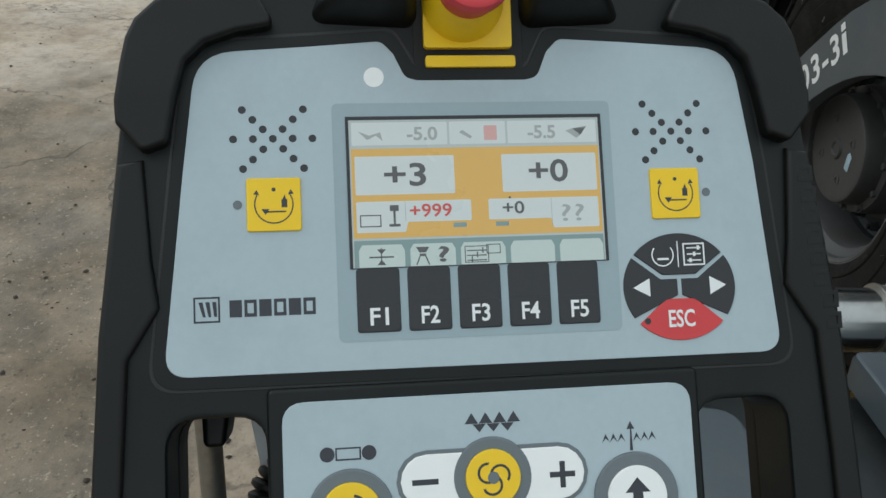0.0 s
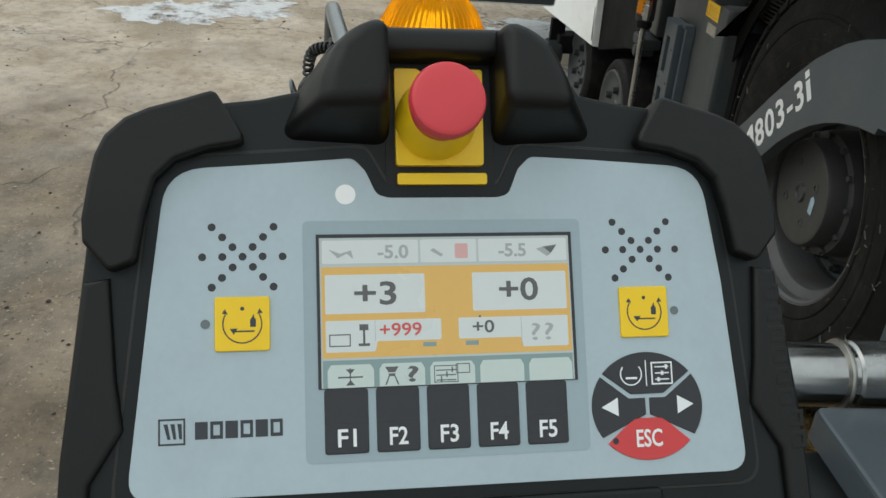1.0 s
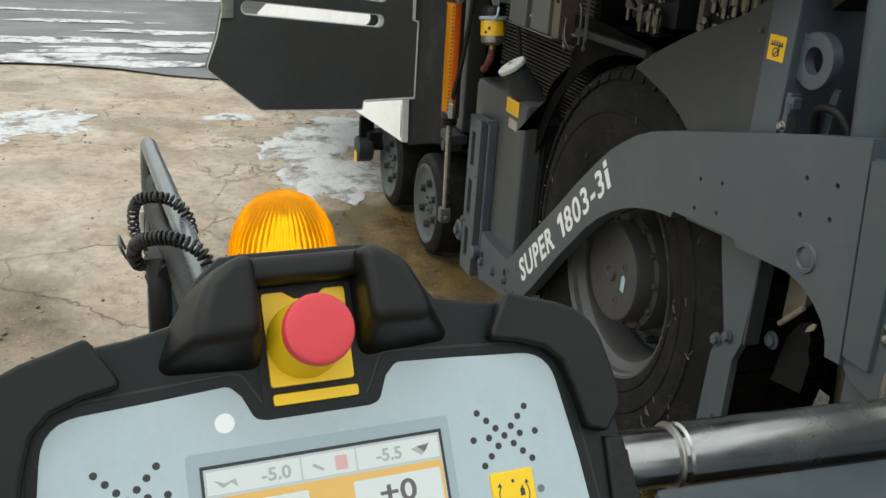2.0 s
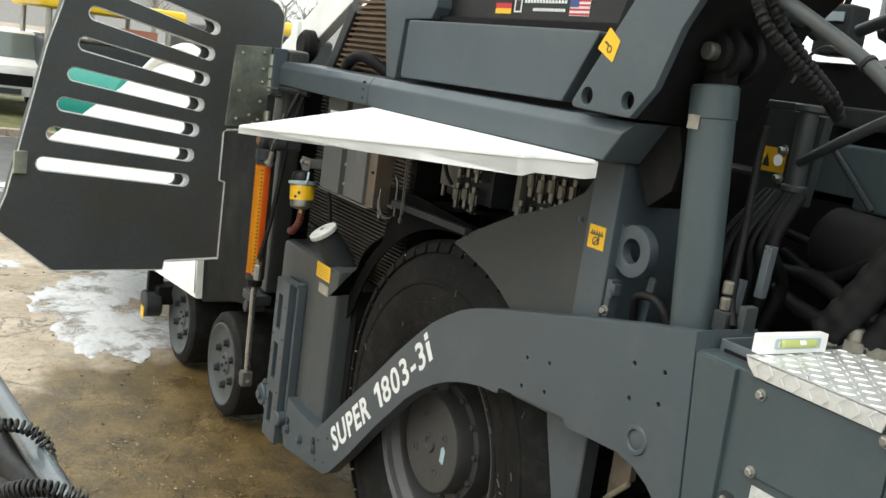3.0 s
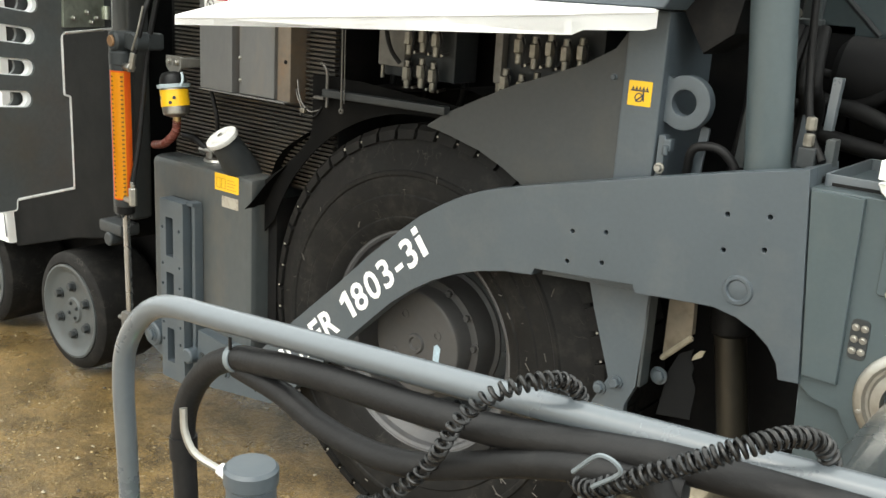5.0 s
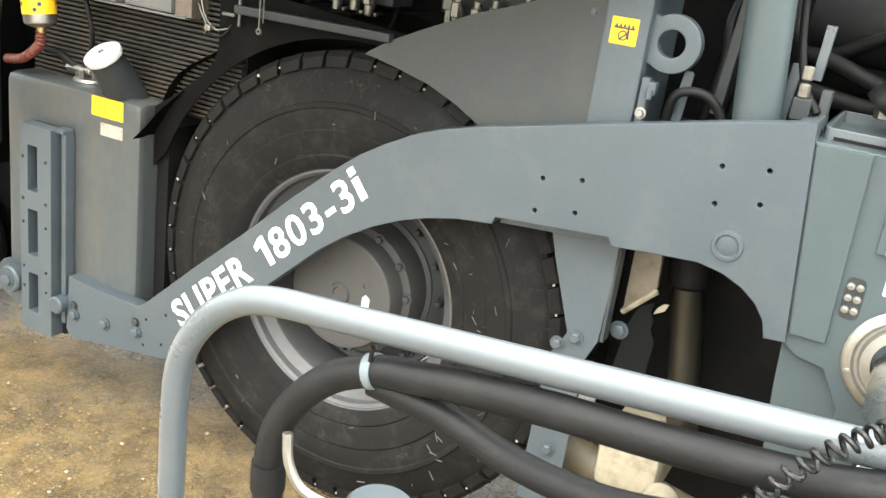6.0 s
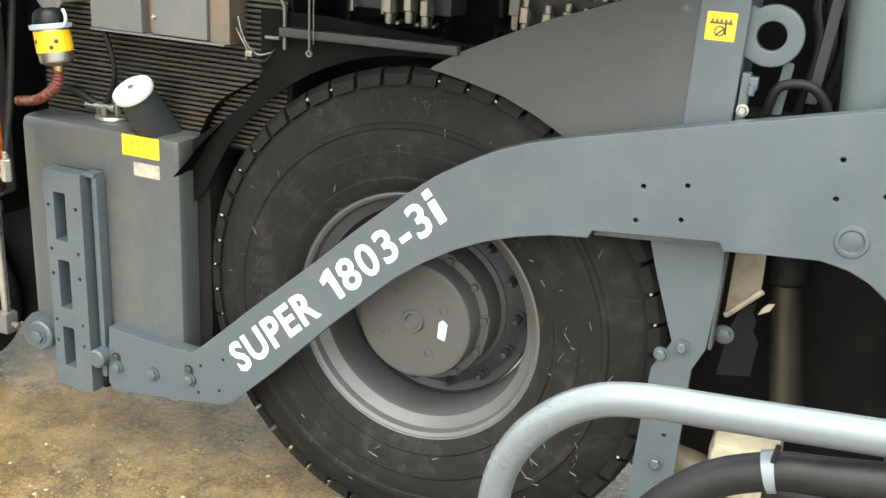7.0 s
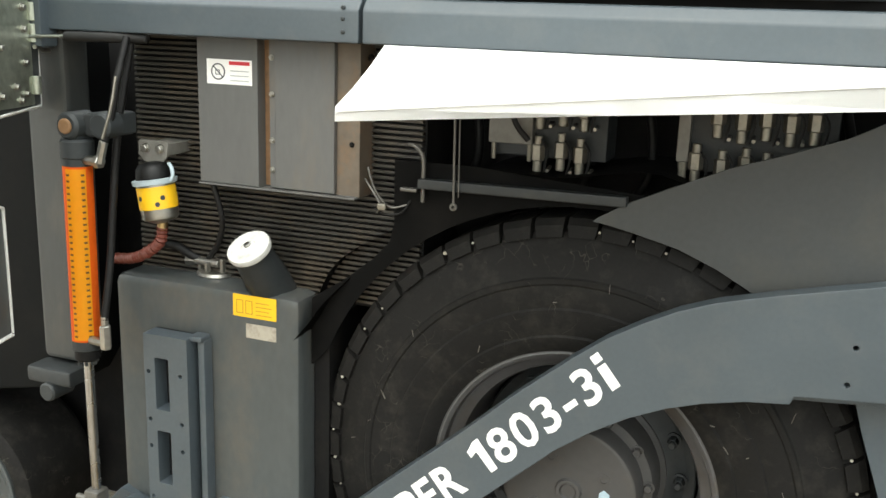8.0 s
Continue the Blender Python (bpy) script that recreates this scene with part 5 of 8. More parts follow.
    part("hanging_rod", rod((-0.330, 0.062, 1.40), (-0.335, 0.062, 1.72), 0.0018, 8), SHAFT_ROD, paver)
    g = lathe([(0.004, -0.003), (0.009, -0.003), (0.009, 0.003), (0.004, 0.003)], Matrix(((1, 0, 0, -0.342), (0, 0, -1, 0.062), (0, 1, 0, 1.376), (0, 0, 0, 1))), 16, closed=True)
    part("rod_eye", g, SHAFT_ROD, paver)
    # hydraulic valve banks under the hatch
    def valve_bank(xs, low, plate, name_z):
        """Cartridge valves in two rows on a block, with a plain end plate."""
        y = 0.175
        vb = part("valve_block", box(plate[0], max(xs) + 0.05, y + 0.03, y + 0.14, 1.49, 1.74, 0.005), GREY_DARK, paver, "bank of dull zinc hydraulic valves")
        part("block_plate", box(plate[0], plate[1], y, y + 0.03, plate[2], 1.73, 0.004), GREASE_GREY, vb)
        for u in (plate[0] + 0.012, plate[1] - 0.008):
            part("plate_bolt", rod((u, y + 0.01, plate[2] - 0.04), (u, y + 0.01, plate[2]), 0.006, 8, 0.001), VALVE, vb)
        for zz, who in ((name_z, xs), (name_z - 0.105, low)):
            for i, x in enumerate(who):
                jig = 0.005 * math.sin(i * 2.3 + x * 9)
                g = rod((x, y, zz - 0.028 + jig), (x, y, zz + 0.006 + jig), 0.0115, 14, 0.003)
                rod((x, y, zz + 0.002 + jig), (x, y, zz + 0.042 + jig), 0.0170, 6, 0.003, g)
                rod((x, y, zz + 0.038 + jig), (x, y, zz + 0.062 + jig), 0.010, 12, 0.002, g)
                part("valve", g, VALVE, vb)
                part("valve_screw", rod((x + 0.024, y + 0.03, zz - 0.02), (x + 0.026, y - 0.008, zz - 0.024), 0.005, 8, 0.001), STEEL, vb)
                part("valve_cable", sweep(smooth_path([(x + 0.01, y - 0.004, zz + 0.05), (x + 0.026, y - 0.014, zz + 0.02), (x + 0.018, y - 0.01, zz - 0.03)], 4), 0.003, 6), HOSE, vb)
    valve_bank((-0.172, -0.117, -0.066), (-0.174, -0.118, -0.072), (-0.300, -0.190, 1.522), 1.595)
    valve_bank((0.232, 0.284, 0.334, 0.384, 0.433), (0.192, 0.248, 0.298, 0.342), (0.147, 0.174, 1.512), 1.595)
    part("bent_pipe", sweep(smooth_path([(-0.235, 0.165, 1.72), (-0.245, 0.15, 1.64), (-0.225, 0.15, 1.575), (-0.195, 0.16, 1.535)]), 0.007, 10), HOSE, paver)
    arc = [(WX + 0.715 * math.cos(radians(a)), WZ + 0.715 * math.sin(radians(a))) for a in range(158, 63, -5)]
    part("splash_plate", slab([(-0.742, 0.90), (-0.742, 1.085), (-0.71, 1.107), (-0.649, 1.146), (-0.57, 1.210), (-0.522, 1.262), (-0.511, 1.31), (-0.513, 1.47), (-0.30, 1.47), (0.10, 1.44), (0.30, 1.40)] + arc[::-1], -0.006, 0.0, side(0.100)), RUBBER_FLAP, paver)
    # black sheet in place of the shade at the back of the bay
    part("bay_shade_sheet", box(-0.50, 0.60, 0.42, 0.46, 1.2, 1.80, 0.004), BLACK, paver)
    for k in range(7):
        x = -0.42 + 0.15 * k
        part("bay_hose", sweep(smooth_path([(x, 0.36, 1.38), (x + 0.04, 0.34, 1.46), (x + 0.03, 0.35, 1.58), (x - 0.02, 0.37, 1.74)]), 0.012, 10), HOSE, paver)


body()


# ---- side door with cooling slots, swung out ----
def side_door():
    h = Vector((-1.52, 0.0, 0))
    dd = Vector((0.25, -0.968, 0)).normalized()
    nn = Vector((dd.y, -dd.x, 0))
    if nn.x < 0:
        nn = -nn
    m = Matrix(((dd.x, 0, nn.x, h.x), (dd.y, 0, nn.y, h.y), (0, 1, 0, 0), (0, 0, 0, 1)))
    out = [(-0.02, 2.04), (0.02, 2.085), (0.435, 2.225), (0.86, 2.36), (0.93, 2.03), (1.003, 1.796), (1.122, 1.246), (1.167, 1.126), (0.938, 0.947), (0.47, 0.925), (0.465, 0.965), (0.208, 0.965), (0.211, 1.302), (0.238, 1.312), (0.238, 1.525), (-0.01, 1.54)]
    slots = []
    for k, rise in enumerate((0.225, 0.195, 0.168, 0.145, 0.125, 0.11, 0.094)):
        s0, s1, z = 0.318 + 0.0145 * k, 0.795 + 0.0333 * k, 1.945 - 0.1063 * k
        slots.append((s0, z, s1, z + rise * (s1 - s0)))

    def slot(s0, z0, s1, z1, r):
        """A long slot with round ends between two points."""
        a = math.atan2(z1 - z0, s1 - s0)
        e = [(s1 + r * math.cos(a + radians(q)), z1 + r * math.sin(a + radians(q))) for q in range(-90, 91, 15)]
        return e + [(s0 + r * math.cos(a + radians(q)), z0 + r * math.sin(a + radians(q))) for q in range(90, 271, 15)]

    holes = [slot(*v, 0.0285) for v in slots]
    door = part("side_door", slab(round_outline(out, [0.03, 0.03, 0, 0.08, 0, 0, 0.02, 0.03, 0.04, 0.01, 0.01, 0.01, 0.008, 0.01, 0.02, 0.01], 4), -0.03, 0.0, m, holes, 0.003), DOOR, paver, "sooty grey side door with seven long cooling slots, swung open")
    # folded rim on the inner face; its pale colour paints in the sky glint
    g = nbm()
    for a, b in (((0.211, 1.302), (0.211, 0.968)), ((0.465, 0.962), (0.21, 0.962)), ((0.238, 1.314), (0.238, 1.52)), ((0.225, 1.53), (0.0, 1.543)), ((0.238, 1.312), (0.211, 1.302))):
        rod(m @ Vector((*a, 0.004)), m @ Vector((*b, 0.004)), 0.0035, 8, 0, g)
    part("door_edge", g, CAP, door)
    loop = round_outline(out, [0.03, 0.03, 0, 0.08, 0, 0, 0.02, 0.03, 0.04, 0.01, 0.01, 0.01, 0.008, 0.01, 0.02, 0.01], 4)
    # pale line round the outline: sky reflected in the sheet edge, as colour
    part("door_rim_glint", sweep([m @ Vector((a, b, -0.001)) for a, b in loop + loop[:1]], 0.0028, 6), CAP, door, "door edge with its sky glint put into a pale colour")
    # white slot linings paint in the sky-lit thickness of the sheet
    for s0, z0, s1, z1 in slots:
        part("slot_rim_glint", slab(slot(s0, z0, s1, z1, 0.0283), -0.029, -0.008, m, [slot(s0 + 0.012, z0, s1 - 0.004, z1, 0.0240)]), LETTER, door)
    skin = [(0.24, 2.10), (0.86, 2.30), (1.06, 1.50), (1.10, 1.18), (0.24, 1.18)]
    part("outer_skin", slab(skin, -0.055, -0.045, m, [slot(s0 + 0.045, z0 + 0.006, s1 + 0.02, z1 + 0.004, 0.0305) for s0, z0, s1, z1 in slots]), DOOR, door, "second sheet behind the slots")
    hp = slab(round_outline([(0.035, 1.548), (0.235, 1.548), (0.215, 1.89), (0.035, 1.9)], 0.006), 0.001, 0.009, m, (), 0.002)
    p = part("hinge_plate", hp, PLATE_OLIVE, door, "greenish passivated hinge plate with bolts")
    for s, z in ((0.18, 1.86), (0.07, 1.87), (0.185, 1.58), (0.075, 1.58), (0.18, 1.70), (0.12, 1.60), (0.07, 1.80), (0.07, 1.745), (0.07, 1.66), (0.10, 1.565)):
        q = m @ Vector((s, z, 0.009))
        part("bolt", bolt_head(q, nn, 0.008, 0.01), STEEL, p)
    for z in (1.845, 1.79, 1.735, 1.60):
        part("hinge_knuckle", rod(m @ Vector((0.03, z - 0.024, 0.012)), m @ Vector((0.03, z + 0.024, 0.012)), 0.014, 14, 0.002), PLATE_OLIVE, p)
    g = sweep([m @ Vector(v) for v in ((0.04, 1.70, 0.02), (0.012, 1.70, 0.02), (0.004, 1.69, 0.02), (-0.06, 1.69, 0.03))], 0.006, 8)
    part("stay_rod", g, STEEL, p)
    g = box(1.055, 1.105, 1.325, 1.41, 0.0005, 0.014, 0.004, m)
    part("latch", g, PLATE_OLIVE, door)


side_door()


# ---- dark side of the machine ahead of the tank, and the hopper ----
def front_end():
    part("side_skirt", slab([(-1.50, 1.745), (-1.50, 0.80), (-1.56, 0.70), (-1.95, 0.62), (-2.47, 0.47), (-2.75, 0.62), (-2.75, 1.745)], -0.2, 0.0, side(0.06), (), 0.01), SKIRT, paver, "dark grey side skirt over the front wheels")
    part("hinge_post", box(-1.60, -1.455, 0.03, 0.13, 0.80, 1.9, 0.02), SKIRT_POST, paver, "dusty grey door post")
    # black sheet put in for the deep shade beneath the machine
    part("under_body_shade_sheet", box(-3.4, -1.33, 0.40, 0.44, 0.16, 1.75, 0.004), BLACK, paver)
    g = box(-1.62, -1.46, -0.02, 0.07, 0.74, 0.79, 0.012)
    rod((-1.54, -0.03, 0.72), (-1.54, 0.06, 0.72), 0.028, 20, 0.005, g)
    part("step_bracket", g, GREY_DARK, paver)
    part("hinge_block", box(-1.512, -1.47, -0.03, 0.03, 1.70, 1.90, 0.006), GREY, paver)
    st = part("gas_strut", rod((-1.40, -0.02, 1.731), (-1.17, 0.02, 1.733), 0.013, 16, 0.003), FLAG_BLACK, paver, "black gas strut under the beam")
    part("strut_rod", rod((-1.56, -0.045, 1.724), (-1.39, -0.022, 1.731), 0.0055, 12, 0.001), CHROME, st)
    hop = [(-2.47, 0.49), (-2.50, 0.82), (-2.45, 0.95), (-2.45, 1.78), (-2.75, 1.80), (-3.0, 1.81), (-3.5, 1.735), (-3.95, 1.60), (-4.6, 1.40), (-5.2, 1.20), (-6.0, 0.93), (-6.75, 0.66), (-6.75, 0.42), (-5.5, 0.45), (-4.2, 0.55), (-3.3, 0.64)]
    wing = slab(hop, -0.05, 0.0, side(0.02), (), 0.01)
    for v in wing.verts:
        v.co.y -= 0.3 * max(0.0, 1.75 - v.co.z) * min(1.0, max(0.0, (-2.9 - v.co.x) / 0.4))
    h = part("hopper_wing", wing, WHITE, paver, "white-painted hopper wing")
    part("hopper_rim", sweep(smooth_path([(-2.45, 0.0, 1.78), (-2.72, 0.0, 1.80), (-3.0, 0.0, 1.82), (-3.5, 0.0, 1.745), (-3.95, 0.0, 1.61), (-4.6, 0.0, 1.41), (-5.2, 0.0, 1.21), (-6.0, 0.0, 0.94), (-6.75, 0.0, 0.67)]), 0.035, 12), WHITE, h)
    for pts in ([(-2.86, 0.665), (-2.80, 0.685), (-2.56, 0.545), (-2.61, 0.535)], [(-2.80, 0.590), (-2.63, 0.665), (-2.60, 0.645), (-2.77, 0.568)], [(-2.50, 0.52), (-2.475, 0.52), (-2.50, 0.70), (-2.525, 0.70)]):
        part("chevron", slab(pts, 0, 0.001, side(0.0185)), PRINT, h)
    part("hopper_floor", box(-5.1, -2.5, 0.1, 1.9, 0.5, 0.62, 0.02), BLACK, paver)
    # push roller at the front corner
    g = box(-3.12, -2.98, -0.05, 0.5, 0.30, 0.42, 0.02)
    r = part("push_roller_bar", g, BLACK, paver, "black push-roller bar with a yellow mark")
    g = rod((-3.02, -0.12, 0.30), (-3.02, -0.02, 0.30), 0.075, 28, 0.01)
    part("roller", g, GREY_DARK, r)
    part("roller", rod((-3.13, -0.10, 0.31), (-3.13, -0.02, 0.31), 0.05, 28, 0.01), GREY_DARK, r)
    part("roller_bracket", box(-3.10, -3.05, -0.09, 0.0, 0.24, 0.50, 0.008), BLACK, r)
    part("yellow_mark", box(-3.05, -2.985, -0.124, -0.119, 0.22, 0.29, 0.001), YELLOW, r)


front_end()


# ---- hood and cab side above the beam ----
def upper():
    low = part("hood_fairing", slab(round_outline([(-0.36, 1.862), (0.53, 1.868), (0.645, 2.05), (-0.345, 2.052)], 0.012), -0.3, 0.0, side(0.0), (), 0.008), GREY, paver, "grey hood fairing panel")
    part("fairing_gap", box(-0.42, 0.70, 0.06, 0.4, 1.80, 2.074, 0.002), BLACK, low)
    corner = part("hood_corner", slab(round_outline([(-0.52, 1.852), (-0.455, 1.852), (-0.43, 2.055), (-0.25, 2.06), (-0.225, 2.10), (-0.24, 2.6), (-0.78, 2.6), (-0.575, 2.05)], 0.01), -0.5, 0.0, side(0.03), (), 0.008), GREY, paver, "grey hood corner with a square badge")
    b = part("badge", slab(round_outline([(-0.672, 2.2), (-0.585, 2.19), (-0.575, 2.33), (-0.66, 2.34)], 0.012), 0, 0.012, side(0.03), (), 0.004), CASE_FRAME, corner)
    for k in range(3):
        x = -0.645 + 0.02 * k
        part("badge_stroke", slab([(x, 2.235), (x + 0.008, 2.235), (x + 0.012, 2.3), (x + 0.002, 2.3)], 0, 0.001, side(0.0178)), WHITE_PRINT, b)
    band = part("window_band", slab(round_outline([(-0.27, 2.075), (0.76, 2.075), (0.96, 2.6), (-0.29, 2.6)], 0.015), -0.03, 0.0, side(0.085), (), 0.004), FLAG_BLACK, paver, "black cab side panel with stickers")
    part("window", slab(round_outline([(-0.24, 2.148), (0.56, 2.148), (0.74, 2.6), (-0.25, 2.6)], 0.03), 0, 0.002, side(0.0846)), CABGLASS, band, "cab window, sky reflection put into its colour")
    g = rod((-0.262, 0.085, 2.135), (-0.262, 0.06, 2.135), 0.022, 24, 0.004)
    lathe([(0.006, 0.0), (0.015, 0.0), (0.017, 0.004), (0.005, 0.003)], axis_matrix((-0.262, 0.06, 2.135), (-0.262, 0.0, 2.135)), 20, g)
    part("lock", g, STEEL, band)
    fl = part("german_colours_sticker", slab([(0.04, 2.092), (0.122, 2.092), (0.122, 2.137), (0.04, 2.137)], 0, 0.0008, side(0.0844)), FLAG_BLACK, band, "black, red and gold flag sticker")
    part("stripe", slab([(0.04, 2.107), (0.122, 2.107), (0.122, 2.122), (0.04, 2.122)], 0, 0.0008, side(0.0834)), FLAG_RED, fl)
    part("stripe", slab([(0.04, 2.092), (0.122, 2.092), (0.122, 2.107), (0.04, 2.107)], 0, 0.0008, side(0.0834)), YELLOW, fl)
    for k, (x0, x1, z) in enumerate(((0.185, 0.385, 2.128), (0.23, 0.38, 2.106))):
        for i in range(14):
            x = x0 + (x1 - x0) * i / 14
            part("text_bar", slab([(x, z - 0.004), (x + (x1 - x0) / 20, z - 0.004), (x + (x1 - x0) / 20, z + 0.004), (x, z + 0.004)], 0, 0.0008, side(0.0844)), WHITE_PRINT, band)
    part("emblem_bar", slab([(0.135, 2.097), (0.172, 2.097), (0.172, 2.136), (0.135, 2.136)], 0, 0.0008, side(0.0844), [[(0.14, 2.101), (0.167, 2.101), (0.167, 2.132), (0.14, 2.132)]]), WHITE_PRINT, band)
    us = part("striped_flag_sticker", slab([(0.398, 2.092), (0.482, 2.092), (0.482, 2.138), (0.398, 2.138)], 0, 0.0008, side(0.0844)), WHITE_PRINT, band, "red and white striped flag sticker with blue corner")
    for k in range(4):
        z = 2.094 + 0.0118 * k
        part("stripe", slab([(0.398, z), (0.482, z), (0.482, z + 0.0055), (0.398, z + 0.0055)], 0, 0.0008, side(0.0834)), FLAG_RED, us)
    part("canton", slab([(0.398, 2.115), (0.435, 2.115), (0.435, 2.138), (0.398, 2.138)], 0, 0.0008, side(0.0824)), FLAG_BLUE, us)
    arch = [(0.615, 1.862), (0.84, 1.856), (0.905, 1.93), (0.955, 2.06), (1.0, 2.13), (1.08, 2.21), (1.28, 2.33), (1.5, 2.40), (1.5, 2.6), (1.0, 2.6), (0.93, 2.38), (0.856, 2.21)]
    a = part("arch_plate", slab(round_outline(arch, [0.015, 0.015, 0, 0, 0, 0, 0, 0, 0, 0, 0, 0], 4), -0.02, 0.0, side(-0.04), [circle(0.678, 1.892, 0.021, 20), circle(0.824, 1.894, 0.021, 20), circle(1.0, 2.225, 0.012, 14)], 0.003), GREY, paver, "curved grey arch plate with round holes")
    part("arch_web", slab([(0.64, 1.86), (0.84, 1.857), (0.95, 2.1), (1.05, 2.2), (1.2, 2.3), (1.2, 2.6), (0.9, 2.6)], -0.4, -0.03, side(-0.04)), BLACK, a)
    part("hole_cap", rod((1.0, -0.041, 2.225), (1.0, -0.037, 2.225), 0.014, 16), BRASS, a)
    lab = slab(round_outline([(0.692, 2.005), (0.726, 2.055), (0.768, 2.025), (0.752, 1.975)], 0.004), 0, 0.001, side(-0.0404))
    w = part("warning_label", lab, YELLOW, a, "yellow diamond warning label")
    g = slab(circle(0.735, 2.005, 0.009, 14), 0, 0.0006, side(-0.0416), [circle(0.735, 2.005, 0.006, 14)])
    slab([(0.715, 2.02), (0.73, 2.012), (0.732, 2.016), (0.717, 2.024)], 0, 0.0006, side(-0.0416), bm=g)
    part("pictogram", g, PRINT, w)
    # hood top, grille and handrail further ahead
    part("hood_top", box(-1.15, -0.62, 0.25, 1.8, 1.85, 2.05, 0.03), GREY_DARK, paver)
    gr = part("air_grille", slab([(-1.36, 1.82), (-0.62, 1.85), (-0.62, 2.30), (-0.96, 2.19), (-1.16, 2.10)], -0.04, 0.0, side(0.2), (), 0.003), GRILLE, paver, "brown dusty air grille")
    for k in range(15):
        z = 1.84 + 0.022 * k
        part("slat", box(-1.35 + (z - 1.82) * 0.72, -0.62, 0.182, 0.2, z, z + 0.010, 0.0), GRILLE, gr)
    part("grille_frame", box(-0.03, 0.03, 0.17, 0.22, 0.0, 0.36, 0.006, Matrix.Translation((-1.37, 0, 1.81)) @ Matrix.Rotation(radians(35), 4, "Y")), GREY_DARK, gr)
    part("lifting_beam", box(-1.0, 1.1, 0.3, 0.36, -0.085, 0.085, 0.01, Matrix.Translation((-1.62, 0, 2.16)) @ Matrix.Rotation(radians(-27), 4, "Y")), WHITE, paver, "pale sloping roof strut")
    part("roof_post", box(-2.12, -2.03, 0.28, 0.36, 1.70, 2.05, 0.01), WHITE, paver)
    g = rod((-1.87, 0.24, 1.93), (-1.87, 0.32, 1.93), 0.075, 24, 0.02)
    box(-1.91, -1.85, 0.26, 0.30, 1.80, 1.93, 0.006, bm=g)
    part("horn", g, BLACK, paver)
    part("hood_hose", sweep(smooth_path([(-1.15, 0.16, 1.86), (-1.0, 0.12, 1.90), (-0.88, 0.12, 1.91), (-0.78, 0.18, 1.86)]), 0.022, 12), BLACK, paver)


upper()


# ---- rear of the machine: lift cylinder, guard tubes, hoses ----
SHAFT_STEEL = material("dull_greasy_steel", (0.06, 0.053, 0.041), 0.38, 0.7, vary=0.3, grain=30, bump=0.1, dirt=(0.05, 0.042, 0.03), dirt_amount=0.55, dirt_scale=9, streak=0.3)
TORN = material("torn_black_plastic", (0.007, 0.0075, 0.008), 0.5, vary=0.3, grain=30, bump=0.4, spec=0.25)
SHAFT = material("greasy_olive_shaft", (0.11, 0.092, 0.06), 0.45, vary=0.3, grain=30, bump=0.12, dirt=(0.05, 0.04, 0.028), dirt_amount=0.6, dirt_scale=9, streak=0.3)


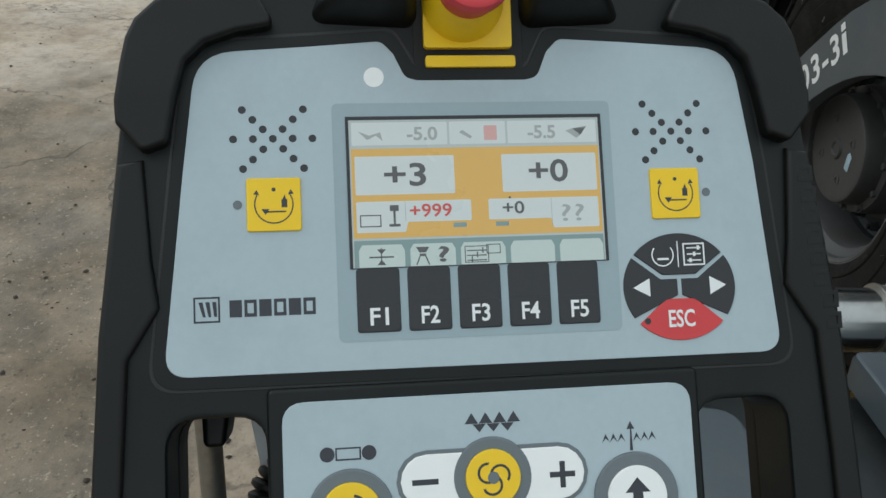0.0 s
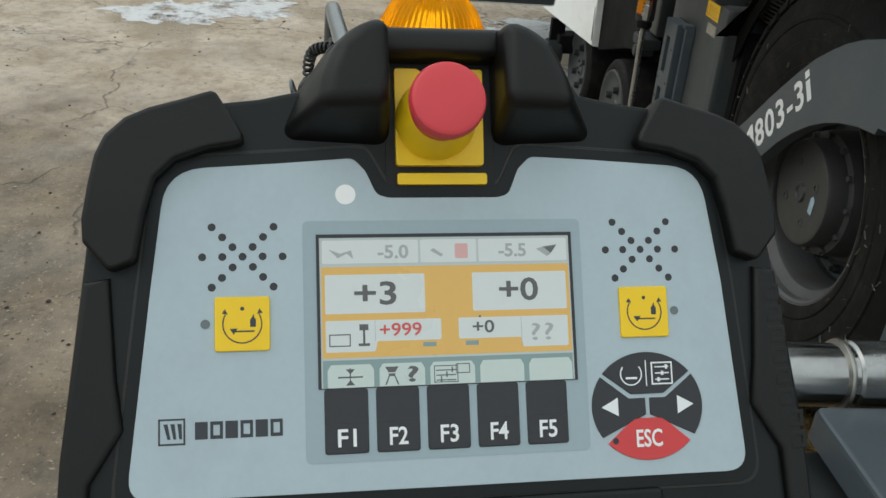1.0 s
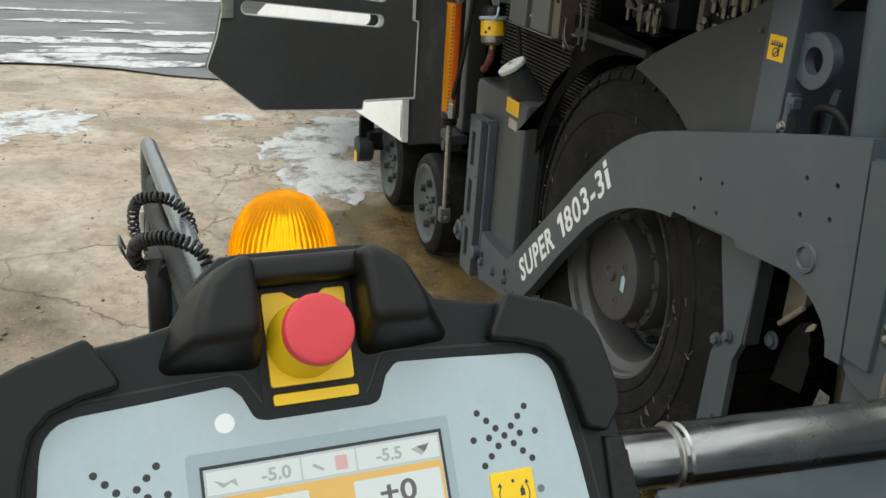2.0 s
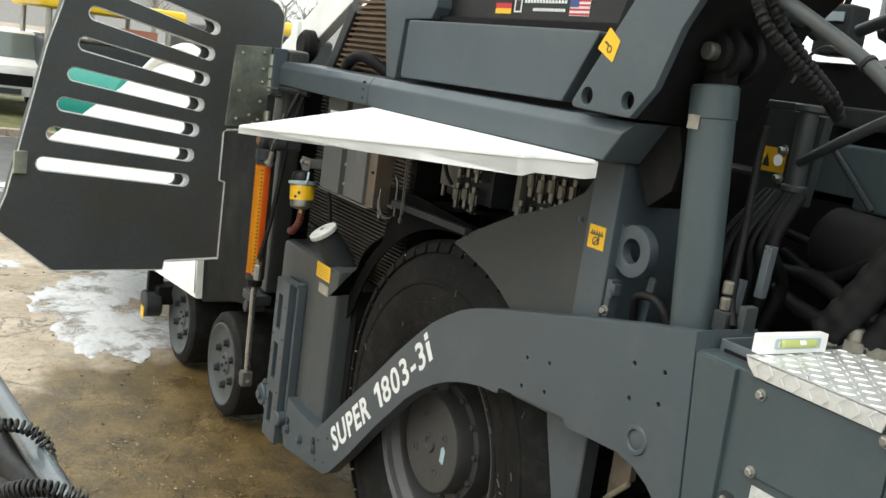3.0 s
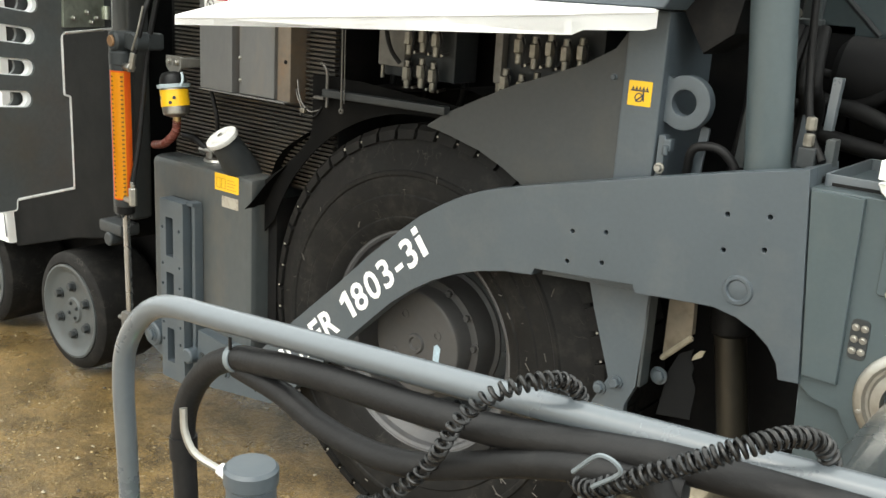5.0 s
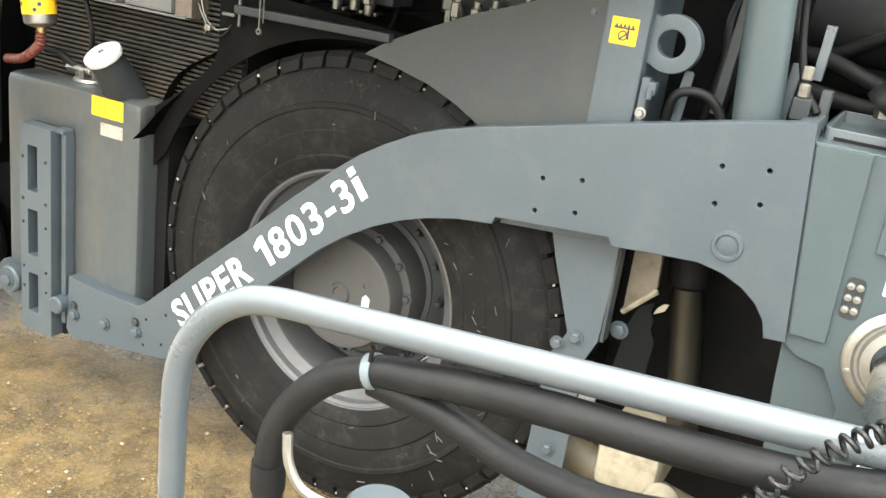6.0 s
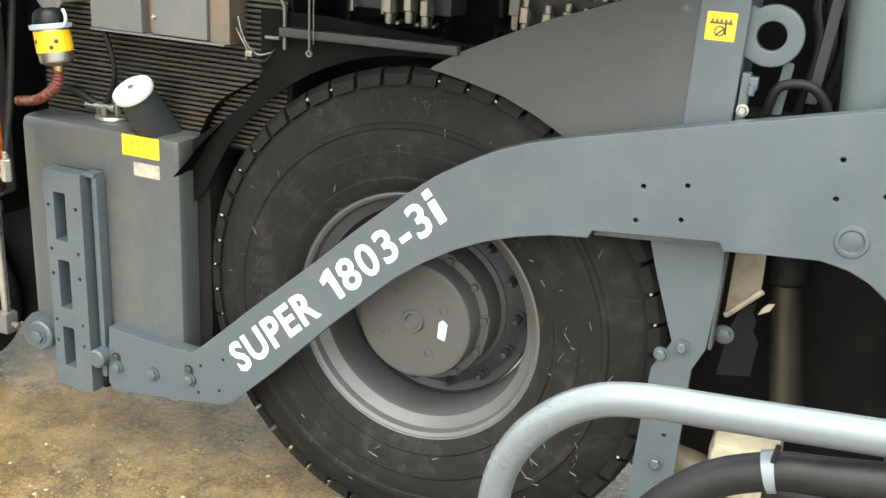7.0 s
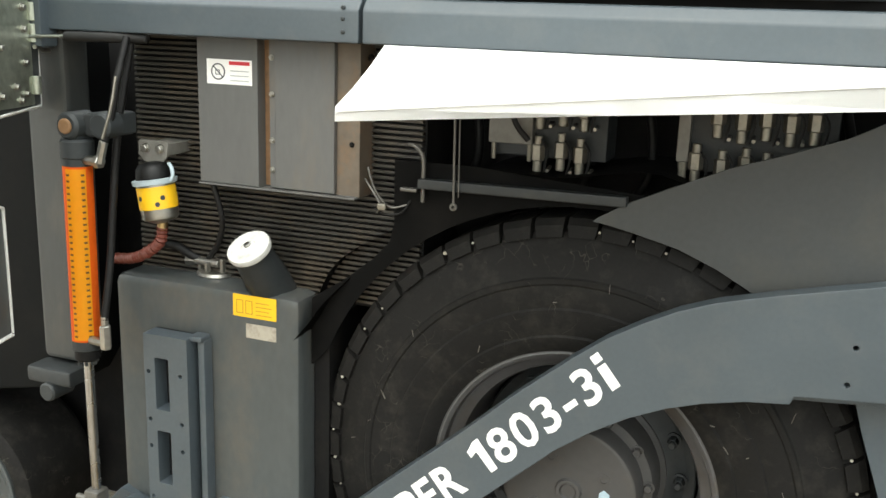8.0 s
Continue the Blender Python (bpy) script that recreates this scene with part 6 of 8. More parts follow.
def rear():
    top, bot = Vector((0.926, 0.122, 1.945)), Vector((0.984, 0.138, 1.35))
    up = (top - bot).normalized()
    lift = part("lift_cylinder", rod(bot, top, 0.052, 40, 0.006), GREEN_GREY, paver, "upright grey hydraulic lift cylinder")
    part("collar", rod(top - up * 0.07, top + up * 0.01, 0.0545, 40, 0.005), GREEN_GREY, lift)
    part("faded_label", box(0.912, 0.946, 0.0685, 0.0705, 1.853, 1.885, 0.0005), FADED, lift)
    g = rod((0.937, 0.085, 2.026), (0.937, 0.21, 2.026), 0.044, 36, 0.008)
    rod((0.937, 0.105, 2.026), (0.937, 0.125, 2.026), 0.060, 36, 0.005, g)
    rod((0.937, 0.16, 2.026), (0.937, 0.18, 2.026), 0.064, 36, 0.005, g)
    box(0.900, 0.965, 0.10, 0.15, 1.94, 2.03, 0.008, bm=g)
    part("lift_eye", g, BLACK, lift)
    part("lift_pin", rod((0.937, 0.06, 2.026), (0.937, 0.10, 2.026), 0.020, 24, 0.004), SHAFT_ROD, lift)
    part("cylinder_hose", sweep(smooth_path([(1.005, 0.22, 1.88), (1.0, 0.22, 1.8), (1.02, 0.20, 1.62), (1.055, 0.16, 1.50), (1.10, 0.13, 1.44)]), 0.009, 12), DARK_HOSE, lift)
    for z in (1.468, 1.505):
        part("coupling", rod((1.062, 0.135, z), (1.062, 0.135, z + 0.03), 0.0125, 8, 0.003), VALVE, lift)
    part("pale_strut", slab([(1.010, 1.40), (1.030, 1.40), (1.040, 1.53), (1.018, 1.53)], -0.02, 0.0, side(0.20), (), 0.002), RAILPAINT, lift)
    part("pale_strut", slab([(1.062, 1.50), (1.082, 1.50), (1.088, 1.62), (1.066, 1.62)], -0.02, 0.0, side(0.22), (), 0.002), RAILPAINT, lift)
    part("elbow_fitting", rod((1.045, 0.18, 1.428), (1.085, 0.18, 1.440), 0.013, 8, 0.002), GREASE, lift)
    part("valve_foot", box(1.045, 1.085, 0.12, 0.165, 1.42, 1.468, 0.005), GREY_DARK, lift)
    # rear frame, with black sheets put in for the deep shade behind it
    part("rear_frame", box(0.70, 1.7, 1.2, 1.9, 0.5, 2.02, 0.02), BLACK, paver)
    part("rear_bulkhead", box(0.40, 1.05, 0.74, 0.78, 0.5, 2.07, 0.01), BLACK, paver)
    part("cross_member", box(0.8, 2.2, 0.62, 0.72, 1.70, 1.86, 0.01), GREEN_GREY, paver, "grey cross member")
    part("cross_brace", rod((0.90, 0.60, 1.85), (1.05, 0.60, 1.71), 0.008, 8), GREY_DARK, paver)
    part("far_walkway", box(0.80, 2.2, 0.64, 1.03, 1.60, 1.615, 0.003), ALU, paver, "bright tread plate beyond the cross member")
    # added black backing: shade among the hoses, given as colour
    part("rear_shade_backing", box(0.72, 2.7, 1.04, 1.08, 1.3, 2.20, 0.005), BLACK, paver)
    part("cross_member", box(0.8, 2.2, 0.66, 0.76, 1.90, 1.955, 0.01), GREY_DARK, paver)
    bp = part("bracket_plate", slab([(0.73, 1.70), (0.91, 1.69), (0.93, 1.92), (0.75, 1.93)], -0.03, 0.0, side(0.518), (), 0.003), TUBE, paver)
    lab = part("warning_label", slab([(0.754, 1.762), (0.834, 1.762), (0.834, 1.826), (0.754, 1.826)], 0, 0.001, side(0.5174)), YELLOW, bp, "yellow warning label with black pictogram")
    part("pictogram", slab([(0.762, 1.775), (0.787, 1.775), (0.774, 1.81)], 0, 0.0006, side(0.516)), PRINT, lab)
    # pale dot uses the emissive display ink, so this print glows slightly
    part("pictogram", slab(circle(0.811, 1.795, 0.015, 16), 0, 0.0006, side(0.516)), LCD_PALE, lab)
    g = rod((0.915, 0.468, 1.70), (0.915, 0.468, 1.93), 0.024, 24, 0.006)
    rod((0.915, 0.468, 1.925), (0.915, 0.468, 1.945), 0.036, 24, 0.004, g)
    rod((0.915, 0.468, 1.725), (0.915, 0.468, 1.745), 0.032, 24, 0.004, g)
    box(0.76, 0.92, 0.45, 0.49, 1.925, 1.945, 0.004, bm=g)
    part("pivot_post", g, TUBE, paver)
    for z in (1.755, 1.825):
        part("post_bolt", bolt_head((0.885, 0.445, z), (-0.2, -1, 0), 0.01, 0.018), STEEL, paver)
    # guard tubes
    part("guard_tube", sweep(smooth_path([(0.82, 0.55, 2.12), (0.98, 0.28, 2.125), (1.08, 0.10, 2.125), (1.186, 0.0, 2.119), (1.28, -0.02, 2.08), (1.398, -0.02, 2.017), (1.573, -0.02, 1.902), (1.64, 0.0, 1.885), (1.9, 0.05, 1.90)], 10), 0.0138, 18), TUBE, paver, "bent grey guard tube")
    part("guard_tube", sweep(smooth_path([(0.92, 0.46, 1.80), (1.20, 0.32, 1.912), (1.41, 0.32, 2.02), (1.7, 0.4, 2.17)], 8), 0.0125, 16), TUBE, paver, "bent grey guard tube")
    part("guard_tube", sweep(smooth_path([(0.905, 0.60, 2.14), (1.05, 0.60, 2.20), (1.216, 0.60, 2.28), (1.5, 0.6, 2.45)], 8), 0.016, 16), TUBE, paver, "bent grey guard tube")
    g = lathe([(0.0146, -0.004), (0.0172, -0.004), (0.0172, 0.004), (0.0146, 0.004)], axis_matrix((1.40, -0.02, 2.016), (1.50, -0.02, 1.95)), 18, closed=True)
    part("cable_tie", g, HOSE, paver)
    # hoses behind
    rnd = random.Random(5)
    for k in range(4, 11):
        x = 0.90 + 0.06 * k
        y = 0.50 + rnd.uniform(-0.04, 0.12)
        part("hydraulic_hose", sweep(smooth_path([(x - 0.06, y + 0.1, 2.1 - 0.02 * k), (x + rnd.uniform(-0.05, 0.1), y, 1.92), (x + rnd.uniform(-0.05, 0.15), y - 0.05, 1.74), (x + 0.08 + rnd.uniform(-0.05, 0.1), y + 0.02, 1.55), (x + 0.12, y, 1.40)], 6), rnd.choice((0.010, 0.013, 0.018)), 12), DARK_HOSE, paver)
    for k in range(4):
        z = 1.47 + 0.05 * k
        part("hydraulic_hose", sweep(smooth_path([(0.9, 0.5, z), (1.05, 0.44 + 0.02 * k, z + rnd.uniform(-0.05, 0.05)), (1.25, 0.44, z + rnd.uniform(-0.06, 0.06)), (1.5, 0.5, z)], 6), rnd.choice((0.012, 0.016, 0.022)), 12), DARK_HOSE, paver)
    part("pump_body", rod((0.98, 0.55, 1.62), (1.4, 0.55, 1.60), 0.09, 28, 0.02), BLACK, paver)
    part("pump_body", rod((1.02, 0.62, 1.50), (1.5, 0.6, 1.52), 0.07, 28, 0.02), BLACK, paver)
    for k in range(2):
        part("spiral_wrapped_hose", sweep(smooth_path([(1.06 + 0.02 * k, -0.03 + 0.03 * k, 2.33), (1.09 + 0.015 * k, -0.03 + 0.03 * k, 2.22), (1.128 + 0.012 * k, -0.03 + 0.035 * k, 2.135), (1.165 + 0.01 * k, -0.02 + 0.04 * k, 2.072), (1.195, 0.03 + 0.04 * k, 2.02), (1.215, 0.11 + 0.03 * k, 1.965), (1.20, 0.20, 1.92)], 14), 0.0125, 12, wave=0.002, wave_len=0.014), DARK_HOSE, paver)
    part("sleeved_hose", sweep(smooth_path([(1.21, 0.30, 1.46), (1.26, 0.30, 1.53), (1.33, 0.31, 1.66), (1.41, 0.34, 1.84), (1.50, 0.40, 1.98)], 10), 0.040, 18, wave=0.002, wave_len=0.05), DARK_HOSE, paver, "thick black sleeved hose")
    part("sleeved_hose", sweep(smooth_path([(1.30, 0.34, 1.46), (1.36, 0.34, 1.55), (1.43, 0.35, 1.66), (1.53, 0.38, 1.80), (1.65, 0.44, 1.92)], 10), 0.036, 18, wave=0.002, wave_len=0.05), DARK_HOSE, paver, "thick black sleeved hose")
    part("brass_collar", sweep(smooth_path([(1.375, 0.33, 1.76), (1.382, 0.333, 1.775)], 4), 0.043, 18), RUST, paver)
    part("brass_connector", rod((1.30, 0.30, 1.80), (1.325, 0.295, 1.815), 0.012, 12, 0.004), BRASS, paver)
    # added black panel that closes bright gaps as shade would
    part("rear_shade_panel", box(0.78, 2.7, 1.10, 1.14, 1.3, 2.03, 0.01), BLACK, paver)
    # seat wrapped in film, control rail
    seat = part("driver_seat", box(0.66, 1.5, 1.0, 1.5, 2.03, 2.12, 0.04), FILM, paver, "black seat wrapped in clear plastic film")
    t = box(0.66, 1.5, 0.98, 1.14, 2.14, 2.6, 0.05)
    bmesh.ops.subdivide_edges(t, edges=t.edges[:], cuts=4, use_grid_fill=True)
    for v in t.verts:
        v.co += Vector((noise.noise(v.co * 11), noise.noise(v.co * 11 + Vector((3, 1, 2))), noise.noise(v.co * 11 + Vector((7, 5, 1))))) * 0.028
    part("seat_back", t, FILM, seat)
    for k in range(7):
        part("bellow_fold", box(0.72, 1.7, 0.92, 1.02, 1.83 + 0.03 * k, 1.85 + 0.03 * k, 0.008), BLACK, paver)
    part("white_post", rod((0.722, 0.9, 1.965), (0.716, 0.9, 2.085), 0.024, 20, 0.008), WHITE, paver, "white reservoir post")
    part("white_post_foot", box(0.672, 0.765, 0.88, 0.96, 1.955, 1.975, 0.006), WHITE, paver)
    part("control_bracket", box(0.690, 0.800, 0.70, 0.78, 2.086, 2.222, 0.01), GREY_DARK, paver)
    part("control_plate", box(0.71, 0.78, 0.694, 0.699, 2.175, 2.20, 0.001), FOIL, paver)
    for k in range(3):
        part("lever", rod((0.715 + 0.024 * k, 0.72, 2.215), (0.716 + 0.026 * k, 0.72, 2.25), 0.009, 10, 0.003), RED_KEY if k == 1 else BLACK, paver)
    part("thin_cable", sweep(smooth_path([(0.90, 0.40, 1.99), (0.93, 0.40, 2.05), (0.98, 0.40, 2.08), (1.03, 0.42, 2.06)]), 0.004, 8), SHAFT_ROD, paver)
    # under the arm: mounting leg behind the wheel, shaft and worn housing
    leg = slab(round_outline([(0.575, 1.06), (0.755, 1.07), (0.745, 0.80), (0.72, 0.74), (0.72, 0.30), (0.61, 0.30), (0.625, 0.72), (0.665, 0.80), (0.60, 0.98)], 0.01), -0.02, 0.0, side(0.08), [capsule(0.675, 0.687, 0.55, 0.004)], 0.003)
    lg = part("mounting_leg", leg, GREY, paver, "grey mounting leg behind the wheel")
    for x, z in ((0.69, 0.795), (0.645, 0.765), (0.672, 0.47), (0.69, 0.40)):
        part("leg_bolt", bolt_head((x, 0.079, z), (0, -1, 0), 0.014, 0.016), GREY, lg)
    part("leg_web", box(0.748, 0.758, 0.08, 0.125, 0.8, 1.07, 0.003), TUBE, lg)
    part("worn_gusset", slab([(0.768, 1.07), (0.835, 1.065), (0.84, 0.945), (0.80, 0.905), (0.768, 0.865)], -0.02, 0.0, side(0.17)), material("chipped_brown_paint", (0.2, 0.165, 0.12), 0.6, vary=0.3, grain=30, bump=0.2, dirt=(0.08, 0.055, 0.035), dirt_amount=0.9, dirt_scale=8), lg, "chipped brown gusset")
    part("gusset_edge", rod((0.768, 0.165, 0.862), (0.845, 0.165, 0.942), 0.008, 8, 0.003), GREASE, lg)
    part("gusset_bolt", bolt_head((0.775, 0.15, 0.82), (0, -1, 0), 0.018, 0.016), GREY, lg)
    part("auger_shaft", rod((0.962, 0.30, 0.52), (0.888, 0.30, 0.945), 0.042, 28, 0.01), SHAFT_STEEL, paver, "dull greasy steel shaft under the arm")
    part("shaft_head", rod((0.892, 0.30, 0.93), (0.86, 0.30, 1.2), 0.055, 24, 0.01), BLACK, paver)
    flap = slab([(0.785, 0.83), (0.80, 0.875), (0.835, 0.895), (0.83, 0.865), (0.842, 0.845), (0.838, 0.82), (0.855, 0.79), (0.85, 0.70), (0.77, 0.70)], -0.004, 0.0, side(0.19), (), 0.001)
    for v in flap.verts:
        v.co.y += 0.02 * math.sin(38 * v.co.x + 9 * v.co.z)
    part("torn_flap", flap, TORN, paver, "torn black plastic flap")
    sliver = slab([(0.842, 0.872), (0.868, 0.888), (0.876, 0.908), (0.862, 0.905), (0.848, 0.89)], -0.004, 0.0, side(0.185), (), 0.001)
    part("torn_edge", sliver, GREASE, paver)
    part("auger_tube", rod((0.5, 0.25, 0.42), (1.25, 0.12, 0.37), 0.05, 20, 0.01), SHAFT, paver)
    g = rod((0.98, -0.02, 0.44), (0.98, 0.1, 0.44), 0.045, 24, 0.008)
    rod((0.98, -0.03, 0.44), (0.98, -0.02, 0.44), 0.025, 20, 0.003, g)
    part("gear_cover", g, GREASE, paver)
    part("gear_housing", box(0.79, 0.96, 0.10, 0.35, 0.40, 0.555, 0.03), GREASE, paver, "dirty cream gear housing")
    # upright black block in place of the shade under the arm
    part("under_arm_shade_block", box(0.67, 1.25, 0.47, 0.62, 0.14, 1.3, 0.01), BLACK, paver)
    # darkness between column and lift cylinder: hoses and brackets
    for k in range(6):
        part("hydraulic_hose", sweep(smooth_path([(0.84 + 0.02 * k, 0.26 + 0.03 * k, 1.34), (0.86 + 0.025 * k, 0.26 + 0.03 * k, 1.5), (0.84 + 0.03 * k, 0.34, 1.60), (0.86 + 0.02 * k, 0.44, 1.72)], 8), 0.010 + 0.003 * (k % 3), 12), DARK_HOSE, paver)
    part("steel_strip", slab([(0.855, 1.38), (0.88, 1.38), (0.905, 1.72), (0.88, 1.72)], -0.01, 0.0, side(0.24), (), 0.002), TUBE, paver)
    part("hose_loop", sweep(smooth_path([(0.78, 0.14, 1.36), (0.80, 0.12, 1.425), (0.86, 0.12, 1.435), (0.90, 0.13, 1.40), (0.91, 0.14, 1.35)]), 0.011, 12), HOSE, paver)


rear()


# ---- screed behind the tow arm ----
screed = thing("paver_screed", (1.6, 0.6, 0.3), "grey extending screed with tread-plate walkway, raised for transport", "screed")


def tread_plate(x0, x1, y0, y1, z):
    """Aluminium walkway with raised bars in alternating directions, and a folded front edge."""
    tp = part("tread_plate", box(x0, x1, y0, y1, z - 0.006, z, 0.002), ALU, screed, "bright aluminium tread-plate walkway")
    part("folded_edge", slab([(x0, 0), (x1, 0), (x1 - 0.010, -0.038), (x0 + 0.028, -0.036), (x0 + 0.008, -0.018)], -0.004, 0.0, side(y0) @ Matrix.Translation((0, z, 0)), (), 0.001), ALU, tp)
    t = nbm()
    pitch = 0.03
    for i in range(int((x1 - x0) / pitch)):
        for j in range(int((y1 - y0) / pitch)):
            cx, cy = x0 + pitch * (i + 0.5), y0 + pitch * (j + 0.5)
            a = radians(45 if (i + j) % 2 else -45)
            c, s = math.cos(a), math.sin(a)
            base = [t.verts.new((cx + c * u - s * v, cy + s * u + c * v, z)) for u, v in ((-0.013, 0), (0, -0.004), (0.013, 0), (0, 0.004))]
            top = [t.verts.new((cx + c * u - s * v, cy + s * u + c * v, z + 0.0022)) for u, v in ((-0.009, 0), (0, -0.0022), (0.009, 0), (0, 0.0022))]
            t.faces.new(top)
            for q in range(4):
                t.faces.new((base[q], base[(q + 1) % 4], top[(q + 1) % 4], top[q]))
    tagged(part("tread_relief", t, ALU, tp), kind="stuff")
    for i in range(9):
        for j in range(2):
            cx, cz = x0 + 0.035 + 0.032 * i, z - 0.010 - 0.016 * j
            a = radians(50 if (i + j) % 2 else -50)
            g = box(-0.010, 0.010, -0.002, 0.0, -0.002, 0.002, 0.0008, Matrix.Translation((cx, y0 - 0.004, cz)) @ Matrix.Rotation(a, 4, "Y"))
            part("edge_bar", g, ALU, tp)


def build_screed():
    out = [(1.150, 0.975), (1.195, 0.94), (1.255, 0.93), (1.30, 0.85), (1.32, 0.5), (2.6, 0.5), (2.6, 1.402), (1.108, 1.402)]
    b = part("side_box", slab(round_outline(out, 0.008, 3), -0.9, 0.0, side(0.012), (), 0.004), GREEN_GREY, screed, "grey sheet-metal side box of the screed")
    part("lower_panel", slab([(1.158, 0.98), (1.166, 0.84), (1.20, 0.5), (1.7, 0.5), (1.7, 0.98)], -0.3, 0.0, side(0.03), (), 0.004), GREEN_GREY, b)
    part("left_strip", slab([(1.170, 0.99), (1.245, 0.99), (1.236, 1.398), (1.126, 1.398)], 0.0, 0.012, side(0.012), (), 0.004), GREEN_GREY, b)
    cover = slab(round_outline([(1.288, 1.205), (1.588, 1.205), (1.588, 1.395), (1.288, 1.395)], 0.006), 0.001, 0.006, side(0.012), (), 0.002)
    c = part("bolted_cover", cover, GREEN_GREY, b)
    for x, z in ((1.306, 1.369), (1.575, 1.386), (1.318, 1.212), (1.575, 1.225)):
        part("cover_bolt", bolt_head((x, 0.006, z), (0, -1, 0), 0.009, 0.012), STEEL, c)
    e = slab(round_outline([(1.595, 1.15), (2.0, 1.15), (2.0, 1.455), (1.595, 1.445)], 0.006), 0.001, 0.008, side(0.012), [circle(1.638, 1.398, 0.021, 20)], 0.002)
    ep = part("end_cover", e, GREEN_GREY, b)
    part("hole_dark", rod((1.638, 0.012, 1.398), (1.638, 0.011, 1.398), 0.021, 18), BLACK, ep)
    w = part("lifting_label", slab([(1.604, 1.295), (1.66, 1.295), (1.66, 1.355), (1.604, 1.355)], 0, 0.001, side(0.0034)), YELLOW, ep, "yellow label with a black lifting-hook sign")
    g = slab(circle(1.632, 1.340, 0.010, 16), 0, 0.0006, side(0.0022), [circle(1.632, 1.340, 0.007, 16)])
    slab([(1.630, 1.318), (1.634, 1.318), (1.634, 1.331), (1.630, 1.331)], 0, 0.0006, side(0.0022), bm=g)
    slab(circle(1.632, 1.312, 0.010, 16)[4:14] + circle(1.632, 1.312, 0.007, 16)[4:14][::-1], 0, 0.0006, side(0.0022), bm=g)
    part("hook_sign", g, PRINT, w)
    part("white_plate", slab(round_outline([(1.322, 1.122), (1.47, 1.122), (1.47, 1.185), (1.322, 1.185)], 0.003), 0, 0.001, side(0.0116)), CAP, b, "scuffed white plate")
    bp = part("bolt_plate", slab(round_outline([(1.252, 1.055), (1.29, 1.055), (1.29, 1.145), (1.252, 1.145)], 0.014), 0, 0.003, side(0.012), (), 0.001), GREY_DARK, b)
    for i in range(2):
        for j in range(3):
            part("small_bolt", bolt_head((1.262 + 0.018 * i, 0.009, 1.074 + 0.026 * j), (0, -1, 0), 0.006, 0.006), STEEL, bp)
    fm = Matrix(((1, 0, 0, 1.40), (0, 0, -1, 0.012), (0, 1, 0, 0.985), (0, 0, 0, 1)))
    fl = part("tube_flange", lathe([(0.06, 0.0), (0.118, 0.0), (0.12, 0.004), (0.112, 0.012), (0.1, 0.014), (0.094, 0.006), (0.088, 0.006), (0.082, 0.016), (0.062, 0.02), (0.058, 0.0)], fm, 48, closed=True), STEEL, b, "round steel flange round the extension tube")
    for k in range(4):
        a = radians(20 + 90 * k)
        part("flange_screw", bolt_head(fm @ Vector((0.107 * math.cos(a), 0.107 * math.sin(a), 0.01)), (0, -1, 0), 0.006, 0.006), STEEL, fl)
    part("extension_tube", rod((1.40, 0.02, 0.965), (1.40, -0.52, 0.965), 0.056, 48, 0.004), CHROME, screed, "shiny chromed extension tube")
    part("tube_sleeve", rod((1.40, -0.5, 0.965), (1.40, -1.0, 0.965), 0.051, 48, 0.004), CHROME, screed)
    part("tube_ring", lathe([(0.05, -0.0035), (0.0575, -0.0035), (0.0585, 0.0), (0.0575, 0.0035), (0.05, 0.0035)], Matrix(((1, 0, 0, 1.40), (0, 0, -1, -0.535), (0, 1, 0, 0.965), (0, 0, 0, 1))), 40, closed=True), STEEL, screed)
    part("extension_cover", slab(round_outline([(1.465, -0.60), (1.465, -0.015), (2.3, -0.015), (2.3, -0.60)], 0.02), 0.90, 0.953, None, (), 0.01), GREY, screed, "flat grey cover of the extension")
    part("extension_end", slab(round_outline([(1.535, -1.15), (1.535, -0.79), (2.3, -0.83), (2.3, -1.15)], 0.05), 0.84, 0.90, None, (), 0.008), GREY, screed)
    part("extension_body", box(1.45, 2.3, -1.3, -0.02, 0.35, 0.86, 0.02), GREY_DARK, screed)
    part("extension_foot", box(1.47, 2.28, -1.28, 0.5, 0.0, 0.40, 0.02), BLACK, screed)
    # recess behind the step
    part("rear_recess", box(1.26, 2.6, 0.92, 1.9, 0.5, 1.40, 0.01), BLACK, screed)
    tread_plate(1.255, 1.575, 0.0, 0.9, 1.436)
    # lighter paint than the box: sky light on the top edges, as colour
    tray = slab(round_outline([(1.13, 0.06), (1.268, 0.06), (1.268, 0.40), (1.13, 0.40)], 0.012), 1.402, 1.428, None, [round_outline([(1.138, 0.068), (1.26, 0.068), (1.26, 0.392), (1.138, 0.392)], 0.008)], 0.002)
    part("fitting_tray", tray, RAILPAINT, screed, "open tray, sky light on its top edges put into a lighter grey")
    part("tray_slot", box(1.15, 1.26, 0.0565, 0.0595, 1.404, 1.411, 0.0), BLACK, screed)
    part("black_cap", rod((1.19, 0.62, 1.402), (1.19, 0.62, 1.53), 0.042, 28, 0.02), CASE, screed, "black domed cap")
    part("light_block", box(1.097, 1.119, 0.14, 0.18, 1.398, 1.49, 0.004), TUBE, screed)
    # hose ends standing on the walkway
    for k, (x, y) in enumerate(((1.225, 0.29), (1.275, 0.31), (1.32, 0.33), (1.365, 0.35))):
        g = rod((x, y, 1.436), (x, y, 1.462), 0.024, 6, 0.003)
        rod((x, y, 1.46), (x, y, 1.49), 0.019, 12, 0.003, g)
        part("hose_fitting", g, VALVE, screed)
    g = rod((1.43, 0.40, 1.436), (1.43, 0.40, 1.54), 0.035, 24, 0.004)
    part("grey_cap", g, CASE_FRAME, screed)


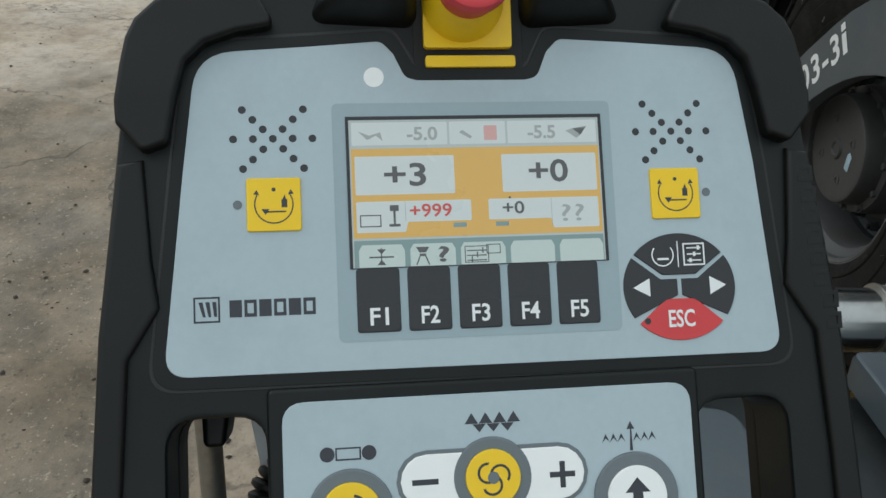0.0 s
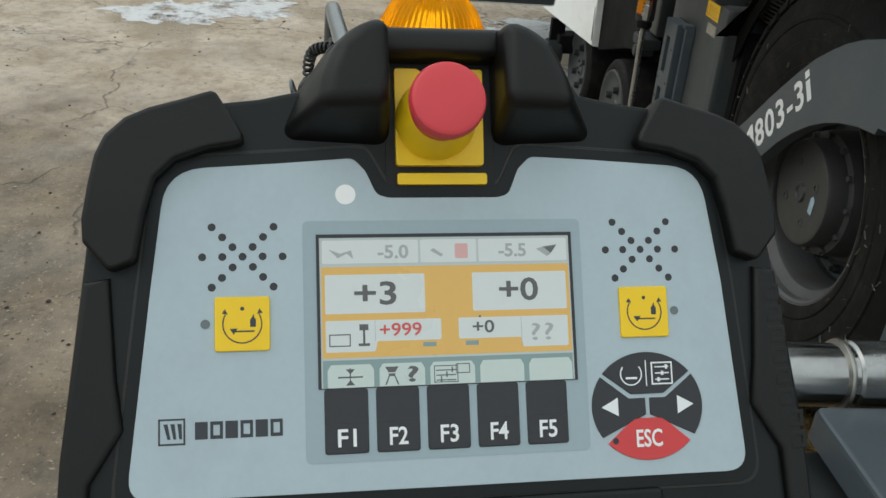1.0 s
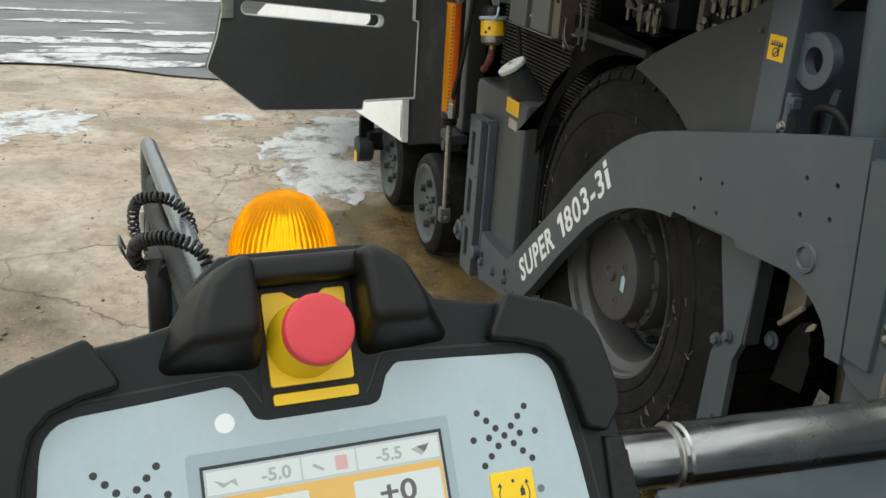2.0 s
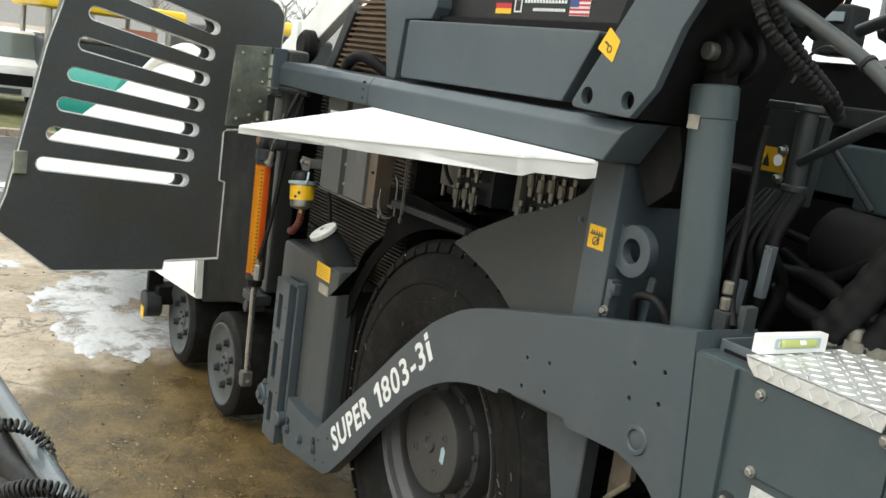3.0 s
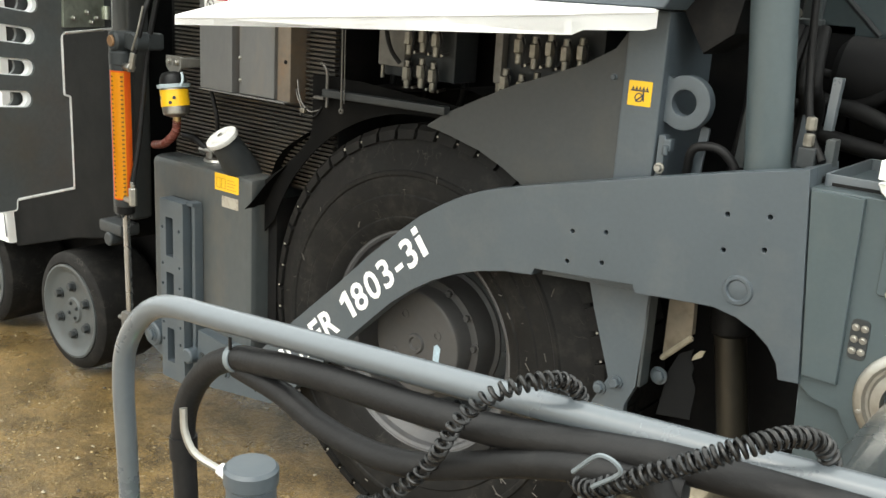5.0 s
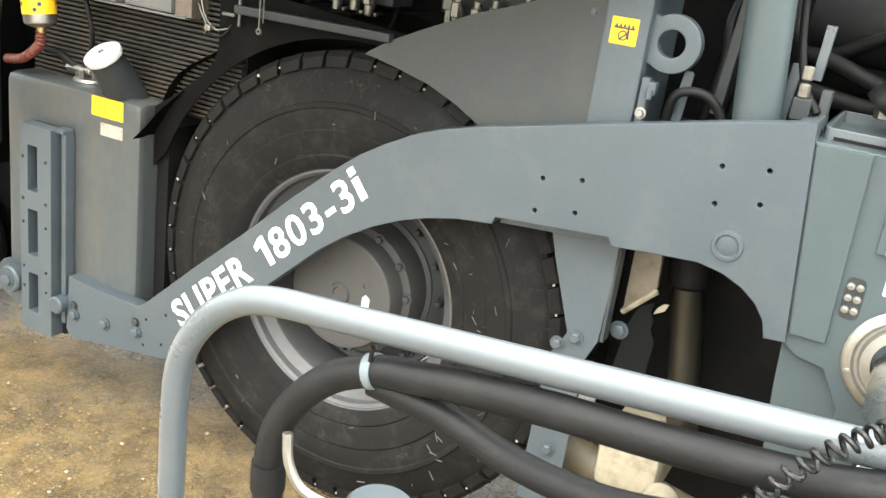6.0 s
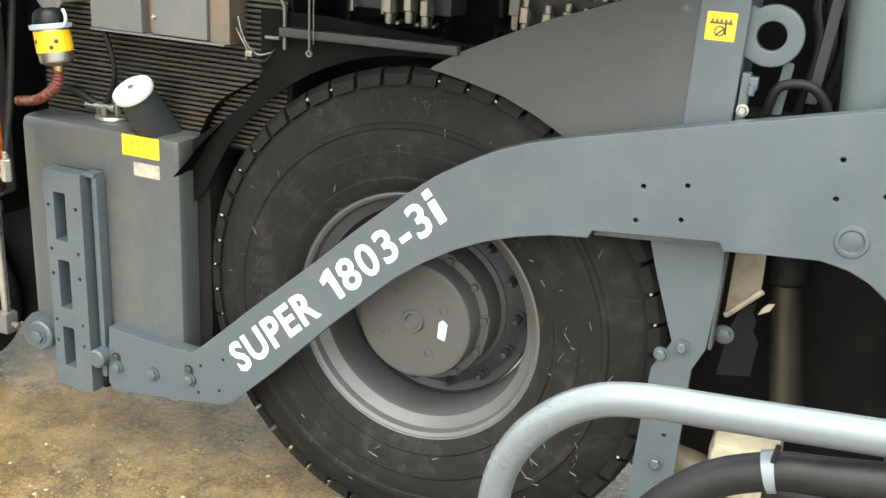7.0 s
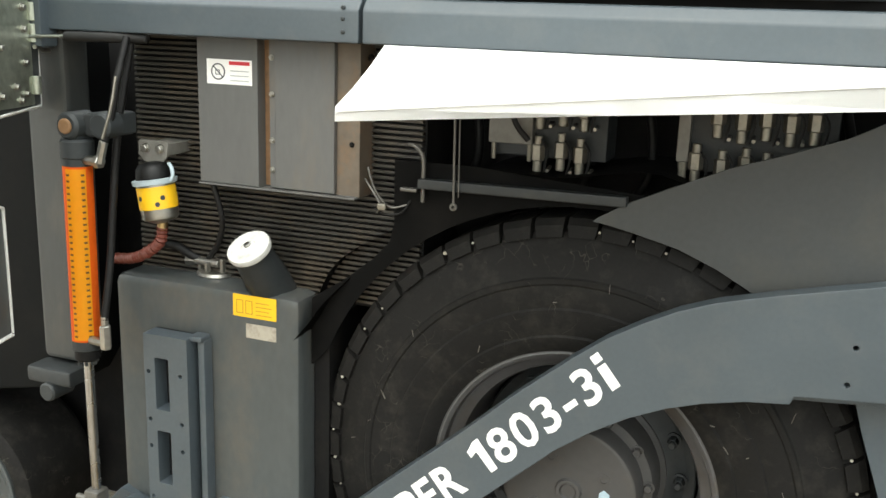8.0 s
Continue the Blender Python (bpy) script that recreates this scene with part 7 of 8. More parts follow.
build_screed()

# spirit level lying on the walkway
lm = Matrix.Translation((1.262, 0.118, 1.4385)) @ Matrix.Rotation(radians(88), 4, "Z") @ Matrix.Diagonal((1.32, 0.9, 0.78, 1))
level = part("spirit_level", box(-0.075, 0.075, -0.013, 0.013, 0.0, 0.052, 0.004, lm), WHITE, None)
tagged(level, "small white spirit level with a green vial on the walkway", "spirit level")
part("vial", rod(lm @ Vector((-0.034, -0.0135, 0.028)), lm @ Vector((0.044, -0.0135, 0.028)), 0.009, 16, 0.003), material("green_vial", (0.5, 0.55, 0.18), 0.15, vary=0.05, bump=0), level)
part("vial_frame", slab(round_outline([(-0.045, 0.014), (0.055, 0.014), (0.055, 0.042), (-0.045, 0.042)], 0.004), 0, 0.003, lm @ Matrix(((1, 0, 0, 0), (0, 0, -1, -0.013), (0, 1, 0, 0), (0, 0, 0, 1))), [round_outline([(-0.04, 0.02), (0.05, 0.02), (0.05, 0.036), (-0.04, 0.036)], 0.003)]), FOIL, level)
part("bubble", rod(lm @ Vector((0.002, -0.0185, 0.031)), lm @ Vector((0.018, -0.0185, 0.031)), 0.0055, 12, 0.003), LETTER, level)

# ---- handrail of the extension with hoses and coiled cable ----
rail = thing("handrail", (1.2, -1.35, 0.86), "bent silver-grey tubular handrail with hoses and coiled cable", "handrail")


def rail_axis(x):
    return Vector((x, -1.3313 + 0.0703 * (x - 1.2), 1.3873 + 0.0622 * (x - 1.2)))


def build_rail():
    pts = [(0.665, -1.325, 0.45), (0.680, -1.340, 0.8), (0.694, -1.355, 1.10), (0.699, -1.361, 1.212), (0.707, -1.362, 1.272), (0.731, -1.361, 1.316), (0.768, -1.360, 1.348), (0.812, -1.358, 1.3625)]
    path = smooth_path(pts + [tuple(rail_axis(x)) for x in (0.9, 1.1, 1.3, 1.5, 1.7, 1.9, 2.06)], 8)
    part("rail_tube", sweep(path, 0.0142, 24), RAILPAINT, rail, "bent silver-grey tube")
    part("rail_plate", box(0.655, 0.70, -1.345, -1.338, 0.45, 0.80, 0.002), GREY_DARK, rail)
    part("rail_foot", box(0.66, 1.55, -1.40, -1.28, 0.33, 0.46, 0.01), GREY_DARK, rail)
    # sleeved hose along the rail
    ha = [(0.845, -1.355, 0.42), (0.838, -1.358, 0.80), (0.832, -1.362, 1.09), (0.828, -1.363, 1.203), (0.845, -1.363, 1.260), (0.885, -1.363, 1.308), (0.934, -1.363, 1.334), (0.975, -1.363, 1.342), (1.03, -1.363, 1.351), (1.108, -1.363, 1.359), (1.18, -1.362, 1.363), (1.246, -1.36, 1.368), (1.307, -1.357, 1.374), (1.361, -1.353, 1.383), (1.436, -1.347, 1.396), (1.502, -1.342, 1.404), (1.75, -1.325, 1.418), (2.02, -1.30, 1.436)]
    part("sleeved_hose", sweep(smooth_path([(x - 0.014, y + 0.014, z - 0.009) for x, y, z in ha], 8), 0.0155, 16), HOSE, rail, "black sleeved hose")
    hb = [(0.940, -1.366, 1.326), (1.014, -1.366, 1.318), (1.081, -1.366, 1.301), (1.151, -1.366, 1.296), (1.22, -1.367, 1.307), (1.282, -1.369, 1.332), (1.337, -1.372, 1.357), (1.389, -1.374, 1.376), (1.428, -1.372, 1.384), (1.50, -1.362, 1.390)]
    part("sleeved_hose", sweep(smooth_path([(x - 0.022, y + 0.022, z - 0.014) for x, y, z in hb], 8), 0.0138, 14), HOSE, rail, "black sleeved hose")
    part("hose_joint", sweep([Vector((0.8145, -1.349, 1.156)), Vector((0.814, -1.349, 1.171)), Vector((0.814, -1.349, 1.187))], 0.0178, 16), HOSE, rail)
    part("cable_tie", sweep([Vector((0.916, -1.349, 1.3235)), Vector((0.920, -1.349, 1.325)), Vector((0.924, -1.349, 1.326))], 0.0172, 16), KEY_MID, rail)
    part("tie_tail", rod((0.920, -1.358, 1.338), (0.922, -1.360, 1.354), 0.0022, 6), HOSE, rail)
    # small grey sensor pot
    g = rod((0.944, -1.340, 0.42), (0.941, -1.343, 1.180), 0.0305, 32, 0.003)
    rod((0.941, -1.343, 1.166), (0.941, -1.343, 1.192), 0.0335, 32, 0.004, g)
    pot = part("sensor_pot", g, GREY, rail, "small grey cylindrical pot")
    part("pot_label", box(0.955, 0.974, -1.373, -1.368, 1.115, 1.145, 0.001), FOIL, pot)
    part("plug", rod((0.898, -1.358, 1.178), (0.914, -1.352, 1.168), 0.008, 10, 0.002), LETTER, pot)
    part("wire", sweep(smooth_path([(0.905, -1.356, 1.173), (0.872, -1.372, 1.190), (0.856, -1.376, 1.215), (0.850, -1.374, 1.245)]), 0.005, 8), STEEL, pot)
    # coiled cable wound round the rail
    def coil(path, turns, r, name="coiled_cable", wire=0.0022):
        core = smooth_path(path, 30)
        pts = []
        n = len(core)
        for i in range(turns * 12 + 1):
            f = i / (turns * 12) * (n - 1)
            k = min(int(f), n - 2)
            p = core[k].lerp(core[k + 1], f - k)
            t = (core[min(k + 2, n - 1)] - core[max(k - 1, 0)]).normalized()
            a = t.cross(Vector((0.2, 0.9, 0.35))).normalized()
            b = t.cross(a)
            th = 2 * math.pi * i / 12
            pts.append(p + (a * math.cos(th) + b * math.sin(th)) * r)
        part(name, sweep(pts, wire, 7), COIL, rail, "black coiled spiral cable")
    coil([(1.169, -1.362, 1.249), (1.208, -1.362, 1.286), (1.238, -1.366, 1.325), (1.255, -1.380, 1.345), (1.278, -1.383, 1.385), (1.306, -1.376, 1.416), (1.331, -1.358, 1.430), (1.348, -1.334, 1.431), (1.357, -1.314, 1.414), (1.357, -1.306, 1.385)], 34, 0.0066)
    coil([(1.357, -1.306, 1.385), (1.358, -1.322, 1.355), (1.403, -1.370, 1.362), (1.433, -1.380, 1.382), (1.462, -1.380, 1.402), (1.493, -1.377, 1.423), (1.515, -1.370, 1.437), (1.535, -1.354, 1.447), (1.551, -1.332, 1.450), (1.566, -1.307, 1.440), (1.573, -1.294, 1.412), (1.570, -1.294, 1.390)], 48, 0.0070)
    coil([(1.169, -1.366, 1.249), (1.150, -1.360, 1.236), (1.130, -1.352, 1.226)], 8, 0.0058)
    part("cable_end", sweep(smooth_path([(1.130, -1.352, 1.226), (1.095, -1.345, 1.195), (1.070, -1.340, 1.08), (1.075, -1.335, 0.82)]), 0.005, 8), HOSE, rail)
    # looped hose below
    part("looped_hose", sweep(smooth_path([(1.452, -1.352, 1.385), (1.480, -1.352, 1.345), (1.478, -1.348, 1.25), (1.486, -1.31, 1.02), (1.505, -1.27, 0.86)]), 0.014, 14), HOSE, rail)
    part("cable_tag", sweep(smooth_path([(1.402, -1.392, 1.385), (1.428, -1.398, 1.412), (1.446, -1.396, 1.404), (1.420, -1.390, 1.378)]), 0.002, 6), KEY_MID, rail)


build_rail()

# green squeeze bottle lying on the ledge behind the rail
bottle = only("squeeze_bottle", lathe([(0, 0), (0.03, 0.0), (0.034, 0.006), (0.034, 0.12), (0.026, 0.14), (0.014, 0.15), (0.014, 0.165), (0, 0.165)], axis_matrix((0.860, -1.392, 0.915), (0.740, -1.312, 0.92)), 24), GREEN, "bright green plastic bottle with white label on the ledge", "bottle")
part("bottle_label", lathe([(0.0343, 0.02), (0.0348, 0.022), (0.0348, 0.075), (0.0343, 0.077)], axis_matrix((0.860, -1.392, 0.915), (0.740, -1.312, 0.92)), 24), LETTER, bottle, "white printed label")
part("bottle_cap", lathe([(0, 0.16), (0.016, 0.16), (0.016, 0.185), (0, 0.19)], axis_matrix((0.860, -1.392, 0.915), (0.740, -1.312, 0.92)), 16), LETTER, bottle, "white cap")
part("bottle_ledge", box(0.70, 1.46, -1.50, -1.28, 0.845, 0.864, 0.004), GREY_DARK, screed)

# steel stub pipe beside the console
pipe = rod((1.36, -1.594, 0.5), (1.36, -1.594, 1.33), 0.0215, 28, 0.002)
lathe([(0.0, 0.001), (0.017, 0.001), (0.0175, 0.004), (0.0215, 0.004)], Matrix.Translation((1.36, -1.594, 1.327)), 24, pipe)
part("stub_pipe", pipe, STEEL, screed, "bare steel stub pipe")
part("pipe_bracket", box(1.32, 1.48, -1.62, -1.25, 0.46, 0.52, 0.006), GREY_DARK, screed)

# ---- operator console ----
CO, CU, CV, CN = Vector(((2.19778, -1.28164, 1.5797))), Vector(((-0.07819, 0.99685, 0.01294))), Vector(((-0.56221, -0.05481, 0.82518))), Vector(((0.82329, 0.05725, 0.56473)))
MC = Matrix(((CU.x, CV.x, CN.x, CO.x), (CU.y, CV.y, CN.y, CO.y), (CU.z, CV.z, CN.z, CO.z), (0, 0, 0, 1)))
console = thing("control_console", (2.1, -1.28, 1.36), "black and grey paver control console with display and red stop button", "control panel")


def cs(pts, h0, h1, holes=(), bevel=0.0, radius=0.0, bm=None, segments=2):
    """A flat piece of the console; millimetres across its face and above it."""
    o = [(x / 1000, y / 1000) for x, y in pts]
    o = round_outline(o, radius / 1000, 5) if radius else o
    return slab(o, h0 / 1000, h1 / 1000, MC, [[(x / 1000, y / 1000) for x, y in h] for h in holes], bevel / 1000, bm, segments)


def loft(bottom, top, h0, h1, bevel=0.004):
    t = nbm()
    a = [t.verts.new((x / 1000, y / 1000, h0 / 1000)) for x, y in bottom]
    b = [t.verts.new((x / 1000, y / 1000, h1 / 1000)) for x, y in top]
    n = len(a)
    t.faces.new(a[::-1])
    t.faces.new(b)
    for i in range(n):
        t.faces.new((a[i], a[(i + 1) % n], b[(i + 1) % n], b[i]))
    bmesh.ops.recalc_face_normals(t, faces=t.faces[:])
    bevel_sharp(t, bevel, 18, 4)
    return merge(nbm(), t, MC)


def rect(x0, y0, x1, y1):
    return [(x0, y0), (x1, y0), (x1, y1), (x0, y1)]


def mirror(pts, dx=0.0):
    return [(-x + dx, y) for x, y in pts][::-1]


def words(text, u, v, h, size, width=None, bold=0.0, align="LEFT"):
    """Words on the console's face: baseline start (or middle) at u, v."""
    return lettering(text, size / 1000, MC @ Matrix.Translation((u / 1000, v / 1000, h / 1000)), width / 1000 if width else None, bold / 1000, 0.0, 0.00005, align)


BEACON_LAMP = screen_glow("beacon_lamp_glow", (1.0, 0.72, 0.16), 1.7)


def grow(pts, d):
    """Moves the outline of a closed, counter-clockwise or clockwise polygon outwards by d."""
    n = len(pts)
    area2 = sum(pts[i][0] * pts[(i + 1) % n][1] - pts[(i + 1) % n][0] * pts[i][1] for i in range(n))
    s = 1 if area2 > 0 else -1
    out = []
    for i in range(n):
        a, b, c = Vector(pts[i - 1]), Vector(pts[i]), Vector(pts[(i + 1) % n])
        n1, n2 = (b - a).normalized(), (c - b).normalized()
        n1, n2 = Vector((n1.y, -n1.x)) * s, Vector((n2.y, -n2.x)) * s
        m = (n1 + n2) / (1 + n1.dot(n2))
        out.append(tuple(b + m * d))
    return out


def characters(bm):
    """Splits a written word into one mesh for each character, by gaps along the line."""
    inv = MC.inverted()
    bm.verts.index_update()
    spans, seen = [], set()
    for v in bm.verts:
        if v in seen:
            continue
        stack, isle = [v], []
        seen.add(v)
        while stack:
            q = stack.pop()
            isle.append(q)
            for e in q.link_edges:
                o = e.other_vert(q)
                if o not in seen:
                    seen.add(o)
                    stack.append(o)
        us = [(inv @ q.co).x for q in isle]
        spans.append([min(us), max(us), isle])
    spans.sort(key=lambda s: s[0])
    groups = []
    for lo, hi, isle in spans:
        if groups and lo < groups[-1][1] - 0.0002:
            groups[-1][1] = max(hi, groups[-1][1])
            groups[-1][2].extend(isle)
        else:
            groups.append([lo, hi, list(isle)])
    out = []
    for lo, hi, isle in groups:
        t = nbm()
        vm = {q: t.verts.new(q.co) for q in isle}
        for f in {f for q in isle for f in q.link_faces}:
            t.faces.new([vm[q] for q in f.verts])
        out.append(t)
    bm.free()
    return out


def build_console():
    left = [(-30, 101), (-40, 100), (-52, 90), (-66, 69), (-84, 65), (-101, 63), (-128, 57), (-143, 50), (-151, 40), (-154, 25), (-157, 8), (-160, -20), (-168, -93), (-171.5, -158), (-175, -262), (-168, -275)]
    outline = left + mirror(left, 2.0)
    holes = [round_outline(rect(-140, -262, -98, -129), 14, 5), round_outline(rect(97, -262, 141, -133), 14, 5)]
    case = part("case", cs(outline, -34, 0, holes, 5), CASE_FRAME, console, "dark slate plastic case with grip openings")
    for u0, u1, deep in ((-140, -98, -64), (97, 141, -44)):
        part("grip_well", cs(round_outline(rect(u0 - 7, -266, u1 + 7, -122), 14, 5), deep, -33.5, [round_outline(rect(u0 + 0.5, -261, u1 - 0.5, -130), 13, 5)], 2), CASE, case, "deep black grip opening")
    part("case_back", cs(rect(-105, -105, 105, 20), -56, -33, (), 0, 10), CASE, case)
    # corner bumpers
    bl = [(-147, -14), (-136.5, -10), (-132.5, 12), (-128.5, 26), (-120, 34.5), (-106, 39.5), (-88.5, 42.5), (-103, 66.5), (-117, 62), (-131, 58), (-141, 53.5), (-149.5, 45.5), (-153.5, 37), (-156, 25), (-158.5, 9), (-158, -1)]
    for pts in (bl, mirror(bl, 2.0)):
        part("corner_bumper", cs(pts, -6, 9, (), 4.5, 4, segments=4), CASE, case, "black rubber corner bumper")
    sl_ = [(-158.5, -18), (-147.5, -16), (-144.5, -60), (-141.5, -81), (-155, -103), (-158, -159), (-160, -268), (-174, -268), (-170.5, -158), (-167, -93)]
    for pts in (sl_, mirror(sl_, 2.0)):
        g = part("side_grip", cs(pts, -8, 4, (), 3, 0, segments=3), CASE, case, "black side grip")
    for k, (v0, v1) in enumerate(((-33, -25), (-43, -35), (-53, -45), (-63, -55), (-73, -65), (-83, -75), (-93, -85), (-103, -95))):
        uu = 157.5 + k * 0.8 + (0 if k < 6 else 3)
        part("embossed_bar", cs(rect(uu - 4.5, v0, uu + 3.5, v1), 3.8, 4.2, [rect(uu - 2.2, v0 + 2.2, uu + 1.2, v1 - 2.2)], 0.3), CASE, g)
    # ridges that guard the stop button
    base = [(-79, 44), (-70, 64), (-57, 84), (-42, 96), (-25, 99), (-24.5, 40)]
    top = [(-56, 55), (-54.5, 70), (-49, 84), (-38.5, 92.5), (-27.5, 95), (-27, 57)]
    for pts, tp in ((base, top), (mirror(base, -2.0), mirror(top, -2.0))):
        part("guard_ridge", loft(pts, tp, -6, 29, 0.0095), CASE, case, "rounded black ridge beside the stop button")
    part("guard_bridge", cs([(-30, 82), (27, 82), (27, 96), (-30, 96)], -6, 14.5, (), 5.5, 0, segments=4), CASE, case)
    part("well", cs(rect(-27, 20, 24, 86), -6, 0.6, (), 0.4, 3), CASE, case)
    # grey foil plate
    plate = [(-124.5, 31.5), (-131, -22), (-140.6, -111), (0, -111.8), (140.2, -112.3), (133, -22), (125.8, 32.8), (70, 36.5), (41, 38), (35, 32), (30, 20), (24.5, 18.6), (-26, 18.6), (-31.5, 20), (-36.5, 31), (-42, 37), (-75, 34.5)]
    radii = [0.02, 0.02, 0.010, 0, 0.010, 0.02, 0.02, 0, 0.006, 0.004, 0.006, 0.006, 0.006, 0.006, 0.004, 0.006, 0]
    edge = [(-124.5, 31.5), (-131, -22), (-140.6, -111), (140.2, -112.3), (133, -22), (125.8, 32.8), (38, 38.2), (28.5, 19), (-29.5, 19), (-39.5, 36.8)]
    edge_r = [22, 20, 12, 12, 20, 22, 8, 6, 6, 8]
    # second, black outline paints the shade of the groove round the rim
    for name, far_out, top, mat in (("plate_rim", 5.2, 0.9, CASE_FRAME), ("plate_groove_shade", 6.6, 0.35, FLAG_BLACK)):
        part(name, slab(round_outline([(x / 1000, y / 1000) for x, y in grow(edge, far_out)], [r / 1000 for r in edge_r], 6), -0.002, top / 1000, MC, (), 0.0003), mat, case)
    pl = part("foil_plate", slab(round_outline([(x / 1000, y / 1000) for x, y in plate], radii, 6), -0.001, 0.0012, MC, (), 0.0005), FOIL, console, "light grey foil panel with keys and display")
    part("display_surround", cs(rect(-65.5, -99, 63.5, 8), 1.2, 1.35, (), 0, 3), FOIL_DARK, pl)
    # display
    d = part("display", cs(rect(-58.6, -66.6, 58, 0.8), 1.4, 1.5), LCD_BACK, pl, "pale display with gold bands and measured values")
    part("display_frame", cs(rect(-59.6, -67, 59, 1.8), 1.36, 1.75, [rect(-58.2, -66.6, 57.6, 0.2)]), KEY, d)
    H = 1.5

    def area(name, pts, mat, lift, radius=0.0):
        return part(name, cs(pts, H + 0.02 * lift, H + 0.02 * (lift + 1), (), 0, radius), mat, d)

    def w(name, text, u, v, size, mat, lift=6, width=None, bold=0.0):
        for bm in characters(words(text, u, v, H + 0.02 * lift + 0.06, size, width, bold)):
            part("digit", bm, mat, d, smooth=180)

    area("gold_field", rect(-57.5, -53.5, 57, -13), LCD_GOLD, 1)
    area("value_box", rect(-56, -34, -11, -16.5), LCD_WHITE, 2, 0.8)
    area("value_box", rect(11, -34, 55.5, -16.5), LCD_WHITE, 2, 0.8)
    area("value_box", [(-56, -51), (-34, -51), (-33, -46.5), (-4, -46.5), (-4, -37), (-56, -37)], LCD_WHITE, 2, 0.8)
    area("value_box", [(4, -46.5), (33, -46.5), (34, -51), (55.5, -51), (55.5, -37), (4, -37)], LCD_WHITE, 2, 0.8)
    area("head_box", rect(-57, -11.5, -13.5, -1), LCD_WHITE, 2, 0.8)
    area("head_box", rect(-12.5, -11.5, 13.5, -1), LCD_WHITE, 2, 0.8)
    area("head_box", rect(14.5, -11.5, 56.5, -1), LCD_WHITE, 2, 0.8)
    area("value_line", rect(-34.1, -46.3, -33.9, -37.3), LCD_PALE, 4)
    area("value_line", rect(33.2, -50.5, 33.4, -37.3), LCD_PALE, 4)
    area("menu_band", rect(-57.5, -66.5, 57, -54.5), LCD_TEAL, 1)
    for k in range(5):
        u = -55.5 + 22.9 * k
        area("menu_key", [(u, -66.5), (u + 20.5, -66.5), (u + 20.5, -59), (u + 19, -56.5), (u + 1.5, -56.5), (u, -59)], LCD_KEY, 2, 0.6)
    for u in (-12.5, 7.0):
        area("tick", rect(u, -49.5, u + 6, -47.5), LCD_TEAL, 4)
    w("reading", "+3", -43, -30, 14.5, LCD_INK, bold=0.25, width=19)
    w("reading", "+0", 23.5, -29.5, 14.5, LCD_INK, bold=0.25, width=18.5)
    w("reading", "+999", -32, -44.3, 8.2, LCD_RED, bold=0.1, width=19)
    w("reading", "+0", 10.5, -44, 8, LCD_INK, bold=0.1, width=10)
    w("reading", "??", 38, -48, 11, LCD_PALE, bold=0.05, width=10.5)
    w("reading", "-5.0", -32, -9.2, 8.4, LCD_PALE, bold=0.2, width=14)
    w("reading", "-5.5", 24, -9.2, 8.4, LCD_PALE, bold=0.2, width=13)
    w("reading", "?", -20, -64.7, 9.5, LCD_INK, bold=0.2, width=5)
    part("reading_dot", cs(circle(14, -36.6, 0.55, 10), H + 0.15, H + 0.2), LCD_INK, d)
    area("icon", rect(3.5, -9.8, 9.5, -3), LCD_PINK, 4, 0.6)
    area("icon", [(-8, -6), (-3, -9), (-2, -8), (-6.5, -5)], LCD_PALE, 4)
    area("icon", [(-54, -5), (-50, -9), (-46, -7), (-43, -9.5), (-44, -5.5), (-49, -7)], LCD_PALE, 4)
    area("icon", [(42, -6), (47, -9.5), (52, -4), (49, -8), (45, -5)], LCD_PALE, 4)
    part("icon", cs(rect(-54.5, -48.5, -45, -43), H + 0.1, H + 0.14, [rect(-54, -48, -45.5, -43.5)]), LCD_INK, d)
    for r in (rect(-41.5, -48.5, -36.5, -47.3), rect(-39.5, -47.3, -38.5, -40), rect(-41, -41.5, -37, -38.8)):
        area("icon", r, LCD_INK, 4)
    for r in (rect(-51, -62.4, -40, -61.7), rect(-45.8, -65.5, -45.3, -58), [(-45.5, -60.8), (-47.5, -58.5), (-43.5, -58.5)], [(-45.5, -63.2), (-47.5, -65.6), (-43.5, -65.6)]):
        area("icon", r, LCD_INK, 4)
    for r in ([(-30, -58), (-24, -58), (-25.5, -60.5), (-28.5, -60.5)], rect(-28.5, -62.2, -25.5, -61), [(-28.6, -62.2), (-28, -62.2), (-29.5, -66), (-30.2, -66)], [(-26, -62.2), (-25.4, -62.2), (-23.8, -66), (-24.5, -66)]):
        area("icon", r, LCD_INK, 4)
    for k in range(3):
        area("icon", rect(-7, -65 + 2.2 * k, 2, -64.5 + 2.2 * k), LCD_INK, 4)
        area("icon", rect(-5 + 2.5 * k, -65.5 + 2 * k, -4.4 + 2.5 * k, -63 + 2 * k), LCD_INK, 4)
    part("icon", cs(rect(-8, -65.8, 3, -58.2), H + 0.1, H + 0.13, [rect(-7.6, -65.4, 2.6, -58.6)]), LCD_INK, d)
    part("icon", cs(rect(2, -62, 8.5, -57.6), H + 0.1, H + 0.13, [rect(2.4, -61.6, 8.1, -58)]), LCD_INK, d)
    # function keys
    for k in range(5):
        u = -57.2 + 22.8 * k
        key = part("function_key", cs(rect(u, -95.3, u + 19.3, -67), 1.3, 1.75, (), 0.3, 1.5), KEY, pl, "charcoal function key")
        part("key_pad", cs(rect(u + 0.2, -95, u + 19.1, -82), 1.7, 2.1, (), 0.4, 3.5), KEY, key)
        part("key_letters", words("F%d" % (k + 1), u + 5.6, -92, 2.15, 10.8, 8.2, 0.18), WHITE_PRINT, key, smooth=180)
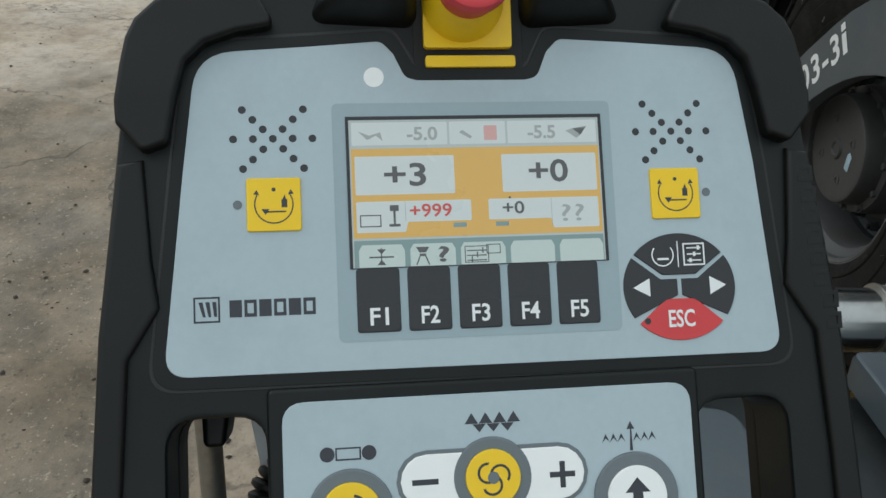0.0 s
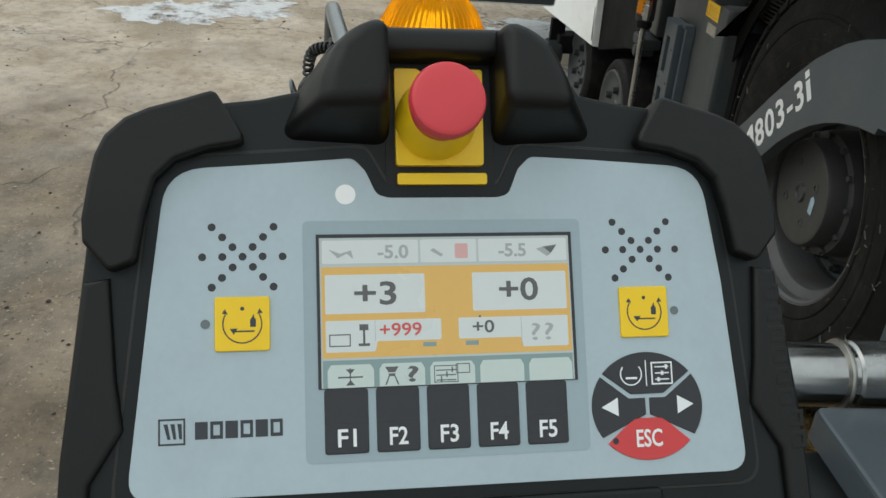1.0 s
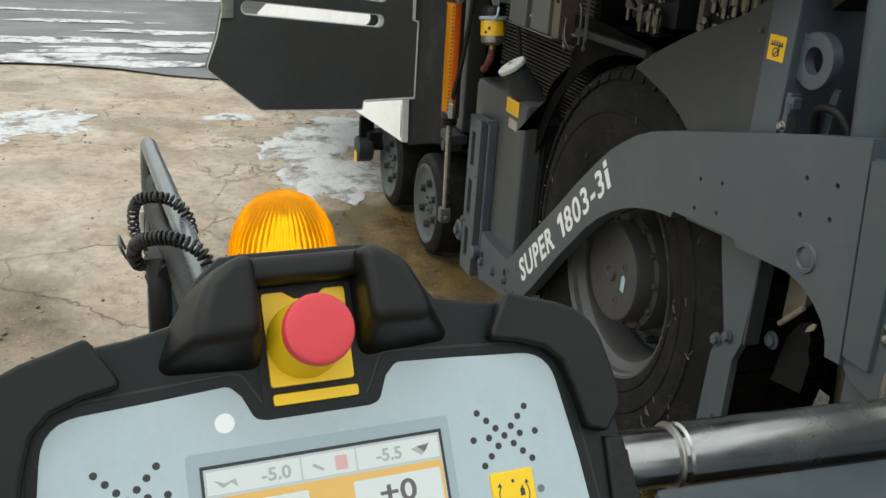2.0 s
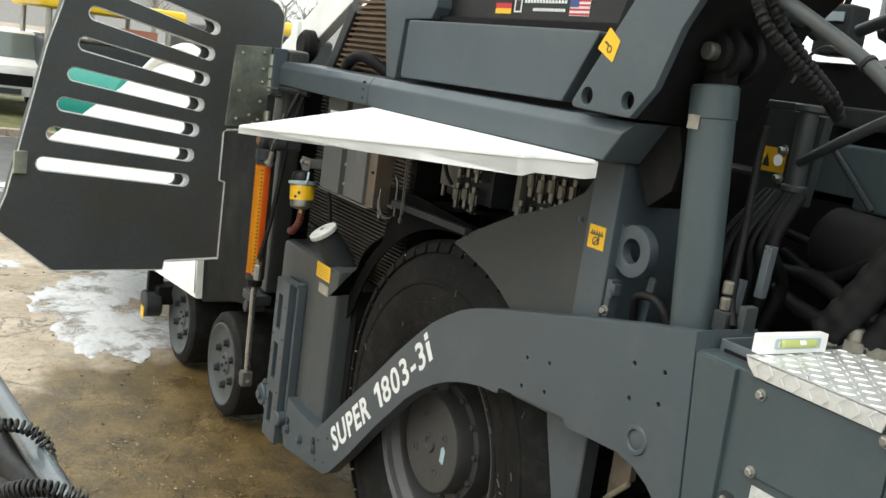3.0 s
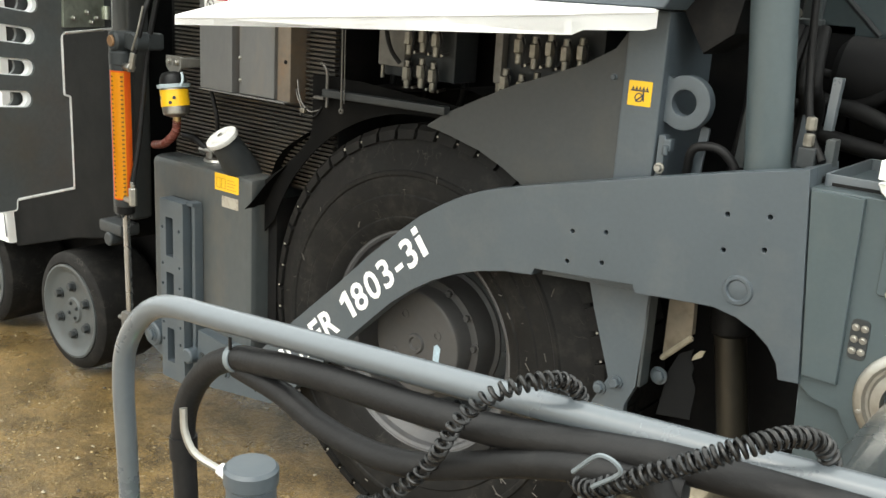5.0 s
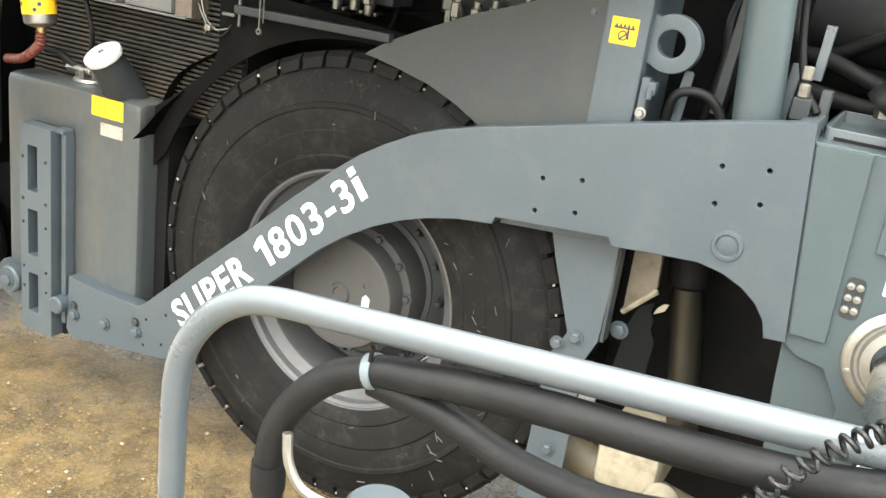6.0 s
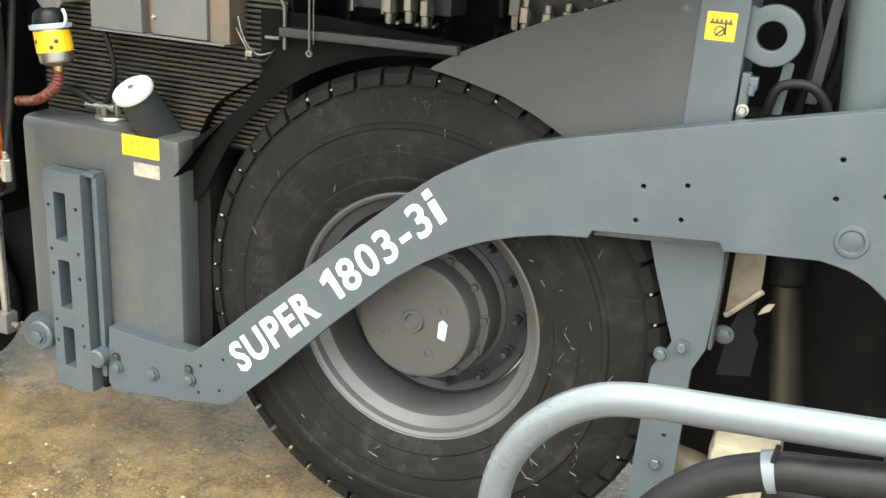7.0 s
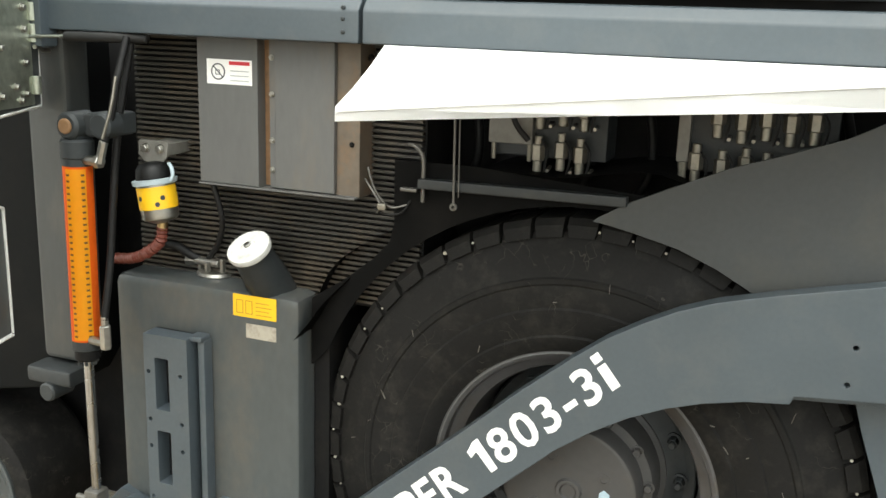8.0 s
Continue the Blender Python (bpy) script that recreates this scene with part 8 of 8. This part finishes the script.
    # yellow keys with their sign
    for cu, cv, led in ((-92, -37.2, -107.8), (92.8, -36.6, 108.2)):
        y = part("yellow_key", cs(rect(cu - 11.9, cv - 11.9, cu + 11.9, cv + 11.9), 1.2, 2.4, (), 0.8, 1.6), YELLOW_BTN, pl, "square yellow key with a dark round sign")
        arc = [(cu + 8.6 * math.cos(radians(a)), cv + 8.6 * math.sin(radians(a))) for a in range(150, 391, 8)] + [(cu + 8.0 * math.cos(radians(a)), cv + 8.0 * math.sin(radians(a))) for a in range(390, 149, -8)]
        part("sign_ring", cs(arc, 2.42, 2.46), PRINT, y)
        for r in ([(cu - 5.5, cv - 2), (cu - 2, cv - 2), (cu - 3.7, cv - 4.6)], rect(cu - 3, cv - 3.6, cu + 5.2, cv - 2.9), rect(cu + 3.3, cv - 1.4, cu + 5.8, cv + 2.2), [(cu + 3.8, cv + 2.2), (cu + 5.3, cv + 2.2), (cu + 4.8, cv + 4.4)],
                  [(cu - 8.8, cv + 4.6), (cu - 6.2, cv + 4.2), (cu - 7.4, cv + 6.6)], [(cu + 6.2, cv + 4.2), (cu + 8.8, cv + 4.6), (cu + 7.4, cv + 6.6)]):
            part("sign_stroke", cs(r, 2.42, 2.46), PRINT, y)
        part("sign_dot", cs(circle(cu, cv + 6.6, 0.9, 12), 2.42, 2.46), PRINT, y)
        part("indicator", cs(circle(led, cv + 0.3, 2.0, 18), 1.2, 1.5), KEY_MID, pl)
        # pattern of sound holes above each key
        ox, oy = cu + 0.3, cv + 29.6
        for dx, dy in ((-13.2, 13.2), (-8.7, 8.7), (-4.3, 4.3), (4.4, 4.3), (9.0, 8.7), (13.6, 13.2), (-17.3, 0), (-8.7, 0), (0, 0), (8.7, 0), (17.4, -0.1), (-4.3, -4.7), (4.4, -4.6), (-8.9, -9.2), (8.8, -9.1), (-13.3, -13.4), (13.3, -13.5)):
            part("sound_hole", cs(circle(ox + dx, oy + dy, 1.75, 16), 1.2, 1.26), KEY, pl)
    part("light_sensor", cs(circle(-45.9, 20, 4.6, 28), 1.2, 1.5), LETTER, pl)
    # badge and maker's mark as plain shapes
    mk = part("mark_square", cs(rect(-127.5, -88, -116.3, -76.8), 1.2, 1.3, [rect(-126.7, -87.2, -117.1, -77.6)]), PRINT, pl)
    for k in range(3):
        part("mark_stroke", cs([(-125.4 + 2.9 * k, -79), (-123.6 + 2.9 * k, -79), (-122.4 + 2.4 * k, -85.5), (-123.6 + 2.4 * k, -85.5)], 1.2, 1.3), PRINT, mk)
    for k in range(6):
        u = -112.3 + 6.35 * k
        part("mark_block", cs(rect(u, -86, u + 5.3, -78.6), 1.2, 1.3, [rect(u + 1.3, -84.5, u + 4.0, -80.1)] if k % 2 else ()), PRINT, pl)
    # direction pad
    cx, cy = 92.0, -80.2
    up = part("menu_key", cs([(cx + 27 * math.cos(radians(a)), cy + 24.8 * math.sin(radians(a))) for a in np.linspace(38, 142, 20)] + [(cx - 8, cy + 5.5), (cx + 8, cy + 5.5)], 1.2, 1.9, (), 0.4), KEY, pl, "charcoal rounded menu key")
    lf = part("arrow_key", cs([(cx + 27 * math.cos(radians(a)), cy + 24.8 * math.sin(radians(a))) for a in np.linspace(146, 214, 16)] + [(cx - 1, cy - 4), (cx - 1, cy + 3.6), (cx - 9, cy + 3.6)], 1.2, 1.9, (), 0.4), KEY, pl, "charcoal arrow key")
    rt = part("arrow_key", cs([(cx + 27 * math.cos(radians(a)), cy + 24.8 * math.sin(radians(a))) for a in np.linspace(-34, 34, 16)] + [(cx + 9, cy + 3.6), (cx + 1, cy + 3.6), (cx + 1, cy - 4)], 1.2, 1.9, (), 0.4), KEY, pl, "charcoal arrow key")
    es = part("escape_key", cs([(cx + 27 * math.cos(radians(a)), cy + 24.8 * math.sin(radians(a))) for a in np.linspace(222, 318, 20)] + [(cx + 7, cy - 5.6), (cx - 7, cy - 5.6)], 1.2, 1.9, (), 0.4), RED_KEY, pl, "red rounded escape key")
    part("key_letters", words("ESC", cx - 6.4, cy - 18.5, 2.0, 11, 12.6, 0.2), WHITE_PRINT, es, smooth=180)
    part("key_led", cs(circle(cx - 16.5, cy - 15.5, 1.5, 14), 1.9, 2.0), KEY, es)
    part("key_arrow", cs([(cx - 22.5, cy), (cx - 14.5, cy + 4.2), (cx - 14.5, cy - 4.2)], 1.9, 1.98), WHITE_PRINT, lf)
    part("key_arrow", cs([(cx + 22.5, cy), (cx + 14.5, cy - 4.2), (cx + 14.5, cy + 4.2)], 1.9, 1.98), WHITE_PRINT, rt)
    part("key_sign", cs([(cx - 7.4 + 5.4 * math.cos(radians(a)), cy + 14.8 + 5.4 * math.sin(radians(a))) for a in range(140, 401, 10)] + [(cx - 7.4 + 4.8 * math.cos(radians(a)), cy + 14.8 + 4.8 * math.sin(radians(a))) for a in range(400, 139, -10)], 1.9, 1.98), WHITE_PRINT, up)
    part("key_sign", cs(rect(cx - 10, cy + 12.4, cx - 4.5, cy + 13.4), 1.9, 1.98), WHITE_PRINT, up)
    part("key_sign", cs(rect(cx - 0.3, cy + 9, cx + 0.2, cy + 21), 1.9, 1.98), WHITE_PRINT, up)
    part("key_sign", cs(rect(cx + 2.5, cy + 9.5, cx + 13, cy + 20), 1.9, 1.98, [rect(cx + 3.2, cy + 10.2, cx + 12.3, cy + 19.3)]), WHITE_PRINT, up)
    for k in range(3):
        part("key_sign", cs(rect(cx + 4.4, cy + 11.6 + 2.9 * k, cx + 11.2, cy + 12.2 + 2.9 * k), 1.9, 1.98), WHITE_PRINT, up)
        part("key_sign", cs(rect(cx + 5.4 + 2.0 * k, cy + 10.9 + 2.9 * k, cx + 6.6 + 2.0 * k, cy + 12.9 + 2.9 * k), 1.9, 1.99), WHITE_PRINT, up)
    # lower key field
    part("lower_field", cs(rect(-97.5, -280, 97, -117.5), -10, 3, (), 2.5, 3, segments=3), CASE_FRAME, case)
    lp = part("lower_foil", cs(rect(-91.3, -275, 92.3, -123.8), 3, 4.2, (), 0.5, 10), FOIL, console, "light grey lower foil panel with round keys")

    def ring_key(u, v, r, inner, label):
        k = part("round_key", cs(circle(u, v, r, 40), 4.1, 6.0, (), 1.2), KEY_MID, lp, label)
        part("key_cap", cs(circle(u, v, r * 0.70, 36), 5.9, 7.2, (), 0.7), inner, k)
        return k
    pm = part("rocker_key", cs([(x * 1000, y * 1000) for x, y in capsule(-0.0415, 0.0405, -0.1605, 0.0115)], 4.1, 5.4, (), 0.8), LETTER, lp, "white plus and minus rocker key")
    part("rocker_rim", cs([(x * 1000, y * 1000) for x, y in capsule(-0.0432, 0.0422, -0.1605, 0.0132)], 4.1, 4.8, (), 0.4), KEY_MID, pm)
    part("minus_sign", cs(rect(-36.5, -162.0, -25, -159.6), 5.4, 5.5), PRINT, pm)
    part("plus_sign", cs(rect(24.5, -162.4, 36, -160.0), 5.4, 5.5), PRINT, pm)
    part("plus_sign", cs(rect(29.1, -167, 31.5, -155.5), 5.41, 5.52), PRINT, pm)
    ck = ring_key(-1, -160.5, 17.5, YELLOW_BTN, "round yellow key in a grey ring")
    for a in range(3):
        t0 = 120 * a + 20
        arc = [(-1 + 3.2 * math.cos(radians(t0)) + 4.6 * math.cos(radians(b)), -160.5 + 3.2 * math.sin(radians(t0)) + 4.6 * math.sin(radians(b))) for b in range(t0 - 60, t0 + 161, 12)]
        inn = [(-1 + 3.2 * math.cos(radians(t0)) + 3.5 * math.cos(radians(b)), -160.5 + 3.2 * math.sin(radians(t0)) + 3.5 * math.sin(radians(b))) for b in range(t0 + 160, t0 - 61, -12)]
        part("key_sign", cs(arc + inn, 7.2, 7.3), PRINT, ck)
    part("key_led", cs(circle(-1, -160.5, 2.6, 18), 7.25, 7.5), KEY_MID, ck)
    lk = ring_key(-63, -171.5, 18.5, YELLOW_BTN, "round yellow key in a grey ring")
    for b in range(0, 360, 120):
        part("key_sign", cs([(-63 + 8 * math.cos(radians(b + q)), -171.5 + 8 * math.sin(radians(b + q))) for q in range(0, 90, 10)] + [(-63 + 6.8 * math.cos(radians(b + q)), -171.5 + 6.8 * math.sin(radians(b + q))) for q in range(80, -1, -10)], 7.2, 7.3), PRINT, lk)
    ak = ring_key(63.7, -173, 19.5, LETTER, "round white arrow key in a grey ring")
    part("key_sign", cs([(63.7, -164.5), (69.5, -171), (66, -171), (66, -182), (61.4, -182), (61.4, -171), (57.9, -171)], 7.2, 7.3), PRINT, ak)
    # printed signs
    for k in range(4):
        u = -12 + 6.3 * k
        part("printed_sign", cs([(u - 0.2, -137.2), (u + 2.9, -132.4), (u + 5.8, -137.2)], 4.2, 4.3), PRINT, lp)
        if k < 3:
            part("printed_sign", cs([(u + 3.2, -137.4), (u + 9.2, -137.4), (u + 6.2, -141)], 4.2, 4.3), PRINT, lp)
    for k in range(7):
        if k == 3:
            continue
        u = 49.5 + 3.6 * k
        part("printed_sign", cs([(u, -149), (u + 1.8, -145), (u + 3.6, -149), (u + 1.8, -147)], 4.2, 4.3), PRINT, lp)
    part("printed_sign", cs([(62.2, -153), (62.8, -143.5), (61.2, -143.5), (63, -140), (64.8, -143.5), (63.4, -143.5), (63.6, -153)], 4.2, 4.3), PRINT, lp)
    for u in (-72.5, -54.5):
        part("printed_sign", cs(circle(u, -146.7, 3.2, 20), 4.2, 4.3), PRINT, lp)
    part("printed_sign", cs(rect(-69, -149.5, -58, -144), 4.2, 4.3, [rect(-68.3, -148.8, -58.7, -144.7)]), PRINT, lp)
    # stop button
    sb = part("stop_button", cs([(-22.5, 33), (18.5, 33), (19.5, 79), (9, 79), (4, 75), (-6, 75), (-12, 79), (-22.5, 79)], 0.6, 3.6, (), 0.6, 2), YELLOW_BTN, console, "red mushroom stop button on a yellow plate")
    part("yellow_bar", cs(rect(-22, 24.3, 20, 29.8), 0.6, 2.6, (), 0.5, 1.5), YELLOW_BTN, sb)
    hc = MC @ Matrix.Translation((-0.0040, 0.0540, 0.0036))
    part("collar", lathe([(0, 0), (0.0186, 0), (0.0186, 0.003), (0.0178, 0.0045), (0.0158, 0.012), (0.0140, 0.018), (0, 0.018)], hc, 48), YELLOW_BTN, sb)
    part("push_head", lathe([(0.0125, 0.0165), (0.0138, 0.018), (0.0148, 0.025), (0.0161, 0.0285), (0.0167, 0.032), (0.0166, 0.0355), (0.0158, 0.0375), (0.0140, 0.0384), (0.008, 0.0387), (0, 0.0388)], hc, 48), RED, sb, "red push head")
    # beacon behind the console
    bt = Vector((2.058, -1.283, 1.585))
    bm = nbm()
    prof = [(0.0318, 0.0), (0.0318, 0.02), (0.0317, 0.036), (0.0308, 0.047), (0.0283, 0.0585), (0.0238, 0.0680), (0.0165, 0.0760), (0.008, 0.0802), (0.0, 0.0812)]
    seg = 200
    rings = []
    for r, z in prof:
        if r == 0:
            rings.append([bm.verts.new((0, 0, z))])
            continue
        rings.append([bm.verts.new(((r + 0.0011 * (1 if i % 4 < 2 else -1) * min(1, r / 0.03)) * math.cos(2 * math.pi * i / seg), (r + 0.0011 * (1 if i % 4 < 2 else -1) * min(1, r / 0.03)) * math.sin(2 * math.pi * i / seg), z)) for i in range(seg)])
    for a, b in zip(rings, rings[1:]):
        for i in range(seg):
            q = list(dict.fromkeys([a[i % len(a)], a[(i + 1) % seg % len(a)], b[(i + 1) % seg % len(b)], b[i % len(b)]]))
            if len(q) > 2:
                bm.faces.new(q)
    bmesh.ops.transform(bm, matrix=Matrix.Translation(bt), verts=bm.verts[:])
    be = part("beacon_base", rod(bt - Vector((0, 0, 0.05)), bt, 0.036, 36, 0.004), CASE, console, "amber ribbed warning beacon")
    part("beacon_lens", bm, AMBER_LENS, be, "amber ribbed lens", smooth=60)
    part("beacon_lamp", lathe([(0, 0), (0.029, 0.001), (0.025, 0.02), (0.018, 0.045), (0.008, 0.06), (0, 0.062)], Matrix.Translation(bt + Vector((0, 0, 0.001))), 24), BEACON_LAMP, be, "lit amber lamp inside the lens")
    # bracket to the handrail
    part("mount_arm", sweep([tuple(rail_axis(2.06)), (2.09, -1.265, 1.42), (2.10, -1.27, 1.50), (2.11, -1.275, 1.56)], 0.022, 16), GREY_DARK, console)
    part("mount_plate", box(2.03, 2.14, -1.33, -1.23, 1.515, 1.54, 0.005), GREY_DARK, console)
    part("white_tag", cs([(-112, -126), (-94, -126), (-94, -166), (-105, -163)], -81, -80), WHITE_PRINT, console, "white card tag under the console")
    core = smooth_path([MC @ Vector((u / 1000, v / 1000, h / 1000)) for u, v, h in ((-92, -215, -78), (-101, -190, -74), (-100, -170, -72), (-88, -160, -72), (-70, -158, -72))], 30)
    pts = []
    for i in range(15 * 12 + 1):
        f = i / 180 * (len(core) - 1)
        k = min(int(f), len(core) - 2)
        t = (core[k + 1] - core[k]).normalized()
        a = t.cross(CN).normalized()
        th = 2 * math.pi * i / 12
        pts.append(core[k].lerp(core[k + 1], f - k) + (a * math.cos(th) + t.cross(a) * math.sin(th)) * 0.0085)
    part("coiled_cable", sweep(pts, 0.0026, 7), HOSE, console, "black coiled cable under the console")
    part("grip_bracket", loft([(-132, -143), (-119, -143), (-114, -118), (-133, -118)], [(-130, -146), (-120, -146), (-116, -118), (-131, -118)], -75, -45, 0.003), CASE, case)


build_console()


# ---- far side of the yard ----
def far_yard():
    # road with kerb and verge
    bm = nbm()
    near = [(-7.6, -40), (-7.47, -2.72), (-7.42, -2.2), (-7.24, -1.67), (-6.9, -1.14), (-6.77, -0.82), (-6.4, 0.6), (-6.2, 40)]
    v = [bm.verts.new((x, y, 0.012)) for x, y in near + [(-13.2, 40), (-13.2, -40)]]
    bm.faces.new(v)
    only("road", bm, ASPHALT, "wet grey asphalt road with snow along it", "road", "structure")
    k = slab([(-13.4, -40), (-13.2, -40), (-13.2, 40), (-13.4, 40)], 0.0, 0.12, None, (), 0.01)
    only("kerb", k, CONCRETE, "pale concrete kerb along the road", "kerb", "structure")
    g = slab([(-13.4, -60), (-13.4, 60), (-24, 60), (-24, -60)], 0.0, 0.10)
    only("grass_verge", g, material("winter_grass", (0.13, 0.13, 0.045), 0.9, vary=0.4, grain=14, bump=0.6, bump_dist=0.04, dirt=(0.3, 0.27, 0.18), dirt_amount=0.6, dirt_scale=2), "dull winter grass strip beyond the road", "grass", "structure")
    for y in (-0.15, 3.5, 8.0):
        p = rod((-13.0, y, 0.0), (-13.0, y, 0.9), 0.09, 12, 0.02)
        only("bollard", p, WHITE, "white roadside marker post", "post", group="roadside posts")
    for args in ((-7.75, -2.3, 0.22, 0.75, 11.0), (-7.45, -1.25, 0.2, 0.55, 19.0), (-8.3, -1.6, 0.22, 0.9, 12.0), (-8.7, -0.7, 0.22, 0.6, 16.0), (-8.9, -2.4, 0.22, 0.9, 17.0), (-9.6, -1.15, 0.18, 0.7, 18.0),
                 (-10.4, -2.2, 0.14, 0.9, 20.0), (-13.05, -4.0, 0.12, 5.0, 13.0), (-11.4, -3.2, 0.1, 1.6, 15.0), (-8.0, -3.6, 0.3, 0.6, 22.0)):
        snow_patch(*args, lift=0.022)
    # yellow machine with canopy, teal tank, wooded hill
    m = thing("yellow_road_machine", (-15.5, 3.4, 0), "yellow construction machine with a flat canopy on posts", "machine")
    part("canopy", box(-17.5, -13.6, 0.6, 2.9, 2.02, 2.24, 0.08), FAR_YELLOW, m)
    part("machine_body", box(-17.2, -14.0, 0.9, 3.6, 0.5, 1.55, 0.1), GREY_DARK, m)
    for x in (-17.2, -14.0):
        for y in (0.8, 2.7):
            part("canopy_post", rod((x, y, 0.5), (x, y, 2.1), 0.05, 10), STEEL, m)
    part("orange_panel", box(-13.98, -13.9, 1.9, 2.5, 1.60, 1.85, 0.02), material("faded_red_panel", (0.5, 0.2, 0.14), 0.6, vary=0.15, grain=6, bump=0.05), m)
    for y in (1.4, 3.2):
        part("wheel", rod((-14.6, y, 0.5), (-14.0, y, 0.5), 0.5, 28, 0.05), RUBBER, m)
    part("rear_hood", box(-17.0, -14.2, 5.1, 5.6, 2.1, 2.38, 0.1), FAR_YELLOW, m, "yellow engine hood")
    part("rear_chassis", box(-17.2, -14.1, 3.5, 5.8, 0.45, 2.12, 0.08), GREY_DARK, m)
    t = thing("teal_tank", (-11.5, 1.2, 0), "teal-green rounded tank standing in the yard", "tank")
    part("tank_shell", rod((-12.2, 1.0, 0.75), (-10.9, 1.75, 0.75), 0.62, 36, 0.12), TEAL, t)
    part("tank_foot", box(-12.1, -11.0, 1.0, 1.9, 0.0, 0.35, 0.03), GREY_DARK, t)
    # parked white car across the road
    c = thing("white_car", (-16.6, -0.2, 0.1), "white parked car across the road", "car")
    prof = [(0.95, 0.35), (1.0, 0.62), (0.9, 0.86), (0.35, 0.95), (-0.1, 1.42), (-1.6, 1.46), (-2.6, 1.0), (-2.8, 0.6), (-2.75, 0.35)]
    b = nbm()
    slab(prof, -0.85, 0.85, Matrix(((1, 0, 0, -16.4), (0, 0, 1, 0.4), (0, 1, 0, 0.1), (0, 0, 0, 1))), (), 0.08, b)
    part("car_body", b, WHITE, c)
    part("windscreen", box(-0.02, 0.02, -0.7, 0.7, -0.28, 0.28, 0.01, Matrix.Translation((-16.26, 0.4, 1.28)) @ Matrix.Rotation(radians(-42), 4, "Y")), CABGLASS, c)
    part("grille", box(-15.44, -15.39, 0.0, 0.8, 0.62, 0.82, 0.02), BLACK, c)
    part("plate_bar", box(-15.41, -15.38, 0.18, 0.62, 0.48, 0.58, 0.005), PRINT, c)
    for y in (-0.28, 1.08):
        part("headlight", box(-15.50, -15.42, y - 0.14, y + 0.14, 0.72, 0.90, 0.04), CABGLASS, c)
    for x in (-18.4, -16.0):
        for y in (-0.43, 1.05):
            part("wheel", rod((x, y, 0.4), (x, y + 0.2, 0.4), 0.31, 24, 0.03), RUBBER, c)
    # hill of bare trees, far off
    bm = nbm()
    rnd = random.Random(3)
    ys = [-160 + 4 * i for i in range(100)]
    rows = [[bm.verts.new((-150 - 8 * j, y, z * (0.8 + 0.5 * noise.noise(Vector((y * 0.02, j * 0.4, 0)))) + (rnd.uniform(0, 2.2) if j > 1 else 0))) for y in ys] for j, z in enumerate((0, 4, 7.5, 10))]
    for a, b in zip(rows, rows[1:]):
        for i in range(len(ys) - 1):
            bm.faces.new((a[i], a[i + 1], b[i + 1], b[i]))
    only("wooded_hill", bm, BARK, "distant hill of bare winter woods", "hill", "structure", smooth=180)
    # bare trees in front of the hill
    for i in range(9):
        x, y = -70 - rnd.uniform(0, 20), 2 + i * 5.5 + rnd.uniform(-1, 1)
        tr = thing("bare_tree", (x, y, 0), "bare leafless winter tree", "tree", "far winter trees")
        part("trunk", rod((x, y, 0), (x + rnd.uniform(-0.4, 0.4), y, 5.5), 0.22, 8, 0, None, 0.1), BARK, tr)
        g = nbm()
        for k in range(34):
            a, h = rnd.uniform(0, 6.28), rnd.uniform(2.2, 5.4)
            l_ = rnd.uniform(1.2, 2.8)
            p0 = Vector((x, y, h))
            p1 = p0 + Vector((math.cos(a) * l_ * 0.7, math.sin(a) * l_ * 0.7, l_ * 0.8))
            rod(p0, p1, 0.05, 5, 0, g, 0.015)
            for q in range(3):
                c0 = p0.lerp(p1, rnd.uniform(0.4, 0.95))
                rod(c0, c0 + Vector((rnd.uniform(-0.8, 0.8), rnd.uniform(-0.8, 0.8), rnd.uniform(0.2, 0.9))), 0.02, 4, 0, g, 0.008)
        tagged(part("crown", g, BARK, tr), kind="stuff")


far_yard()
